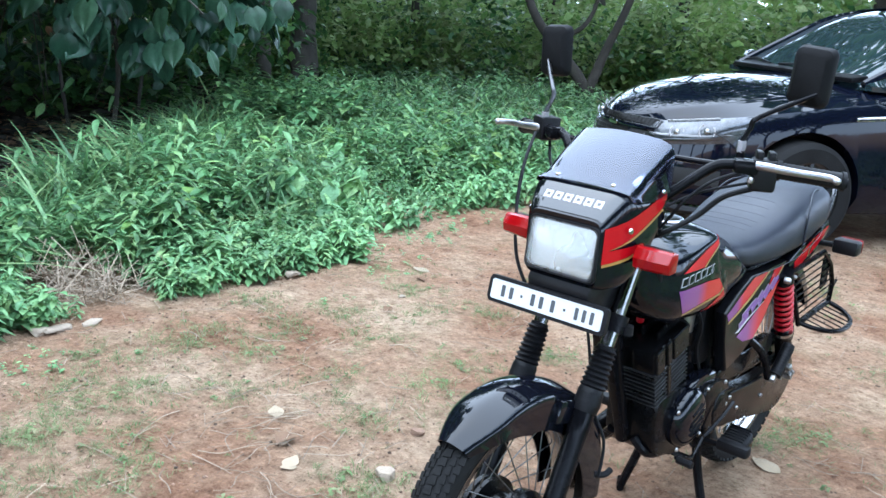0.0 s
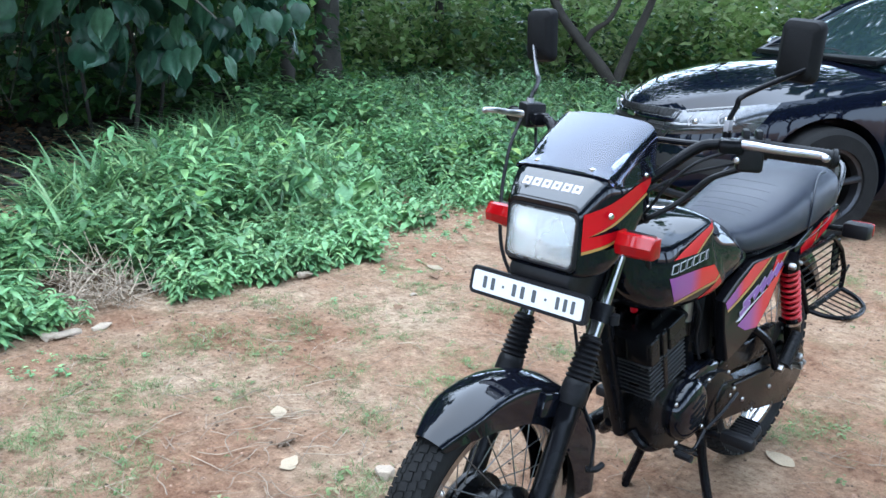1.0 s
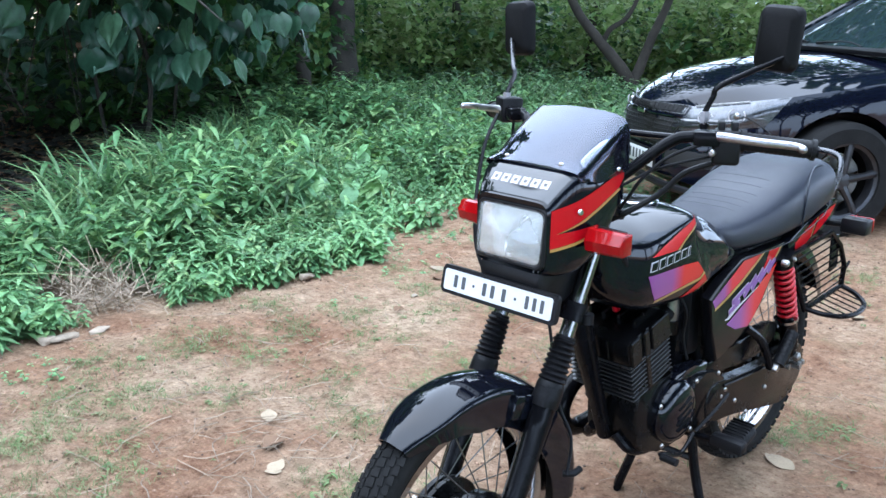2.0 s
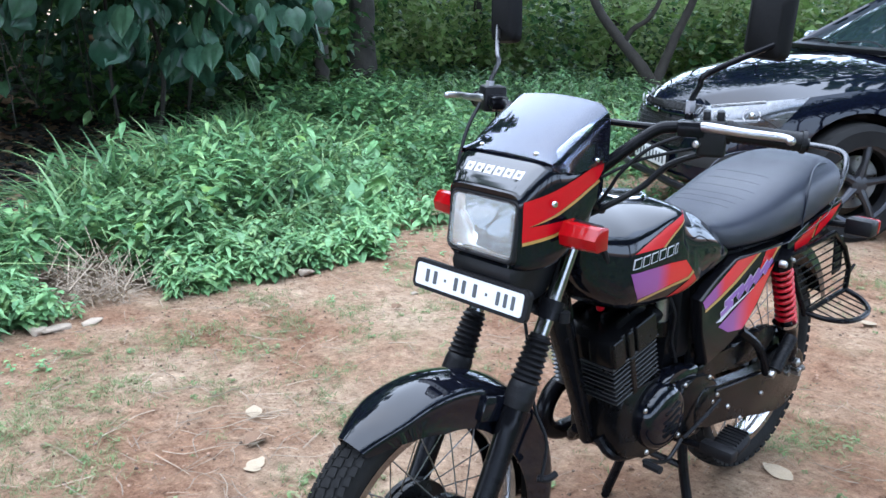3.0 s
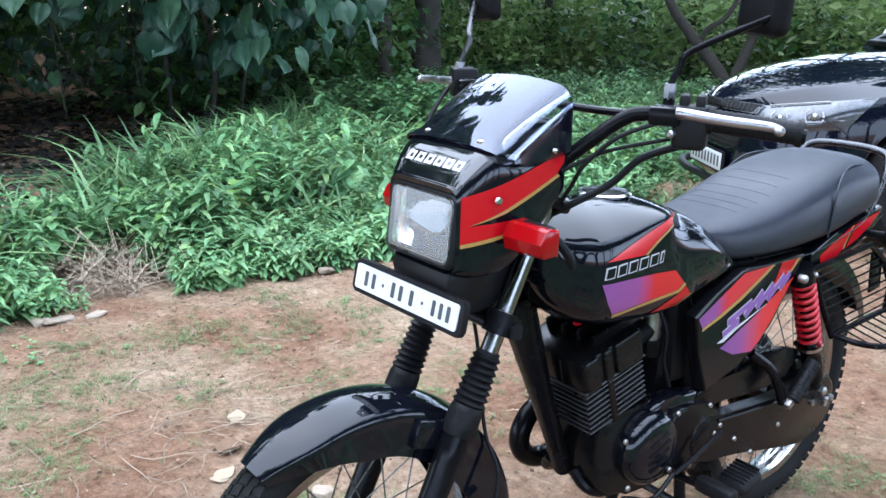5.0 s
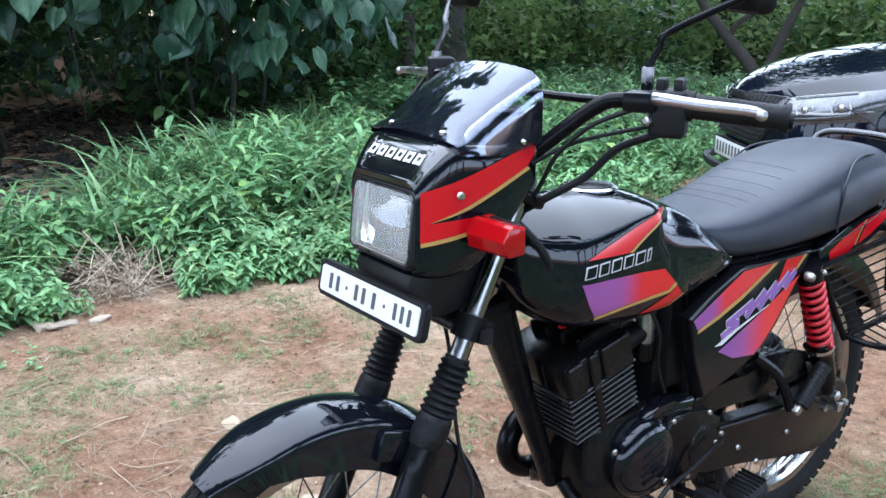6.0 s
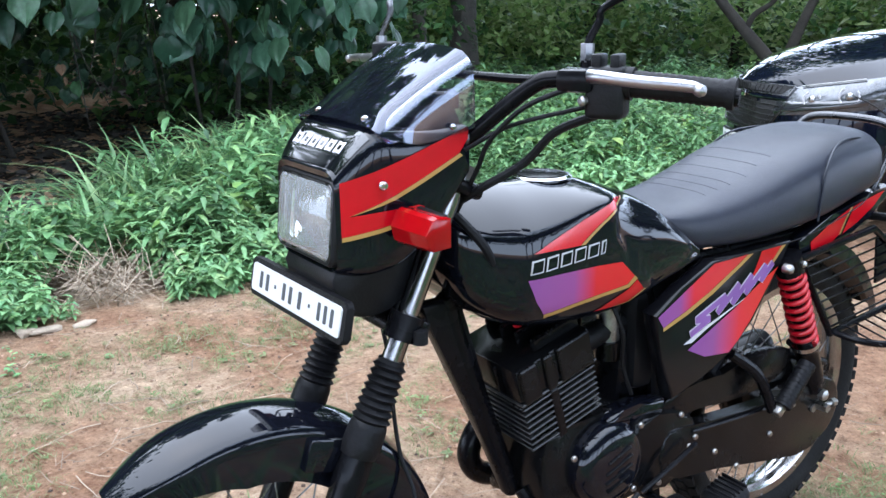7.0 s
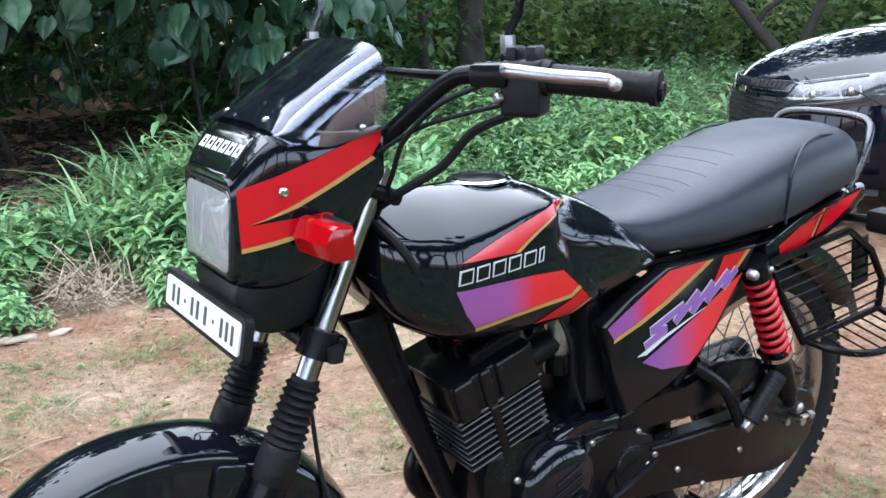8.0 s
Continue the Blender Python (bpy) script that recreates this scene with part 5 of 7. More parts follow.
part("fuel_hose", tube([(0.06, 0.52, 0.66), (0.085, 0.535, 0.6), (0.075, 0.55, 0.53), (0.08, 0.57, 0.47)], 0.004, seg=8), M_RUBBER, carb)
part("fuel_tap", box((0.06, 0.53, 0.645), (0.024, 0.03, 0.03), None, 0.006), M_STEEL, bike)
part("air_box", box((0, 0.662, 0.565), (0.15, 0.165, 0.2), None, 0.02), M_PLAST, bike)
# exhaust
ex = part("exhaust", tube([(-0.06, 0.52, 0.43), (-0.105, 0.48, 0.412), (-0.13, 0.43, 0.394), (-0.13, 0.388, 0.372), (-0.13, 0.366, 0.33), (-0.13, 0.378, 0.292), (-0.13, 0.415, 0.268), (-0.13, 0.47, 0.262), (-0.13, 0.55, 0.265), (-0.13, 0.7, 0.285)], [0.02, 0.02, 0.021, 0.022, 0.022, 0.022, 0.022, 0.023, 0.026, 0.032], seg=18), M_SATIN, bike, "black exhaust pipe curling from the cylinder")
part("silencer", tube([(-0.13, 0.7, 0.285), (-0.135, 0.78, 0.29), (-0.14, 1.2, 0.33), (-0.14, 1.26, 0.336)], [0.032, 0.042, 0.042, 0.03], seg=20), M_SATIN, ex)
# pedals, pegs and stand
for s in (1, -1):
    pg = part("foot_peg", tube([(s * 0.09, 0.60, 0.268), (s * 0.22, 0.62, 0.272)], 0.008, seg=10), M_SATIN, bike, "rubber rider footpeg")
    part("peg_rubber", box((s * 0.185, 0.615, 0.272), (0.085, 0.034, 0.03), None, 0.008), M_RUBBER, pg)
part("gear_lever", tube([(0.125, 0.55, 0.30), (0.135, 0.48, 0.275), (0.135, 0.41, 0.30), (0.135, 0.39, 0.305), (0.175, 0.385, 0.305)], 0.005, seg=8), M_SATIN, bike)
part("gear_lever_rear", tube([(0.125, 0.56, 0.30), (0.14, 0.62, 0.34), (0.14, 0.68, 0.365)], 0.005, seg=8), M_SATIN, bike)
part("shift_rubber", tube([(0.14, 0.385, 0.305), (0.18, 0.384, 0.305)], 0.009, seg=10), M_RUBBER, bike)
part("crash_bar_foot", box((0.12, 0.805, 0.203), (0.075, 0.08, 0.038), Matrix.Rotation(0.3, 4, "X"), 0.018, 4), M_RUBBER, bike)
for k in range(6):
    part("pad_rib", box((0.12, 0.778 + 0.0105 * k, 0.2128 + 0.0033 * k), (0.06, 0.005, 0.008), Matrix.Rotation(0.3, 4, "X"), 0.0015, 1), M_RUBBER, bike)
stand = part("centre_stand", tube([(-0.07, 0.64, 0.25), (0.07, 0.64, 0.25)], 0.012, seg=10), M_SATIN, bike, "black steel centre stand")
for s in (1, -1):
    part("stand_leg", tube([(s * 0.065, 0.655, 0.27), (s * 0.085, 0.65, 0.16), (s * 0.13, 0.645, 0.013)], 0.0125, seg=10), M_SATIN, stand)
    part("stand_foot", tube([(s * 0.122, 0.63, 0.012), (s * 0.15, 0.68, 0.012)], 0.011, seg=8), M_SATIN, stand)
part("stand_brace", tube([(-0.085, 0.65, 0.175), (0.085, 0.65, 0.175)], 0.009, seg=8), M_SATIN, stand)


# ---- car ----
CAR_AT, CAR_YAW = (-2.04, 3.66), -124.0  # nose on the ground plan, heading in degrees from +x
car = thing("car", "black saloon car parked beside the undergrowth", "car", pose(CAR_AT[0], CAR_AT[1], 0, 0, 0, CAR_YAW + 180))
# in the car's own frame x runs from nose to tail; its left side lies at +y after the turn below
CAR = ((0.0, 0.26, 0.30, 0.58, 0.13, 0.68, 0.715), (0.06, 0.45, 0.24, 0.605, 0.25, 0.715, 0.76), (0.2, 0.64, 0.21, 0.67, 0.41, 0.775, 0.825), (0.4, 0.775, 0.2, 0.765, 0.57, 0.83, 0.89), (0.72, 0.86, 0.2, 0.83, 0.68, 0.885, 0.96), (1.0, 0.885, 0.2, 0.87, 0.735, 0.92, 0.99), (1.3, 0.893, 0.2, 0.905, 0.745, 0.955, 1.01), (1.75, 0.893, 0.2, 0.93, 0.76, 0.985, 1.03), (2.6, 0.895, 0.2, 0.965, 0.78, 0.99, 1.0), (3.6, 0.89, 0.22, 0.99, 0.78, 1.02, 1.03), (4.2, 0.85, 0.25, 1.0, 0.74, 1.05, 1.07), (4.52, 0.74, 0.3, 0.98, 0.66, 1.03, 1.05), (4.6, 0.6, 0.36, 0.9, 0.55, 0.97, 0.99))


def car_ring(u):
    w, zb, zs, wh, zh, zc = curve_at(CAR, u)
    half = [(0.0, zb), (w * 0.6, zb), (w * 0.93, zb + 0.03), (w * 0.995, zb + 0.14), (w, zb + 0.26), (w * 0.985, zs - 0.14), (w * 0.975, zs - 0.045), (w * 0.945, zs), (wh + (w - wh) * 0.35, zs + (zh - zs) * 0.55), (wh, zh), (wh * 0.93, zh + (zc - zh) * 0.22), (wh * 0.65, zh + (zc - zh) * 0.62), (wh * 0.3, zh + (zc - zh) * 0.93), (0.0, zc)]
    return [(u, v, z) for v, z in half] + [(u, -v, z) for v, z in half[-2:0:-1]]


def solid_cut(bm, cutters, name):
    """The mesh with the cutters taken out of it."""
    me = bpy.data.meshes.new(name)
    bmesh.ops.recalc_face_normals(bm, faces=bm.faces[:])
    bm.to_mesh(me)
    bm.free()
    ob, tools = new(name, me), []
    for c in cutters:
        cm = bpy.data.meshes.new("cutter")
        bmesh.ops.recalc_face_normals(c, faces=c.faces[:])
        c.to_mesh(cm)
        c.free()
        tools.append(new("cutter", cm))
        mod = ob.modifiers.new("cut", "BOOLEAN")
        mod.operation, mod.object, mod.solver = "DIFFERENCE", tools[-1], "EXACT"
    bpy.context.view_layer.update()
    out = bmesh.new()
    out.from_mesh(ob.evaluated_get(bpy.context.evaluated_depsgraph_get()).to_mesh())
    for o in [ob, *tools]:
        d = o.data
        bpy.data.objects.remove(o)
        bpy.data.meshes.remove(d)
    return out


WHEEL_U, WHEEL_Z, WHEEL_R = (0.84, 3.55), 0.335, 0.335
cuts = [lathe([(0.37, s * 0.55), (0.37, s * 1.1)], (u, 0, WHEEL_Z + 0.02), "Y", 40) for u in WHEEL_U for s in (1, -1)]
us = sorted(set([0, 0.015, 0.03] + [0.06 * k for k in range(1, 76)] + [4.56, 4.6]))
hull = solid_cut(loft([car_ring(u) for u in us]), cuts, "hull")
from mathutils.bvhtree import BVHTree
CAR_BVH = BVHTree.FromBMesh(hull)
body = part("body", hull, M_CARPAINT, car, "black car body with glossy paint", sharp=0.5)


def car_patch(name, corners, way, nx, ny, lift, material, parent, label=""):
    """A fitting laid on the car's skin: a grid between four outer corners, pushed along a direction until it meets the body."""
    c = [Vector(p) for p in corners]
    d = Vector(way).normalized()
    bm = bmesh.new()
    grid = []
    for i in range(nx + 1):
        row = []
        for j in range(ny + 1):
            s, t = i / nx, j / ny
            p = c[0].lerp(c[1], s).lerp(c[3].lerp(c[2], s), t)
            hit = CAR_BVH.ray_cast(p, d)
            q = hit[0] if hit[0] is not None else p + d * 0.5
            edge = min(1.0, 4 * min(s, 1 - s, t, 1 - t) + 0.15)
            row.append(bm.verts.new(q - d * lift * edge))
        grid.append(row)
    for i in range(nx):
        for j in range(ny):
            bm.faces.new((grid[i][j], grid[i + 1][j], grid[i + 1][j + 1], grid[i][j + 1]))
    return part(name, bm, material, parent, label)


M_HLAMP = mat("car_headlamp_glass", (0.07, 0.074, 0.082), 0.16, 0.5, var=0.8, scale=16, coat=0.4)
M_HDARK = mat("headlamp_inner_bezel", (0.02, 0.021, 0.024), 0.15, var=0.3, coat=1.0)
for s in (1, -1):
    way = Vector((0.62, -s * 0.78, 0)).normalized()
    lo0, lo1, up1, up0 = Vector((-0.12, s * 0.5, 0.555)), Vector((0.22, s * 0.98, 0.63)), Vector((0.36, s * 1.0, 0.8)), Vector((-0.06, s * 0.52, 0.695))
    hl = car_patch("headlamp", [lo0, lo1, up1, up0], way, 20, 8, 0.014, M_HLAMP, car, "swept-back clear car headlamp with twin lenses")
    car_patch("lamp_bezel", [lo0.lerp(up0, 0.08).lerp(lo1, 0.02), lo0.lerp(lo1, 0.9).lerp(up1, 0.1), lo1.lerp(up1, 0.35), lo0.lerp(up0, 0.6)], way, 16, 6, 0.018, M_HDARK, hl)
    for q, r in ((0.34, 0.04), (0.64, 0.045)):
        c = lo0.lerp(lo1, q).lerp(up0.lerp(up1, q), 0.5)
        hit = CAR_BVH.ray_cast(c, way)
        c, n = hit[0] - way * 0.02, -way
        side = Vector((way.y, -way.x, 0))
        ring = [c + side * math.cos(a) * r + Vector((0, 0, 1)) * (math.sin(a) * r) for a in (radians(120) + 2 * math.pi * k / 22 * 0.78 for k in range(23))]
        part("lamp_ring", tube(ring, 0.0045, seg=8, smooth=False), M_WHITE, hl, "white U-shaped ring")
        lens = bmesh.new()
        bmesh.ops.create_uvsphere(lens, u_segments=16, v_segments=10, radius=0.021, matrix=Matrix.Translation(c + way * 0.012))
        part("lamp_lens", lens, M_STEEL, hl)
    edge = [up0.lerp(up1, 0.15 + 0.5 * k / 12) for k in range(13)]
    hits = [(CAR_BVH.ray_cast(p, way)[0], k) for k, p in enumerate(edge)]
    part("lamp_strip", tube([h - way * 0.014 for h, k in hits if h is not None], 0.004, seg=6, smooth=False), M_STEEL, hl, "bright strip along the lamp's upper edge")
    car_patch("fog_lamp_recess", [(-0.1, s * 0.42, 0.36), (0.2, s * 0.9, 0.36), (0.2, s * 0.9, 0.46), (-0.1, s * 0.44, 0.45)], (0.7, -s * 0.72, 0), 8, 4, 0.006, M_DARK, car)
grille = car_patch("upper_grille", [(-0.2, 0.4, 0.662), (-0.2, -0.4, 0.662), (-0.2, -0.39, 0.705), (-0.2, 0.39, 0.705)], (1, 0, 0), 20, 5, 0.01, M_DARK, car, "black mesh grille edged in chrome")
low = car_patch("lower_grille", [(-0.2, 0.32, 0.455), (-0.2, -0.32, 0.455), (-0.2, -0.42, 0.63), (-0.2, 0.42, 0.63)], (1, 0, 0), 20, 6, 0.008, M_DARK, car)


def on_nose(v, z, lift=0.014):
    hit = CAR_BVH.ray_cast(Vector((-0.5, v, z)), Vector((1, 0, 0)))
    return (hit[0] if hit[0] is not None else Vector((0.1, v, z))) + Vector((-lift, 0, 0))


for z in (0.66, 0.708):
    part("chrome_strip", tube([on_nose(-0.4 + 0.8 * k / 20, z) for k in range(21)], 0.003, seg=6, smooth=False), M_RAIL, grille)
for s in (1, -1):
    part("chrome_strip", tube([on_nose(s * 0.4, 0.66), on_nose(s * 0.398, 0.685), on_nose(s * 0.395, 0.708)], 0.004, seg=6), M_RAIL, grille)
part("grille_bar", tube([on_nose(-0.4 + 0.8 * k / 20, 0.645, 0.006) for k in range(21)], 0.012, seg=8, smooth=False), M_CARPAINT, grille)
for k in range(6):
    part("grille_slat", tube([on_nose((-0.34 + 0.68 * j / 14) * (1 + 0.03 * k), 0.476 + 0.027 * k, 0.012) for j in range(15)], 0.003, seg=5, smooth=False), M_PLAST, low)
for k in range(27):
    v = -0.385 + 0.77 * k / 26
    part("grille_wire", tube([on_nose(v, 0.665, 0.012), on_nose(v, 0.703, 0.012)], 0.0022, seg=5), M_PLAST, grille)
for k in range(21):
    v = -0.4 + 0.8 * k / 20
    part("grille_wire", tube([on_nose(v * 0.76, 0.465, 0.012), on_nose(v, 0.622, 0.012)], 0.0016, seg=4), M_GREY, low)
for s in (1, -1):
    part("chrome_strip", tube([on_nose(0, 0.452), on_nose(s * 0.2, 0.453), on_nose(s * 0.3, 0.462), on_nose(s * 0.36, 0.51), on_nose(s * 0.4, 0.57), on_nose(s * 0.425, 0.632)], 0.003, seg=6), M_RAIL, low)
part("badge", box(on_nose(0, 0.645, 0.02), (0.012, 0.11, 0.034), None, 0.005), M_CHROME, grille)
cplate = part("car_number_plate", box(on_nose(0, 0.365, 0.02), (0.016, 0.52, 0.125), None, 0.004), M_PLAST, car, "white car number plate in a black frame")
c0 = on_nose(0, 0.365, 0.02)
part("plate_face", box(c0 + Vector((-0.0095, 0, 0)), (0.003, 0.49, 0.1), None, 0.001), M_PLATE, cplate)
for k in range(9):
    part("plate_bar", box(c0 + Vector((-0.0115, -0.2 + 0.05 * k, 0)), (0.0015, 0.024, 0.062), None), M_INK, cplate)


def car_wheel(u, s):
    c = Vector((u, s * 0.80, WHEEL_Z))
    w = part("car_wheel", lathe([(0.205, s * 0.02), (0.225, s * 0.085), (0.222, s * 0.092), (0.2, s * 0.085), (0.19, s * 0.03)], c, "Y", 40, True), M_GREY, car, "grey five-spoke alloy wheel with black tyre")
    part("tyre", lathe([(0.22, -0.11), (0.3, -0.112), (WHEEL_R - 0.004, -0.085), (WHEEL_R, -0.05), (WHEEL_R, 0.05), (WHEEL_R - 0.004, 0.085), (0.3, 0.105), (0.26, 0.108), (0.22, 0.094)], c, "Y", 56, True), M_TYRE, w)
    for k in range(5):
        a = 2 * math.pi * (k + 0.15) / 5
        d = Vector((math.cos(a), 0, math.sin(a)))
        part("wheel_spoke", tube([c + Vector((0, s * 0.06, 0)) + d * 0.03, c + Vector((0, s * 0.075, 0)) + d * 0.12, c + Vector((0, s * 0.07, 0)) + d * 0.21], [0.03, 0.02, 0.026], seg=8), M_GREY, w)
    part("brake_disc", lathe([(0.15, s * 0.0), (0.15, s * 0.012), (0.04, s * 0.012)], c, "Y", 32), M_SPOKE, w)
    part("hub_cap", lathe([(0.05, s * 0.05), (0.048, s * 0.085), (0.02, s * 0.09)], c, "Y", 20), M_GREY, w)


for u in WHEEL_U:
    for s in (1, -1):
        car_wheel(u, s)
part("wheel_housing", box((0.84, 0, 0.45), (0.7, 1.1, 0.4), None, 0.02), M_DARK, car)
# cabin: glass hull, roof skin, pillars
CAB = ((1.26, 0.70, 1.0, 1.02), (1.6, 0.70, 0.99, 1.21), (1.95, 0.665, 0.98, 1.395), (2.3, 0.63, 0.98, 1.48), (2.9, 0.61, 0.98, 1.505), (3.4, 0.61, 0.99, 1.47), (3.8, 0.64, 1.0, 1.33), (4.12, 0.66, 1.02, 1.08))


def cab_ring(u, grow=0.0):
    w, zb, zt = curve_at(CAB, u)
    wb = 0.78
    half = [(wb, zb - 0.03), (wb, zb), (wb + (w - wb) * 0.55, zb + (zt - zb) * 0.55), (w, zt - 0.045), (w * 0.92, zt - 0.015), (w * 0.6, zt + 0.005), (0, zt + 0.018)]
    half = [(v + (grow if v else 0), z + (grow if z > zb + 0.1 else 0)) for v, z in half]
    return [(u, v, z) for v, z in half] + [(u, -v, z) for v, z in half[-2::-1]]


part("cabin_glass", loft([cab_ring(1.26 + 2.86 * k / 40) for k in range(41)]), M_CARGLASS, car, "tinted car glass that mirrors the trees")
rf = [[p for p in cab_ring(2.2 + 1.27 * k / 14, 0.008) if p[2] > curve_at(CAB, 2.2 + 1.27 * k / 14)[2] - 0.05] for k in range(15)]
part("roof", loft(rf, cap=False, ring_closed=False), M_CARPAINT, car)
for s in (1, -1):
    for nm, us2, lo, r in (("front_pillar", (1.26, 1.6, 1.95, 2.25), None, 0.028), ("roof_rail", (2.2, 2.5, 2.9, 3.2, 3.45), None, 0.03), ("rear_pillar", (3.4, 3.7, 4.0, 4.12), None, 0.05)):
        pts = []
        for u in us2:
            w, zb, zt = curve_at(CAB, u)
            pts.append((u, s * (w + 0.004), max(zb, zt - 0.03)))
        part(nm, tube(pts, r, seg=8), M_CARPAINT, car)
    part("window_strip", tube([(1.35, s * 0.80, 0.99), (2.2, s * 0.815, 0.985), (3.0, s * 0.81, 0.995), (3.9, s * 0.77, 1.02)], 0.01, seg=6), M_PLAST, car)
    part("door_pillar", tube([(2.75, s * 0.79, 0.99), (2.78, s * 0.62, 1.43)], 0.028, seg=6), M_PLAST, car)
    mir = part("door_mirror", loft([[(1.56 + 0.05 * math.cos(a) * k + o, s * y, 1.05 + 0.065 * math.sin(a) * k) for a in (2 * math.pi * i / 16 for i in range(16))] for y, k, o in ((0.86, 0.5, 0.02), (0.9, 1, 0.0), (1.02, 1, 0.01), (1.07, 0.6, 0.03))]), M_CARPAINT, car)
    part("mirror_stem", tube([(1.6, s * 0.80, 1.0), (1.58, s * 0.88, 1.03)], 0.018, seg=8), M_PLAST, mir)
    v0 = 0.905
    vent = part("fender_vent", box((1.2, s * 0.895, 0.82), (0.2, 0.012, 0.03), Matrix.Rotation(-0.06, 4, "Y"), 0.004), M_CHROME, car, "chrome trim on the front wing")
    part("vent_slot", box((1.19, s * 0.9015, 0.815), (0.14, 0.004, 0.01), Matrix.Rotation(-0.06, 4, "Y")), M_DARK, vent)
    for u in (1.5, 2.76, 3.7):
        part("door_gap", tube([(u, s * 0.896, 0.34), (u + 0.02, s * 0.8975, 0.7), (u + 0.02, s * 0.875, 0.93)], 0.004, seg=4), M_DARK, car)
    for u in (2.5, 3.45):
        part("door_handle", tube([(u, s * 0.893, 0.84), (u + 0.03, s * 0.915, 0.845), (u + 0.14, s * 0.915, 0.85), (u + 0.17, s * 0.893, 0.85)], 0.01, seg=8), M_CARPAINT, car)
    part("wiper", tube([(1.28, s * 0.05 + 0.25, 1.055), (1.33, s * 0.3 + 0.25, 1.07), (1.3, s * 0.45 + 0.2, 1.05)], 0.008, seg=6), M_PLAST, car)
    part("bumper_gap", tube([Vector((0.38, s * 0.858, 0.6)), Vector((0.3, s * 0.845, 0.66)), Vector((0.22, s * 0.82, 0.70))], 0.004, seg=4), M_DARK, car)
part("cowl_tray", box((1.27, 0, 1.03), (0.12, 1.3, 0.03), Matrix.Rotation(-0.15, 4, "Y"), 0.006), M_PLAST, car)
part("bumper_lip", tube([(0.35, 0.86, 0.23), (0.1, 0.72, 0.23), (0.0, 0.4, 0.235), (-0.01, 0, 0.24), (0.0, -0.4, 0.235), (0.1, -0.72, 0.23), (0.35, -0.86, 0.23)], 0.025, seg=8), M_PLAST, car)


# ---- plants ----
LEAF_W, LEAF_WF = leaf_shape((0.03, 0.25, 0.22, 0.0), 4, 0.3, 0.35)
LEAF_N, LEAF_NF = leaf_shape((0.03, 0.15, 0.12, 0.0), 4, 0.3, 0.45)


def heart_shape(outline):
    """A broad heart-shaped leaf, one long: lobes at the stalk, a sunk rib, cupped halves, a drooping tip."""
    V, F, n = [], [], len(outline)
    for i, w in enumerate(outline):
        t = i / (n - 1)
        for u in (-1, -0.6, -0.25, 0, 0.25, 0.6, 1):
            lobe = -0.1 * abs(u) * max(0.0, 1 - 4 * t)
            V.append((w * u, t + lobe, -0.25 * t * t + 0.1 * abs(u) ** 0.7 - 0.09 * abs(u) ** 3 + 0.02 * math.sin(7 * t + 2 * u)))
    for i in range(n - 1):
        F += [(7 * i + k, 7 * i + k + 1, 7 * i + k + 8, 7 * i + k + 7) for k in range(6)]
    return np.array(V, float), np.array(F, int)


HEART, HEARTF = heart_shape((0.2, 0.4, 0.46, 0.45, 0.38, 0.26, 0.11, 0.0))
SMALL, SMALLF = leaf_shape((0.05, 0.3, 0.0), 3, 0.25, 0.15)


def blade(length, width, lean):
    V, F = [], []
    for i in range(6):
        t = i / 5
        w = width * (1 - t ** 1.8) * (0.6 + 0.8 * t if t < 0.5 else 1.0)
        V += [(-w, lean * length * t ** 1.7, length * (t - 0.42 * lean * t ** 2.2)), (w, lean * length * t ** 1.7, length * (t - 0.42 * lean * t ** 2.2))]
    for i in range(5):
        a = 2 * i
        F.append((a, a + 1, a + 3, a + 2))
    return np.array(V), np.array(F)


def grass_tuft(n, length, width, spread=0.05):
    out = []
    for _ in range(n):
        v, f = blade(length * rng.uniform(0.55, 1.1), width * rng.uniform(0.7, 1.2), rng.uniform(0.5, 1.7))
        a = rng.uniform(0, 2 * math.pi)
        out.append((turned(v, a, 0, 1.0, (rng.normal(0, spread), rng.normal(0, spread), 0)), f))
    return join_shapes(out)


def weed(height, leaves, size, V0, F0, stemw=0.003, tilt=(-0.25, 0.45)):
    out = []
    sv, sf = blade(height, stemw, 0.12)
    out.append((sv, sf))
    for i in range(leaves):
        t = 0.2 + 0.8 * i / leaves
        a = i * 2.4 + rng.uniform(-0.4, 0.4)
        out.append((turned(V0, a, rng.uniform(*tilt), size * rng.uniform(0.65, 1.15) * (1.15 - 0.45 * t), (0.02 * math.sin(a), 0.12 * height * t ** 1.7, height * t)), F0))
    return join_shapes(out)


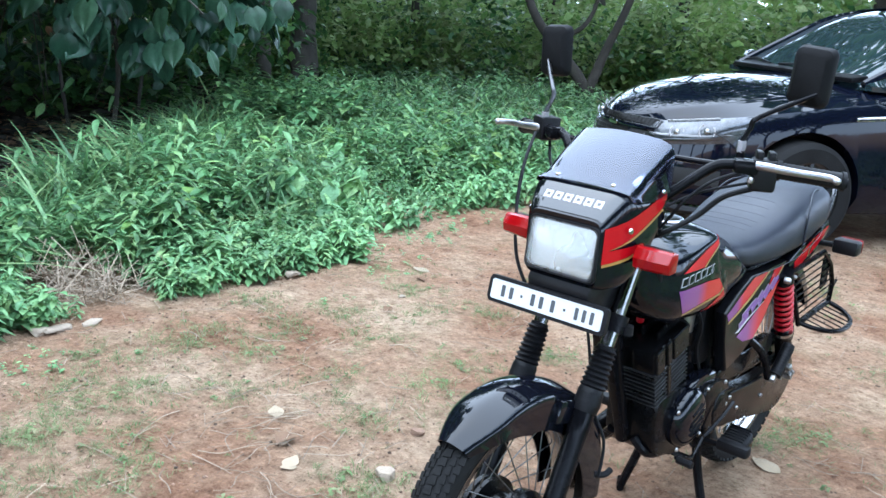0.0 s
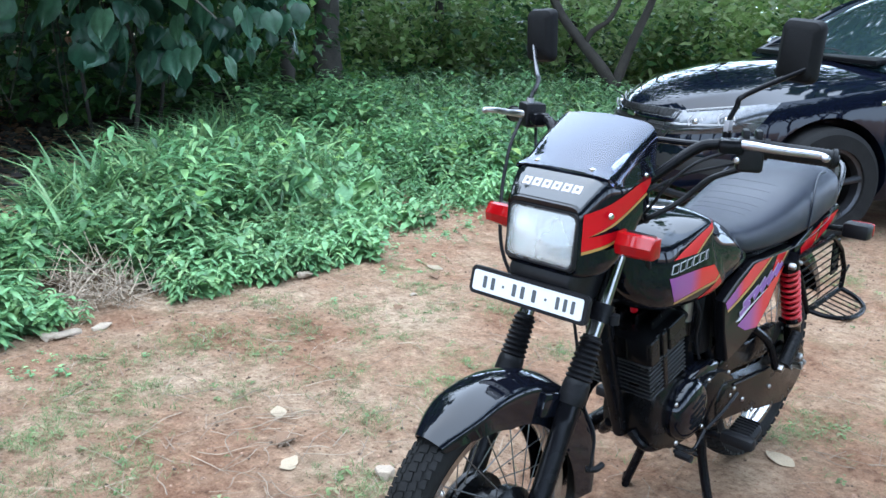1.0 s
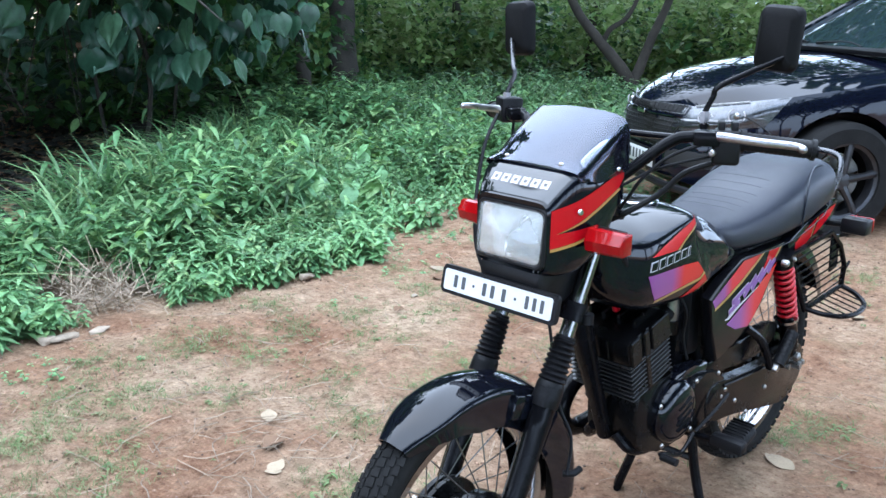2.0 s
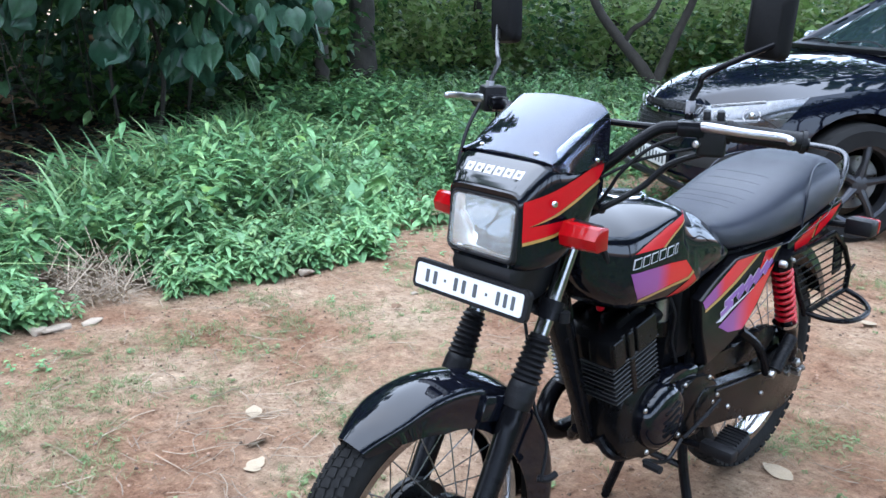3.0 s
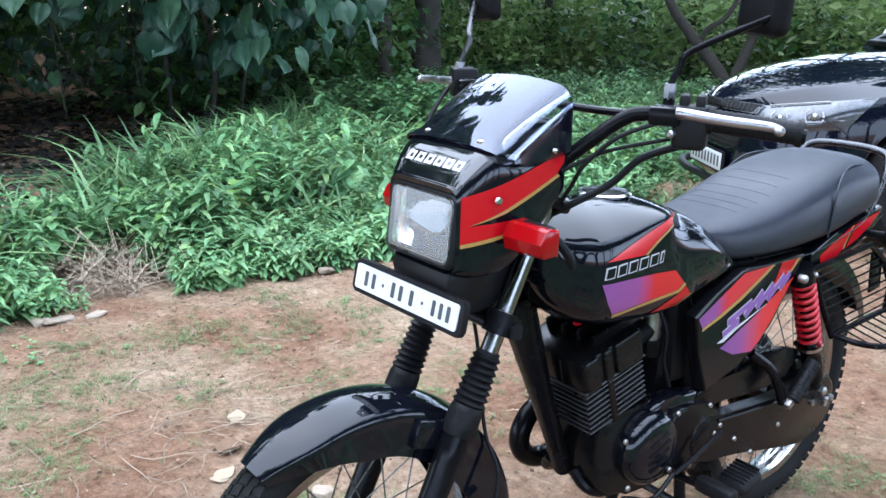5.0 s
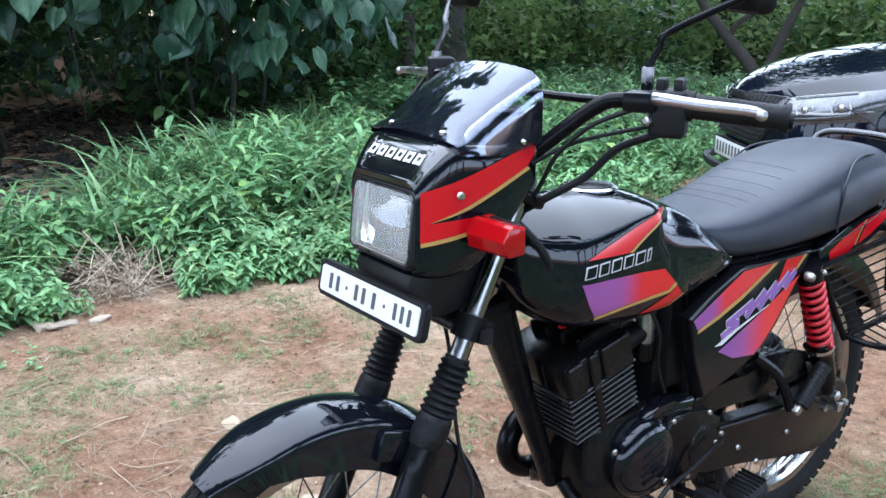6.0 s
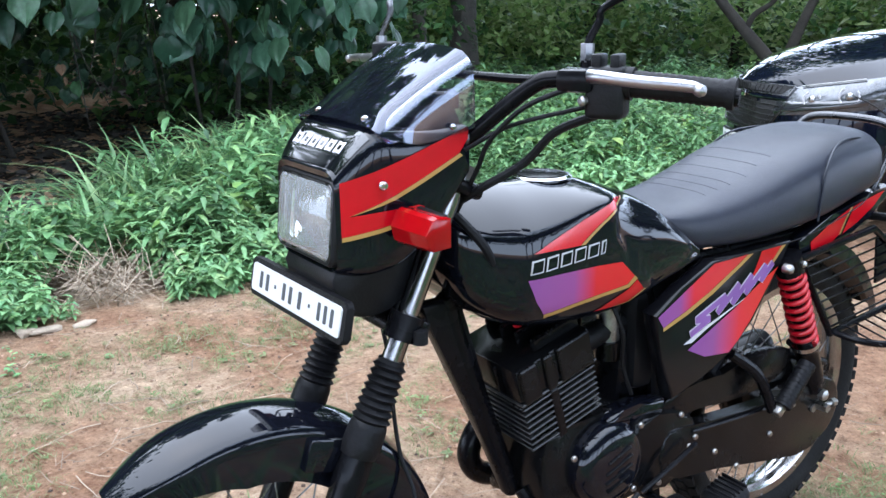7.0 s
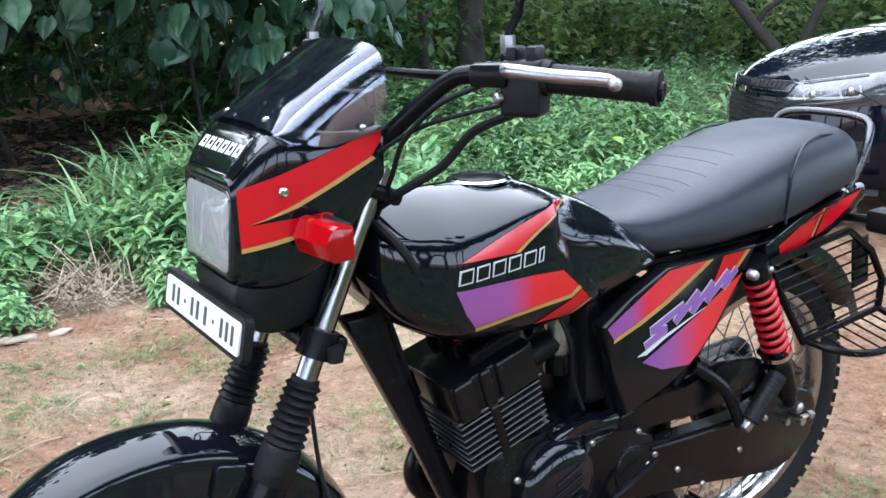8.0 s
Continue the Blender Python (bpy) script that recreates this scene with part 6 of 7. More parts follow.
def strew(name, makers, pos, lo, hi, material, label, category, lean=0.25, swell=0.0):
    """Plants of several makes over the places, joined into one object."""
    Ws, Fs, k = [], [], 0
    pick = rng.integers(0, len(makers), len(pos))
    for i, (V, F) in enumerate(makers):
        P = pos[pick == i]
        N = len(P)
        if not N:
            continue
        yaw, tx, ty, s = rng.uniform(0, 2 * math.pi, N), rng.normal(0, lean, N), rng.normal(0, lean, N), rng.uniform(lo, hi, N)
        s = s * np.array([1 + swell * noise.noise((p[0] * 1.3, p[1] * 1.3, 4.0)) for p in P])
        X = V[None] * s[:, None, None]
        x, y, z = X[..., 0], X[..., 1], X[..., 2]
        x, y = x * np.cos(yaw)[:, None] - y * np.sin(yaw)[:, None], x * np.sin(yaw)[:, None] + y * np.cos(yaw)[:, None]
        x, y = x + z * tx[:, None], y + z * ty[:, None]
        W = np.stack([x, y, z], -1) + P[:, None, :]
        Ws.append(W.reshape(-1, 3))
        Fs.append((F[None] + (np.arange(N) * len(V))[:, None, None]).reshape(-1, 4) + k)
        k += N * len(V)
    return raw_mesh(name, np.concatenate(Ws), np.concatenate(Fs), material, label, category, "stuff")


def edge_x(y):
    """The line where the bare soil ends and the undergrowth begins."""
    return np.interp(y, (-3, -0.4, 0.2, 1.0, 1.6, 2.1, 2.6, 3.2, 4.2, 6, 12), (-2.3, -2.33, -2.36, -2.3, -2.3, -2.62, -2.75, -2.7, -2.5, -1.9, -1.2))


def field(n, d0, d1, y0, y1, hollow=True, patch=None, bare=-0.1):
    """Places in the undergrowth between two depths behind its edge."""
    y = rng.uniform(y0, y1, n)
    x = edge_x(y) - d0 - (d1 - d0) * rng.uniform(0, 1, n) ** 0.9
    keep = np.ones(n, bool)
    if hollow:
        keep &= ((x + 2.58) / 0.36) ** 2 + ((y - 0.3) / 0.26) ** 2 > 1
    # bare shaded earth under the shrub
    keep &= x > -3.4 - 0.25 * rng.uniform(0, 1, n) ** 2 - 0.92 * np.maximum(0, y - 0.3)
    # clear of the car
    h = radians(CAR_YAW)
    dx, dy = x - CAR_AT[0], y - CAR_AT[1]
    u, v = -(dx * math.cos(h) + dy * math.sin(h)), -dx * math.sin(h) + dy * math.cos(h)
    keep &= ~((u > -0.12) & (u < 4.8) & (abs(v) < 1.0))
    x, y = x[keep], y[keep]
    if patch is not None:
        k = np.array([noise.noise((a * 1.1, b * 1.1, patch)) for a, b in zip(x, y)])
        k = k + rng.normal(0, 0.12, len(k)) > bare
        x, y = x[k], y[k]
    return np.stack([x, y, np.zeros_like(x) - 0.01], -1)


weeds_a = [weed(rng.uniform(0.22, 0.4), 20, 0.11, LEAF_N, LEAF_NF) for _ in range(6)]
weeds_b = [weed(rng.uniform(0.15, 0.32), 16, 0.108, LEAF_W, LEAF_WF) for _ in range(8)]
weeds_c = [weed(rng.uniform(0.08, 0.18), 15, 0.082, LEAF_W, LEAF_WF) for _ in range(5)] + [weed(rng.uniform(0.12, 0.22), 18, 0.09, LEAF_N, LEAF_NF) for _ in range(5)]
OVAL, OVALF = leaf_shape((0.16, 0.42, 0.38, 0.2, 0.0), 5, 0.2, 0.25)
weeds_d = [weed(rng.uniform(0.12, 0.26), 10, 0.1, OVAL, OVALF) for _ in range(6)]
weeds_e = [weed(rng.uniform(0.2, 0.34), 26, 0.06, LEAF_W, LEAF_WF) for _ in range(5)]
small = [weed(rng.uniform(0.02, 0.05), 6, 0.026, LEAF_W, LEAF_WF) for _ in range(4)]
tufts = [grass_tuft(11, 0.4, 0.0105) for _ in range(5)]
strew("edge_weeds", weeds_c, np.concatenate([field(1700, -0.06, 0.5, -2.6, 2.0, True, 11.0, -0.14), field(380, -0.12, 0.5, 2.0, 4.6, True, 11.0, -0.2)]), 0.6, 1.15, M_COVER, "low leafy weeds along the edge of the soil", "weeds", 0.25, 0.6)
strew("small_weeds", small, np.concatenate([field(900, -0.5, 0.3, -2.6, 2.2, True, 17.0, -0.02), field(400, -0.5, 0.3, 2.2, 4.6, True, 17.0, -0.05)]), 0.5, 1.3, M_COVER, "small sparse weeds where the soil begins", "weeds", 0.3)
strew("broad_weeds", weeds_b, np.concatenate([field(2500, 0.3, 3.4, -2.8, 5.5, True, 3.0, -0.12), field(2000, 0.2, 6.5, 2.0, 10, True, 3.0, -0.15)]), 0.7, 1.2, M_WEED, "dense green broad-leaved weeds", "weeds", 0.25, 0.7)
strew("narrow_weeds", weeds_a, np.concatenate([field(2100, 0.25, 2.8, -2.8, 4.5, True, 21.0, -0.14), field(400, 0.5, 5.0, 3.0, 9.5, True, 21.0, -0.1)]), 0.65, 1.1, M_WEED, "dense green weeds with narrow leaves", "weeds", 0.25, 0.7)
strew("creeper", weeds_d, np.concatenate([field(900, 0.3, 3.4, 0.6, 5.5, True, 31.0, 0.08), field(800, 0.6, 6.5, 2.5, 10, True, 31.0, 0.0)]), 0.7, 1.3, M_PALE, "pale yellow-green creeper with rounded leaves", "weeds", 0.25, 0.5)
strew("fine_weeds", weeds_e, np.concatenate([field(700, 0.2, 3.0, -2.8, 5.0, True, 41.0, 0.05), field(500, 0.6, 6.0, 2.5, 10, True, 41.0, 0.0)]), 0.8, 1.4, M_GRASS, "light green weeds with many small leaves", "weeds", 0.25, 0.5)
strew("tall_grass", tufts, np.concatenate([field(850, 0.5, 3.0, -2.6, 3.4, True, 51.0, 0.0), field(300, 1.2, 5.5, 2.0, 10, True, 51.0, -0.05)]), 0.8, 1.45, M_GRASS, "tall arching green grass", "grass", 0.25, 0.4)
y = rng.uniform(0.5, 3.0, 150)
ridge = np.stack([-3.45 - 0.75 * (y - 0.35) + 0.3 * rng.uniform(-1, 1, 150), y, np.full(150, 0.0)], -1)
strew("ridge_grass", [grass_tuft(12, 0.54, 0.012) for _ in range(4)], ridge, 0.7, 1.2, M_GRASS, "taller arching grass before the shrub", "grass", 0.2)
strew("tall_weeds", [weed(rng.uniform(0.4, 0.62), 16, 0.16, LEAF_N, LEAF_NF) for _ in range(4)], np.concatenate([field(170, 0.7, 1.7, 0.9, 3.6, True, 61.0, 0.14), field(120, 0.8, 4.5, 3.0, 8.0, True, 61.0, 0.1)]), 0.75, 1.15, M_WEED, "taller narrow-leaved weeds among the growth", "weeds", 0.2)
strew("broad_seedlings", [weed(0.3, 11, 0.14, HEART, HEARTF, 0.003, (-1.0, -0.3)) for _ in range(3)], np.array([(-2.95, 1.85, 0), (-3.0, 2.05, 0), (-2.85, 1.68, 0), (-3.3, 2.3, 0), (-3.35, 1.3, 0), (-3.6, 2.6, 0), (-2.78, 1.78, 0), (-2.86, 1.95, 0), (-3.1, 1.75, 0)]), 0.95, 1.3, M_COVER, "young plants with broad pointed leaves", "seedling")
# low growth and fallen leaves about the car's nose
n = 260
x, y = rng.uniform(-3.3, -1.7, n), rng.uniform(3.5, 5.2, n)
k = x < edge_x(y) + 0.75
strew("nose_weeds", weeds_c, np.stack([x[k], y[k], np.full(k.sum(), -0.01)], -1), 0.4, 0.75, M_WEED, "low shaded weeds under the car's nose", "weeds", 0.25)
sprigs = np.array([(-4.4, 1.04, 0), (-4.2, 0.69, 0), (-4.32, 0.79, 0), (-4.5, 0.95, 0), (-3.95, 0.62, 0), (-4.0, 0.9, 0), (-4.15, 1.2, 0), (-3.8, 1.1, 0), (-4.35, 1.5, 0), (-4.1, 1.6, 0), (-3.6, 0.8, 0)])
strew("bush_weeds", weeds_d + weeds_b, np.stack([rng.normal(-5.35, 0.3, 130), rng.normal(3.75, 0.35, 130), rng.uniform(0, 0.35, 130)], -1), 0.8, 1.4, M_WEED, "leafy young bush beside the shrub", "bush", 0.3)
strew("sprigs", [weed(0.36, 12, 0.19, LEAF_N, LEAF_NF), weed(0.4, 10, 0.17, LEAF_N, LEAF_NF)], sprigs, 0.7, 1.0, M_WEED, "green sprigs with drooping leaves", "weeds", 0.1)

rng = np.random.default_rng(7)
rng.bit_generator.advance(82534)
# thin grass on the bare soil
spots = np.array([(-0.94, 0.37), (-1.03, 0.96), (-1.49, 1.28), (-1.55, -0.04), (-1.66, -0.3), (-1.9, 0.41), (-0.65, 0.08), (0.07, 1.3), (-0.42, 3.15), (-1.99, 1.59), (-1.4, 0.89), (-1.75, 1.45), (0.12, 1.42), (0.2, 2.2), (-0.9, 2.5), (-1.4, 2.0), (0.5, 2.6), (-1.7, 0.7), (-1.35, 0.2), (-1.2, 0.55), (-1.9, 0.0), (-1.75, 1.0), (-0.75, 0.7), (-1.1, -0.35), (-1.5, -0.55), (-2.05, 0.8), (-0.6, 1.9), (0.45, 1.6), (-1.3, -0.25), (-1.45, -0.4), (-1.7, -0.15), (-1.2, -0.55), (-1.85, 0.25), (-1.6, 0.45), (-1.0, 0.75), (-0.85, 1.3), (-1.3, 1.5)])
pts = []
for x, yy in spots:
    for _ in range(48):
        pts.append((x + rng.normal(0, 0.085), yy + rng.normal(0, 0.075), 0.0))
for _ in range(450):
    pts.append((rng.uniform(-2.3, 0.9), rng.uniform(-0.8, 4.5), 0.0))
strew("soil_grass", [grass_tuft(9, 0.026, 0.0014, 0.016) for _ in range(4)], np.array(pts), 0.5, 1.25, M_SOILGRASS, "thin short grass on the bare soil", "grass", 0.4)
pts = [(x + rng.normal(0, 0.07), yy + rng.normal(0, 0.06), 0.0) for x, yy in spots for _ in range(6)] + [(rng.uniform(-2.3, 0.9), rng.uniform(-0.8, 4.5), 0.0) for _ in range(120)]
strew("soil_weeds", [weed(rng.uniform(0.008, 0.022), 7, 0.018, LEAF_W, LEAF_WF, 0.0008) for _ in range(4)], np.array(pts), 0.5, 1.3, M_SOILGRASS, "tiny creeping weeds on the bare soil", "weeds", 0.3)

# unseen growth over the yard's open side, added to darken the motorcycle's reflections
n = 4200
yard = np.stack([rng.uniform(0.6, 9.0, n), rng.uniform(-7.0, 10.0, n), np.full(n, -0.005)], -1)
thin = np.array([noise.noise((p[0] * 0.6, p[1] * 0.6, 5.0)) for p in yard]) + rng.normal(0, 0.1, n)
edge = np.minimum(np.minimum(yard[:, 0] - 1.25, 8.5 - yard[:, 0]), np.minimum(yard[:, 1] + 6.0, 9.0 - yard[:, 1]))
yard = yard[thin + 0.45 * np.minimum(edge, 1.0) > 0]
strew("unseen_yard_grass", [grass_tuft(22, 0.16, 0.009, 0.09) for _ in range(4)], yard, 0.7, 1.5, M_GRASS, "unseen short grass added to darken reflections in the motorcycle", "grass", 0.3)


def strip(n, length, thick):
    V = np.array([(-thick, 0, 0), (thick, 0, 0), (thick, 0.5, 0.01), (-thick, 0.5, 0.01), (thick, 1, 0), (-thick, 1, 0)], float)
    V[:, 1] *= length
    return V, np.array([(0, 1, 2, 3), (3, 2, 4, 5)])


V, F = strip(1, 1.0, 0.01)
n = 4200
pos = np.stack([rng.uniform(-2.4, 1.0, n), rng.uniform(-0.8, 4.0, n), rng.uniform(0.006, 0.014, n)], -1)
scatter("straw_litter", V, F, pos, rng.uniform(0, 6.28, n), rng.normal(0, 0.06, n), rng.uniform(-0.5, 0.5, n), 0.01 + 0.11 * rng.uniform(0, 1, n) ** 2.5, M_TWIG, "thin dry straw and twigs on the soil", "straw")
n = 520
pos = np.stack([rng.normal(-2.62, 0.15, n), rng.normal(0.3, 0.13, n), rng.uniform(-0.06, 0.09, n)], -1)
scatter("dry_grass_heap", V, F, pos, rng.uniform(0, 6.28, n), rng.uniform(-0.2, 0.9, n), rng.uniform(-0.5, 0.5, n), rng.uniform(0.06, 0.2, n), M_TWIG, "heap of dry straw in a hollow", "straw")
PV = np.array([(-1.2, -0.9, -0.2), (0.9, -1.1, -0.2), (1.3, 0.8, -0.2), (-0.8, 1.2, -0.2), (-0.8, -0.4, 0.5), (0.4, -0.7, 0.8), (0.8, 0.5, 0.4), (-0.3, 0.7, 0.6)], float)
PF = np.array([(4, 5, 6, 7), (0, 1, 5, 4), (1, 2, 6, 5), (2, 3, 7, 6), (3, 0, 4, 7)])
n = 13000
pos = np.stack([rng.uniform(-2.4, 1.1, n), rng.uniform(-0.9, 4.5, n), np.zeros(n)], -1)
scatter("pebbles", PV, PF, pos, rng.uniform(0, 6.28, n), np.zeros(n), np.zeros(n), 0.0012 + 0.0042 * rng.uniform(0, 1, n) ** 2.5, M_CLOD, "small pebbles and crumbs on the soil", "pebbles").data.polygons.foreach_set("use_smooth", np.zeros(n * 5, dtype=bool))


# thin dry roots and twigs that lie in tangles on the soil
twigs = bmesh.new()
for k in range(150):
    cx, cy, sd = ((-1.0, 0.2, 0.16), (-1.5, 0.3, 0.3), (-0.9, -0.1, 0.25), (-1.2, 1.0, 0.5), (0.3, 1.5, 0.4))[k % 5]
    x, y, a, n = cx + rng.normal(0, sd), cy + rng.normal(0, sd), rng.uniform(0, 6.28), rng.uniform(0.05, 0.2)
    P = []
    for j in range(4):
        P.append((x, y, 0.008 + 0.006 * rng.uniform(0, 1)))
        x, y, a = x + math.cos(a) * n / 3, y + math.sin(a) * n / 3, a + rng.normal(0, 0.35)
    r = rng.uniform(0.0008, 0.0018)
    add_tube(twigs, P, [r, r, r * 0.8, r * 0.5], seg=4, res=3)
tagged(part("twigs", twigs, M_TWIG), "thin dry roots and twigs on the soil", "twigs", "", "stuff")


def dry_leaf(x, y, yaw, size, curl, material, label):
    V, F = leaf_shape((0.04, 0.19, 0.28, 0.33, 0.34, 0.32, 0.27, 0.19, 0.1, 0.0), 10, curl, -0.1)
    bm = bmesh.new()
    vs = [bm.verts.new(Vector(v) * size) for v in V]
    for f in F:
        bm.faces.new([vs[i] for i in f])
    for v in vs:
        v.co += Vector((noise.noise(v.co * 40 + Vector((x, y, 0))), noise.noise(v.co * 40 + Vector((9, y, x))), noise.noise(v.co * 40 + Vector((x, 5, y))))) * size * 0.03
    bmesh.ops.solidify(bm, geom=bm.faces[:], thickness=0.0008)
    ob = part("dry_leaf", bm, material)
    low = min(v.co.z for v in ob.data.vertices)
    ob.matrix_basis = pose(x, y, 0.002 - low, 0, 0, yaw)
    tagged(ob, label, "leaf", "fallen leaves on the soil")


for x, y, yaw, size, curl, mm, lab in ((-1.117, 0.18, 60, 0.075, 0.08, M_DRYLEAF, "pale fallen leaf lying on bare soil"), (-1.0, 0.145, 200, 0.09, 0.45, M_BROWNLEAF, "curled brown fallen leaf on bare soil"), (-0.854, 0.0, 20, 0.07, 0.06, M_DRYLEAF, "torn pale fallen leaf on bare soil"), (-0.835, 0.03, 150, 0.05, 0.1, M_DRYLEAF, "torn pale fallen leaf on bare soil"), (-1.888, 1.74, 110, 0.09, 0.12, M_DRYLEAF, "pale fallen leaf lying on bare soil"), (0.164, 1.098, 80, 0.1, 0.1, M_DRYLEAF, "pale fallen leaf beside the motorcycle"), (-1.6, 1.15, 30, 0.06, 0.6, M_BROWNLEAF, "curled brown fallen leaf on bare soil"), (-1.85, 1.62, 250, 0.07, 0.6, M_BROWNLEAF, "curled brown fallen leaf on bare soil"), (-1.2, 2.1, 10, 0.07, 0.3, M_BROWNLEAF, "brown fallen leaf on bare soil"), (0.35, 1.9, 190, 0.07, 0.3, M_BROWNLEAF, "brown fallen leaf on bare soil"), (-0.2, 2.6, 140, 0.08, 0.1, M_DRYLEAF, "pale fallen leaf lying on bare soil")):
    dry_leaf(x, y, yaw, size, curl, mm, lab)


def stone(x, y, size, label, seed, material=None):
    """A chipped lump: the hull of a few random points, its edges worn."""
    rnd = random.Random(seed * 13)
    bm = bmesh.new()
    for k in range(15):
        a = 2 * math.pi * k / 15 + rnd.uniform(-0.2, 0.2)
        r = rnd.uniform(0.72, 1.1)
        bm.verts.new((size[0] * r * math.cos(a), size[1] * r * math.sin(a), size[2] * rnd.uniform(-0.3, 1.0)))
    bmesh.ops.convex_hull(bm, input=bm.verts[:])
    bmesh.ops.delete(bm, geom=[v for v in bm.verts if not v.link_faces], context="VERTS")
    bmesh.ops.bevel(bm, geom=bm.edges[:], offset=min(size) * 0.12, segments=2, affect="EDGES", clamp_overlap=True)
    ob = part("stone", bm, material or M_STONE, smooth=False)
    ob.matrix_basis = pose(x, y, 0.0, 0, 0, seed * 47 if size[1] < 1.8 * size[0] else seed * 5 - 8)
    tagged(ob, label, "stone", "stones at the edge of the soil")


for i, (x, y, sz, lab) in enumerate(((-2.235, -0.01, (0.03, 0.075, 0.02), "pale flat broken stone at the soil's edge"), (-2.22, 0.13, (0.026, 0.05, 0.018), "pale flat broken stone at the soil's edge"), (-2.25, -0.07, (0.03, 0.04, 0.03), "small pale stone at the soil's edge"), (-2.24, 1.15, (0.035, 0.05, 0.03), "small pale stone at the soil's edge"), (-0.635, 0.187, (0.03, 0.04, 0.028), "pale reddish stone on bare soil"), (-0.74, 0.44, (0.02, 0.025, 0.02), "small reddish stone on bare soil"), (-1.7, 1.35, (0.015, 0.02, 0.012), "small pale stone on bare soil"))):
    stone(x, y, sz, lab, i + 1, M_CLOD if "small reddish" in lab else None)


# ---- trees ----
def limb(bm, p, d, length, r, depth, ends):
    pts, rs = [p.copy()], [r]
    q, dd = p.copy(), d.copy()
    for i in range(4):
        dd = (dd + Vector((rng.normal(0, 0.14), rng.normal(0, 0.14), rng.normal(0.03, 0.08)))).normalized()
        q = q + dd * length / 4
        pts.append(q.copy())
        rs.append(r * (1 - 0.12 * (i + 1)))
    add_tube(bm, pts, rs, seg=10 if r > 0.05 else 6, res=3)
    if depth == 0:
        ends.append(q)
        return
    for k in range(2 if depth > 1 else 3):
        a = rng.uniform(0, 2 * math.pi)
        nd = (dd + Vector((math.cos(a), math.sin(a), 0.15)) * rng.uniform(0.45, 0.85)).normalized()
        limb(bm, q, nd, length * rng.uniform(0.6, 0.8), rs[-1] * 0.72, depth - 1, ends)


def crown(parent, ends, n, size, material, spread, V0, F0, name="crown"):
    E = np.array([tuple(e) for e in ends])
    c = E[rng.integers(0, len(E), n)] + rng.normal(0, spread, (n, 3)) * np.array([1, 1, 0.7])
    ob = scatter(name, V0, F0, c, rng.uniform(0, 6.28, n), rng.uniform(-1.0, 0.3, n), rng.normal(0, 0.4, n), size * rng.uniform(0.6, 1.2, n), material, "", "", "")
    ob.parent = parent
    ob.matrix_parent_inverse = parent.matrix_basis.inverted()
    return ob


def tree(x, y, r, height, lean, forks, bark, leaves, size, mat_l, label, spread=0.7, base=None):
    t = thing("tree", label, "tree", pose(x, y, 0), "trees behind the undergrowth")
    bm, ends = bmesh.new(), []
    root = Vector((x, y, -0.05))
    d = Vector((lean[0], lean[1], 1)).normalized()
    top = root + d * forks
    add_tube(bm, [root, root + d * forks * 0.12 + Vector((0.01, 0, 0)), root + d * forks * 0.5 + Vector((rng.normal(0, 0.03), 0, 0)), top], [r * 1.5, r * 1.12, r, r * 0.92], seg=14, res=8)
    for v in bm.verts:
        v.co += Vector((noise.noise(v.co * 6), noise.noise(v.co * 6 + Vector((7, 0, 0))), 0)) * r * 0.35
    for k in range(3):
        a = 2 * math.pi * (k + rng.uniform(-0.2, 0.2)) / 3
        limb(bm, top - d * 0.05, (d * 0.9 + Vector((math.cos(a), math.sin(a), 0.2)) * 0.6).normalized(), (height - forks) * 0.42, r * 0.72, 2, ends)
    tr = part("trunk", bm, bark, t)
    tr.matrix_parent_inverse = t.matrix_basis.inverted()
    crown(t, ends, leaves, size, mat_l, spread, SMALL, SMALLF)
    return t


for x, y, r, h, lean, fk, n in ((-8.7, 6.55, 0.17, 5.5, (0.03, 0.0), 2.4, 2600), (-8.5, 5.75, 0.085, 5.5, (-0.03, 0.02), 2.0, 1800), (-9.5, 9.5, 0.08, 5.5, (0.0, 0.05), 2.0, 1500), (-8.2, 11.5, 0.07, 5.5, (0.04, 0.0), 2.0, 1500), (-7.2, 14.5, 0.1, 8, (0.0, 0.0), 2.5, 1800), (-3.5, 13.5, 0.12, 8, (0.05, 0), 2.4, 2600), (-11, 3.5, 0.14, 7, (0.0, 0.02), 2.2, 2200), (-1.0, 12.5, 0.1, 7, (0.05, 0), 2.2, 2200), (-12.5, 10.5, 0.12, 8, (0, 0), 2.3, 2000), (-10, 16, 0.12, 8, (0, 0), 2.3, 2000), (-5.6, 18, 0.14, 9, (0, 0), 2.6, 2000), (1.5, 11.0, 0.14, 8, (-0.1, 0.0), 2.6, 3200)):
    tree(x, y, r, h, lean, fk, M_DARKBARK if r > 0.09 else M_BARK, n, 0.26, M_WOODS, "dark-barked woodland tree with a leafy crown")

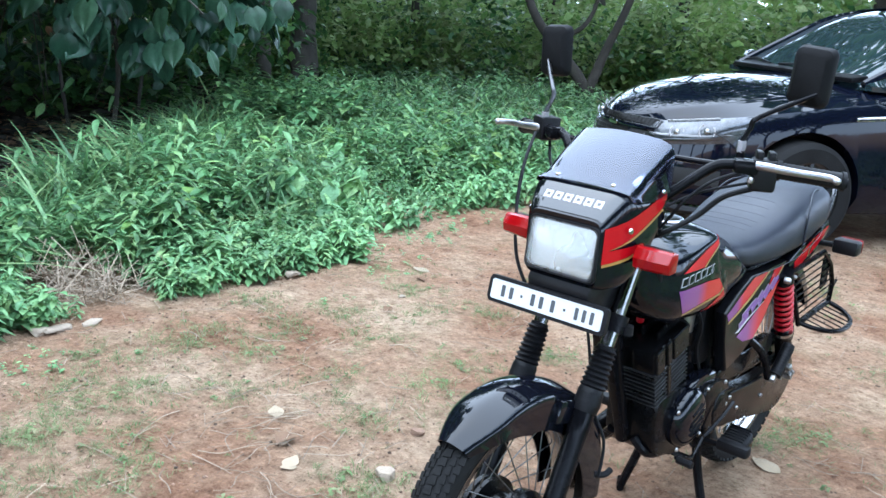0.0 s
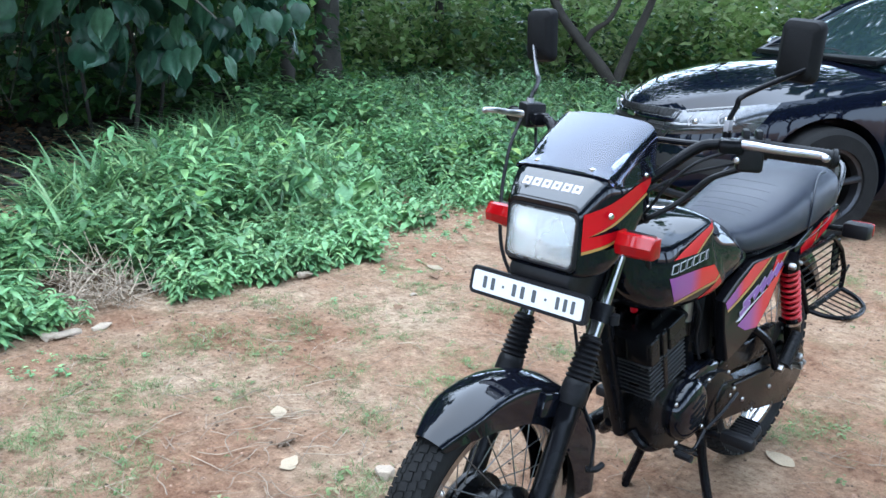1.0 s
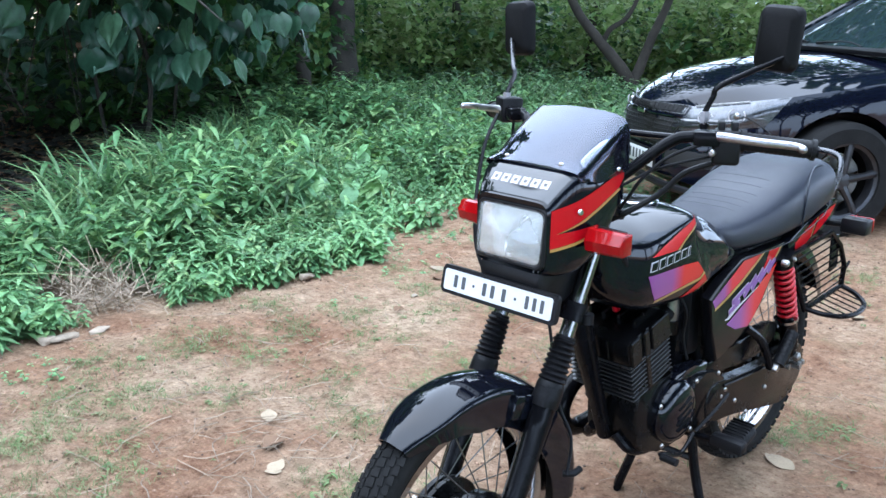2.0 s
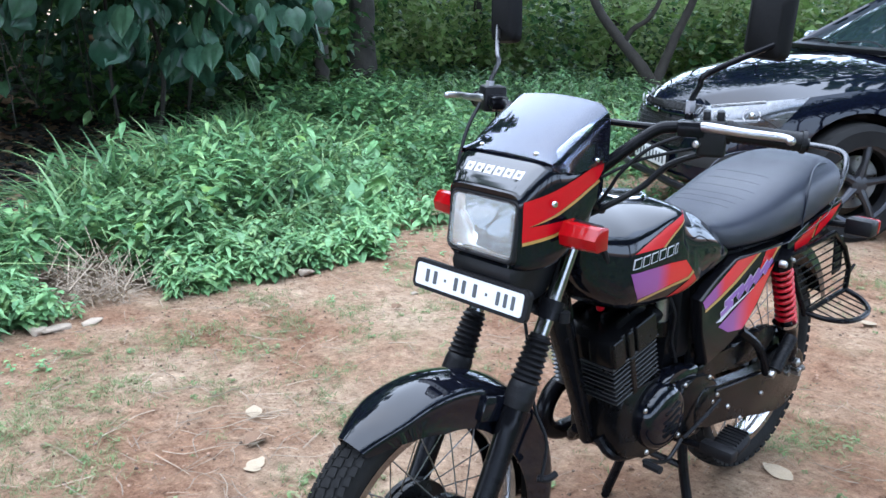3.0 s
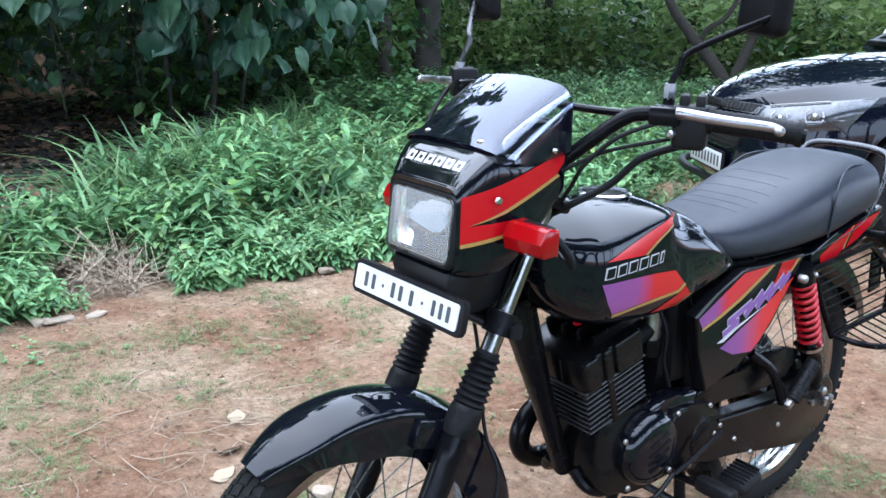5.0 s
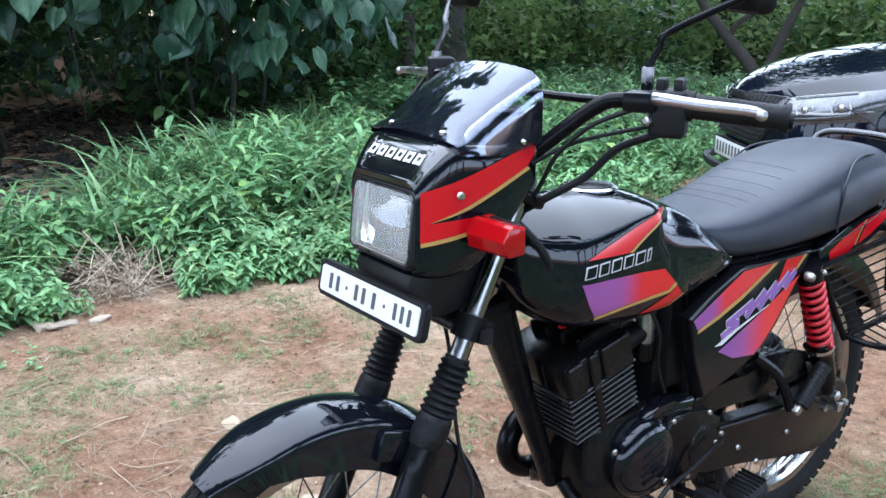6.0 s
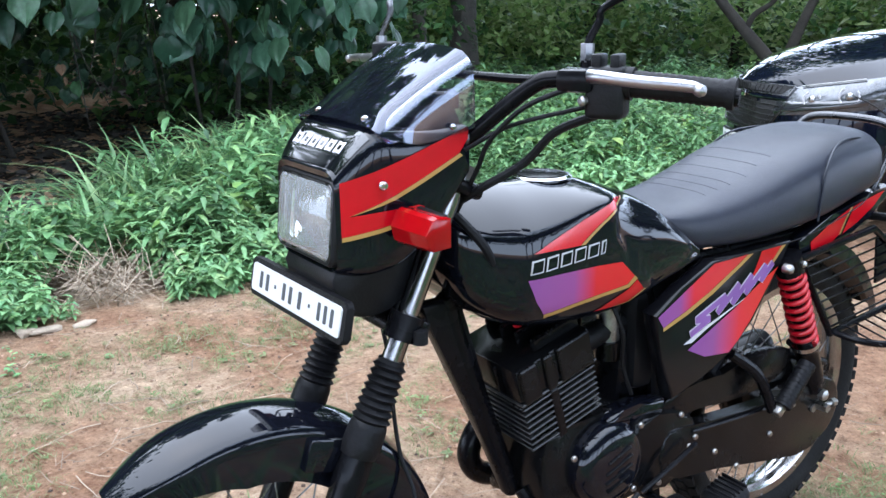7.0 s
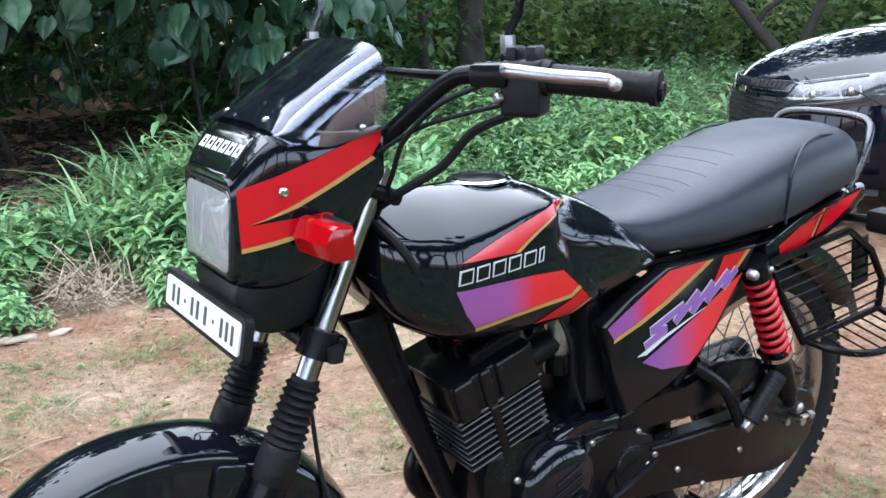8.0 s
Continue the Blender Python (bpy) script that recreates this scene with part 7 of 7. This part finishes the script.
# the forked tree, low limbs spreading from near the ground
ft = thing("tree", "forked grey-brown tree with low spreading limbs", "tree", pose(-6.3, 9.95, 0), "trees behind the undergrowth")
bm, ends = bmesh.new(), []
R0 = Vector((-6.3, 9.95, -0.05))
side, away = Vector((0.79, 0.61, 0)), Vector((-0.61, 0.79, 0))  # across and along the line of sight
for pts, rs in (([(0, 0, 0), (0, 0, 0.15), (-0.12, 0, 0.42), (-0.5, 0.1, 0.85), (-0.85, 0.2, 1.3), (-1.1, 0.3, 2.0), (-1.2, 0.5, 3.2)], [0.15, 0.115, 0.088, 0.074, 0.066, 0.058, 0.045]),
                ([(0.02, 0, 0.1), (0.16, 0.1, 0.5), (0.3, 0.15, 0.9), (0.5, 0.2, 1.4), (0.7, 0.2, 2.1), (0.9, 0.1, 3.2)], [0.09, 0.075, 0.064, 0.056, 0.05, 0.036]),
                ([(-0.42, 0.1, 0.78), (-0.32, 0.05, 0.98), (-0.1, 0, 1.15), (0.05, 0, 1.5), (0.1, -0.1, 2.2)], [0.045, 0.04, 0.034, 0.03, 0.022])):
    P = [R0 + side * a + away * b + Vector((0, 0, c)) for a, b, c in pts]
    add_tube(bm, P, rs, seg=12, res=5)
    limb(bm, P[-1], Vector((rng.normal(0, 0.3), rng.normal(0, 0.3), 0.8)).normalized(), 1.6, rs[-1] * 0.9, 2, ends)
tr = part("trunk", bm, M_BARK, ft)
tr.matrix_parent_inverse = ft.matrix_basis.inverted()
crown(ft, ends, 4200, 0.24, M_WOODS, 0.9, SMALL, SMALLF)


# creeper climbing the thick trunk
n = 620
ang, zc = rng.uniform(0, 6.28, n), rng.uniform(0.0, 2.6, n)
keep = np.array([noise.noise((math.cos(q) * 1.2, math.sin(q) * 1.2, h * 1.6)) for q, h in zip(ang, zc)]) > -0.12
ang, zc = ang[keep], zc[keep]
n = len(ang)
scatter("trunk_creeper", SMALL, SMALLF, np.stack([-8.7 + 0.03 * zc + 0.29 * np.cos(ang), 6.55 + 0.29 * np.sin(ang), zc], -1), ang, rng.uniform(-1.0, 0.0, n), rng.normal(0, 0.4, n), rng.uniform(0.06, 0.14, n), M_WOODS, "leafy creeper on the thick dark trunk", "creeper")


# the broad-leaved shrub: stems, inner leaves, hanging outer leaves
def build_shrub():
    sh = thing("shrub", "large dark shrub with hanging heart-shaped leaves", "shrub", pose(-6.3, 1.3, 0))
    for k in range(9):
        a = rng.uniform(-1.4, 1.4)
        x0, y0 = -6.4 + rng.normal(0, 0.35), 1.2 + rng.uniform(-2.2, 1.6)
        p = [Vector((x0, y0, -0.05)), Vector((x0 + rng.normal(0, 0.1), y0 + rng.normal(0, 0.1), 0.8)), Vector((x0 + 0.5 + rng.normal(0, 0.2), y0 + rng.normal(0, 0.3), 1.7)), Vector((x0 + 1.2, y0 + rng.normal(0, 0.5), 1.9 + rng.normal(0, 0.2))), Vector((x0 + 1.7, y0 + rng.normal(0, 0.5), 1.5 + rng.normal(0, 0.2)))]
        r = rng.uniform(0.012, 0.03)
        st = part("stem", tube(p, [r, r * 0.9, r * 0.7, r * 0.45, r * 0.25], seg=7, res=4), M_DARKBARK, sh)
        st.matrix_parent_inverse = sh.matrix_basis.inverted()
    st = part("trunk", tube([Vector((-6.5, 0.1, -0.05)), Vector((-6.5, 0.12, 1.0)), Vector((-6.4, 0.3, 2.4)), Vector((-6.2, 0.4, 4.0))], [0.28, 0.24, 0.22, 0.15], seg=14, res=4), M_DARKBARK, sh)
    st.matrix_parent_inverse = sh.matrix_basis.inverted()

    def hang(name, c, size, tl, tilt_sd=0.42, material=M_HEART):
        n = len(c)
        yaw = rng.normal(-1.57 - 0.7, 0.8, n)  # blades face the open side
        ob = scatter(name, HEART, HEARTF, c, yaw, rng.normal(tl, tilt_sd, n), rng.normal(0, 0.55, n), size * rng.uniform(0.7, 1.2, n), material, "", "", "")
        ob.parent = sh
        ob.matrix_parent_inverse = sh.matrix_basis.inverted()
        return ob
    # outer curtain: a drooping dome whose lower rim rises from the left end to the right end
    n = 380
    y = rng.uniform(-2.6, 3.4, n)
    low = np.interp(y, (-2.6, 0.4, 0.6, 1.2, 1.4, 1.8, 2.1, 2.5, 2.75, 3.4), (1.15, 1.1, 1.06, 1.12, 0.9, 0.92, 0.74, 0.72, 0.86, 0.9))
    z = low + (2.0 - low) * rng.uniform(0, 1, n) ** 1.3
    x = -5.0 - rng.uniform(0, 0.35, n) - 0.05 * (y - 1.5) ** 2
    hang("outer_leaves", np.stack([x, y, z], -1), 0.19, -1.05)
    n = 900
    y = rng.uniform(-3.0, 3.9, n)
    z = 0.3 + 1.7 * rng.uniform(0, 1, n) ** 0.9
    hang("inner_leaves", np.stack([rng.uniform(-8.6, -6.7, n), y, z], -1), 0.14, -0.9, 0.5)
    front = np.array([(0.55, 1.12), (0.72, 1.0), (0.93, 1.12), (1.22, 1.12), (1.55, 1.05), (1.78, 1.08), (2.1, 1.02), (2.32, 1.12), (2.36, 0.88), (2.2, 0.8), (1.68, 0.85), (2.62, 1.08), (2.9, 1.06), (3.05, 1.04), (3.12, 0.92), (2.5, 0.72), (3.2, 1.12)])
    hang("front_leaves", np.stack([np.full(len(front), -4.92), front[:, 0], front[:, 1] + 0.1], -1), 0.185, -1.05, 0.2, M_HEARTLIT)
    lows = np.array([(-5.7, 1.81, 0.55), (-5.72, 1.72, 0.45), (-5.7, 1.95, 0.5), (-5.75, 1.6, 0.36), (-5.6, 2.08, 0.42), (-5.69, 0.96, 0.62)])
    hang("low_leaves", lows, 0.16, -1.0, 0.15, M_WEED)
    dead = hang("dead_leaves", np.array([(-5.6, 0.85, 0.75), (-5.6, 0.87, 0.66), (-5.62, 0.72, 0.72), (-5.5, 1.55, 0.95)]), 0.075, -1.3, 0.2)
    dead.data.materials.clear()
    dead.data.materials.append(M_BROWNLEAF)
    for k in range(14):
        y0 = rng.uniform(-1.0, 2.6)
        st = part("hanging_stem", tube([Vector((-5.6, y0, 1.6)), Vector((-5.55 + rng.normal(0, 0.05), y0 + rng.normal(0, 0.06), 1.0)), Vector((-5.6 + rng.normal(0, 0.05), y0 + rng.normal(0, 0.12), rng.uniform(0.3, 0.7)))], [0.006, 0.005, 0.003], seg=5), M_DARKBARK, sh)
        st.matrix_parent_inverse = sh.matrix_basis.inverted()


build_shrub()


# woodland undergrowth, and growth in and beyond it with sunlight in its colour
def thicket(name, n_clumps, per, region, size, material, label, sd=0.3, gap=-2.0):
    x = rng.uniform(region[0], region[1], n_clumps)
    y = rng.uniform(region[2], region[3], n_clumps)
    z = rng.uniform(0.05, region[4], n_clumps)
    keep = ((x < -7.2) | (y > 9.5)) & ~((x > -9.0) & (y > 3.6) & (y < 9.0) & (rng.uniform(0, 1, n_clumps) < 0.6))
    h = radians(CAR_YAW)
    dx, dy = x - CAR_AT[0], y - CAR_AT[1]
    u, v = -(dx * math.cos(h) + dy * math.sin(h)), -dx * math.sin(h) + dy * math.cos(h)
    keep &= ~((u > -0.6) & (u < 5.5) & (abs(v) < 1.6))
    keep &= np.array([noise.noise((a * 0.55, b * 0.55, 8.0)) for a, b in zip(x, y)]) > gap
    c = np.stack([x, y, z], -1)[keep]
    c = np.repeat(c, per, 0)
    c = c + rng.normal(0, sd, c.shape)
    c[:, 2] = np.abs(c[:, 2])
    n = len(c)
    return scatter(name, SMALL, SMALLF, c, rng.uniform(0, 6.28, n), rng.uniform(-0.9, 0.5, n), rng.normal(0, 0.5, n), size * rng.uniform(0.6, 1.4, n), material, label, "undergrowth")


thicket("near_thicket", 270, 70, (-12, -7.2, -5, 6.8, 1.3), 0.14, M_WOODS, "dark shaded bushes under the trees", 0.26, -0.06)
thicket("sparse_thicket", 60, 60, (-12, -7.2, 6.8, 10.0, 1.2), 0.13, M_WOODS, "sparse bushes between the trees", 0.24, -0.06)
thicket("lit_colour_bushes", 260, 60, (-13, -9.0, 6.6, 10.8, 1.2), 0.14, M_BRIGHT, "small bushes among dark undergrowth, sunlight put into their leaf colour", 0.24, 0.0)
thicket("lit_colour_thicket", 420, 70, (-15, -1, 10.8, 15, 1.4), 0.15, M_BRIGHT, "bushes under the trees, sunlight put into their bright green", 0.3, -0.08)
thicket("thicket", 170, 80, (-15, -1, 10.8, 15, 1.1), 0.14, M_WOODS, "green bushes under the trees")
thicket("far_thicket", 760, 45, (-26, 2, 15, 24, 2.6), 0.26, M_BRIGHT, "growth beyond the trees, sunlight put into its yellow-green", 0.45)
thicket("side_thicket", 420, 45, (-26, -12, -12, 15, 2.2), 0.28, M_WOODS, "green growth beyond the trees", 0.5)
# the wood's roof of leaves, and added unseen trees round the yard
def canopy(name, n, region, size, material, label):
    c = np.stack([rng.uniform(region[0], region[1], n), rng.uniform(region[2], region[3], n), rng.uniform(region[4], region[5], n)], -1)
    k = np.array([noise.noise((p[0] * 0.45, p[1] * 0.45, 2.0)) for p in c])
    c = c[k > -0.12]
    n = len(c)
    return scatter(name, SMALL, SMALLF, c, rng.uniform(0, 6.28, n), rng.normal(0, 0.4, n), rng.normal(0, 0.4, n), size * rng.uniform(0.6, 1.4, n), material, label, "tree canopy")


canopy("wood_canopy", 11000, (-19, -8.2, -8, 10, 2.4, 4.2), 0.5, M_WOODS, "leafy canopy of the wood")
canopy("tall_wood_canopy", 7000, (-27, -14, -14, 16, 4.0, 7.0), 0.8, M_WOODS, "tall leafy canopy deep in the wood")
canopy("car_canopy", 900, (-9, 6, 9.5, 17, 3.0, 6.0), 0.45, M_WOODS, "leafy canopy over the parked car")
canopy("car_roof_canopy", 2000, (-3, 6, 5.8, 11, 3.8, 5.6), 0.45, M_WOODS, "leafy branches over the parked car")
# unseen leaves, added so the windscreen mirrors dark foliage with sky gaps
canopy("screen_reflection_leaves", 4200, (-9.0, -6.3, -1.3, 1.95, 2.6, 7.0), 0.6, M_WOODS, "unseen leaf mass added to darken the windscreen's reflection")
# unseen dense leaf layer, added to keep skylight out of the shrub
canopy("shrub_shade_layer", 13000, (-9.2, -5.0, -4.5, 3.9, 1.45, 2.6), 0.5, M_WOODS, "unseen leaf layer added over the shrub to shade it")
# fallen leaves on the earth under the shrub, near-black to carry its shade
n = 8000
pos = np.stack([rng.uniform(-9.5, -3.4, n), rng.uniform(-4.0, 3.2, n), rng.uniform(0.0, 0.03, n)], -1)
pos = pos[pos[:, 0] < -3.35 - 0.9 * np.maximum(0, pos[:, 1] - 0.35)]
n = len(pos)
scatter("leaf_litter", LEAF_W, LEAF_WF, pos, rng.uniform(0, 6.28, n), rng.normal(0, 0.15, n), rng.normal(0, 0.2, n), rng.uniform(0.08, 0.17, n), M_LITTER, "fallen leaves under the shrub, shade put into their dark colour", "leaf litter")
# fallen leaves, shade in their colour, and low growth on the floor of the wood
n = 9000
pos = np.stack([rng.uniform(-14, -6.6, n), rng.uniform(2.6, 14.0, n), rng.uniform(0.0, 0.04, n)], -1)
scatter("wood_litter", LEAF_W, LEAF_WF, pos, rng.uniform(0, 6.28, n), rng.normal(0, 0.2, n), rng.normal(0, 0.25, n), rng.uniform(0.16, 0.3, n), M_LITTER, "fallen leaves on the floor of the wood, shade put into their colour", "leaf litter")
n = 520
strew("wood_weeds", weeds_b + weeds_d, np.stack([rng.uniform(-12.5, -7.2, n), rng.uniform(3.2, 13.0, n), np.zeros(n)], -1), 0.9, 1.7, M_WOODS, "low leafy growth on the floor of the wood", "weeds", 0.3)
# unseen trees added on the yard's open sides to block low sky
for x, y, r, h in ((9.5, -2, 0.16, 6.5), (9, 2.5, 0.18, 7), (9.5, 6, 0.15, 7), (7.5, -8, 0.18, 6.5), (1, -11, 0.18, 7), (-5, -9.5, 0.16, 7), (-9, -6, 0.15, 7), (11, -6.5, 0.2, 7.5), (-2, -13, 0.2, 7.5), (4.5, -11, 0.16, 7), (11, 0.5, 0.18, 7.5), (8.5, 10, 0.18, 7.5), (10, 13.5, 0.18, 8.5), (6, 14.5, 0.18, 8.5), (12, 9, 0.18, 8)):
    tree(x, y, r, h, (0, 0), 2.2, M_DARKBARK, 4200, 0.55, M_WOODS, "unseen leafy tree added to block the low sky", 1.1)
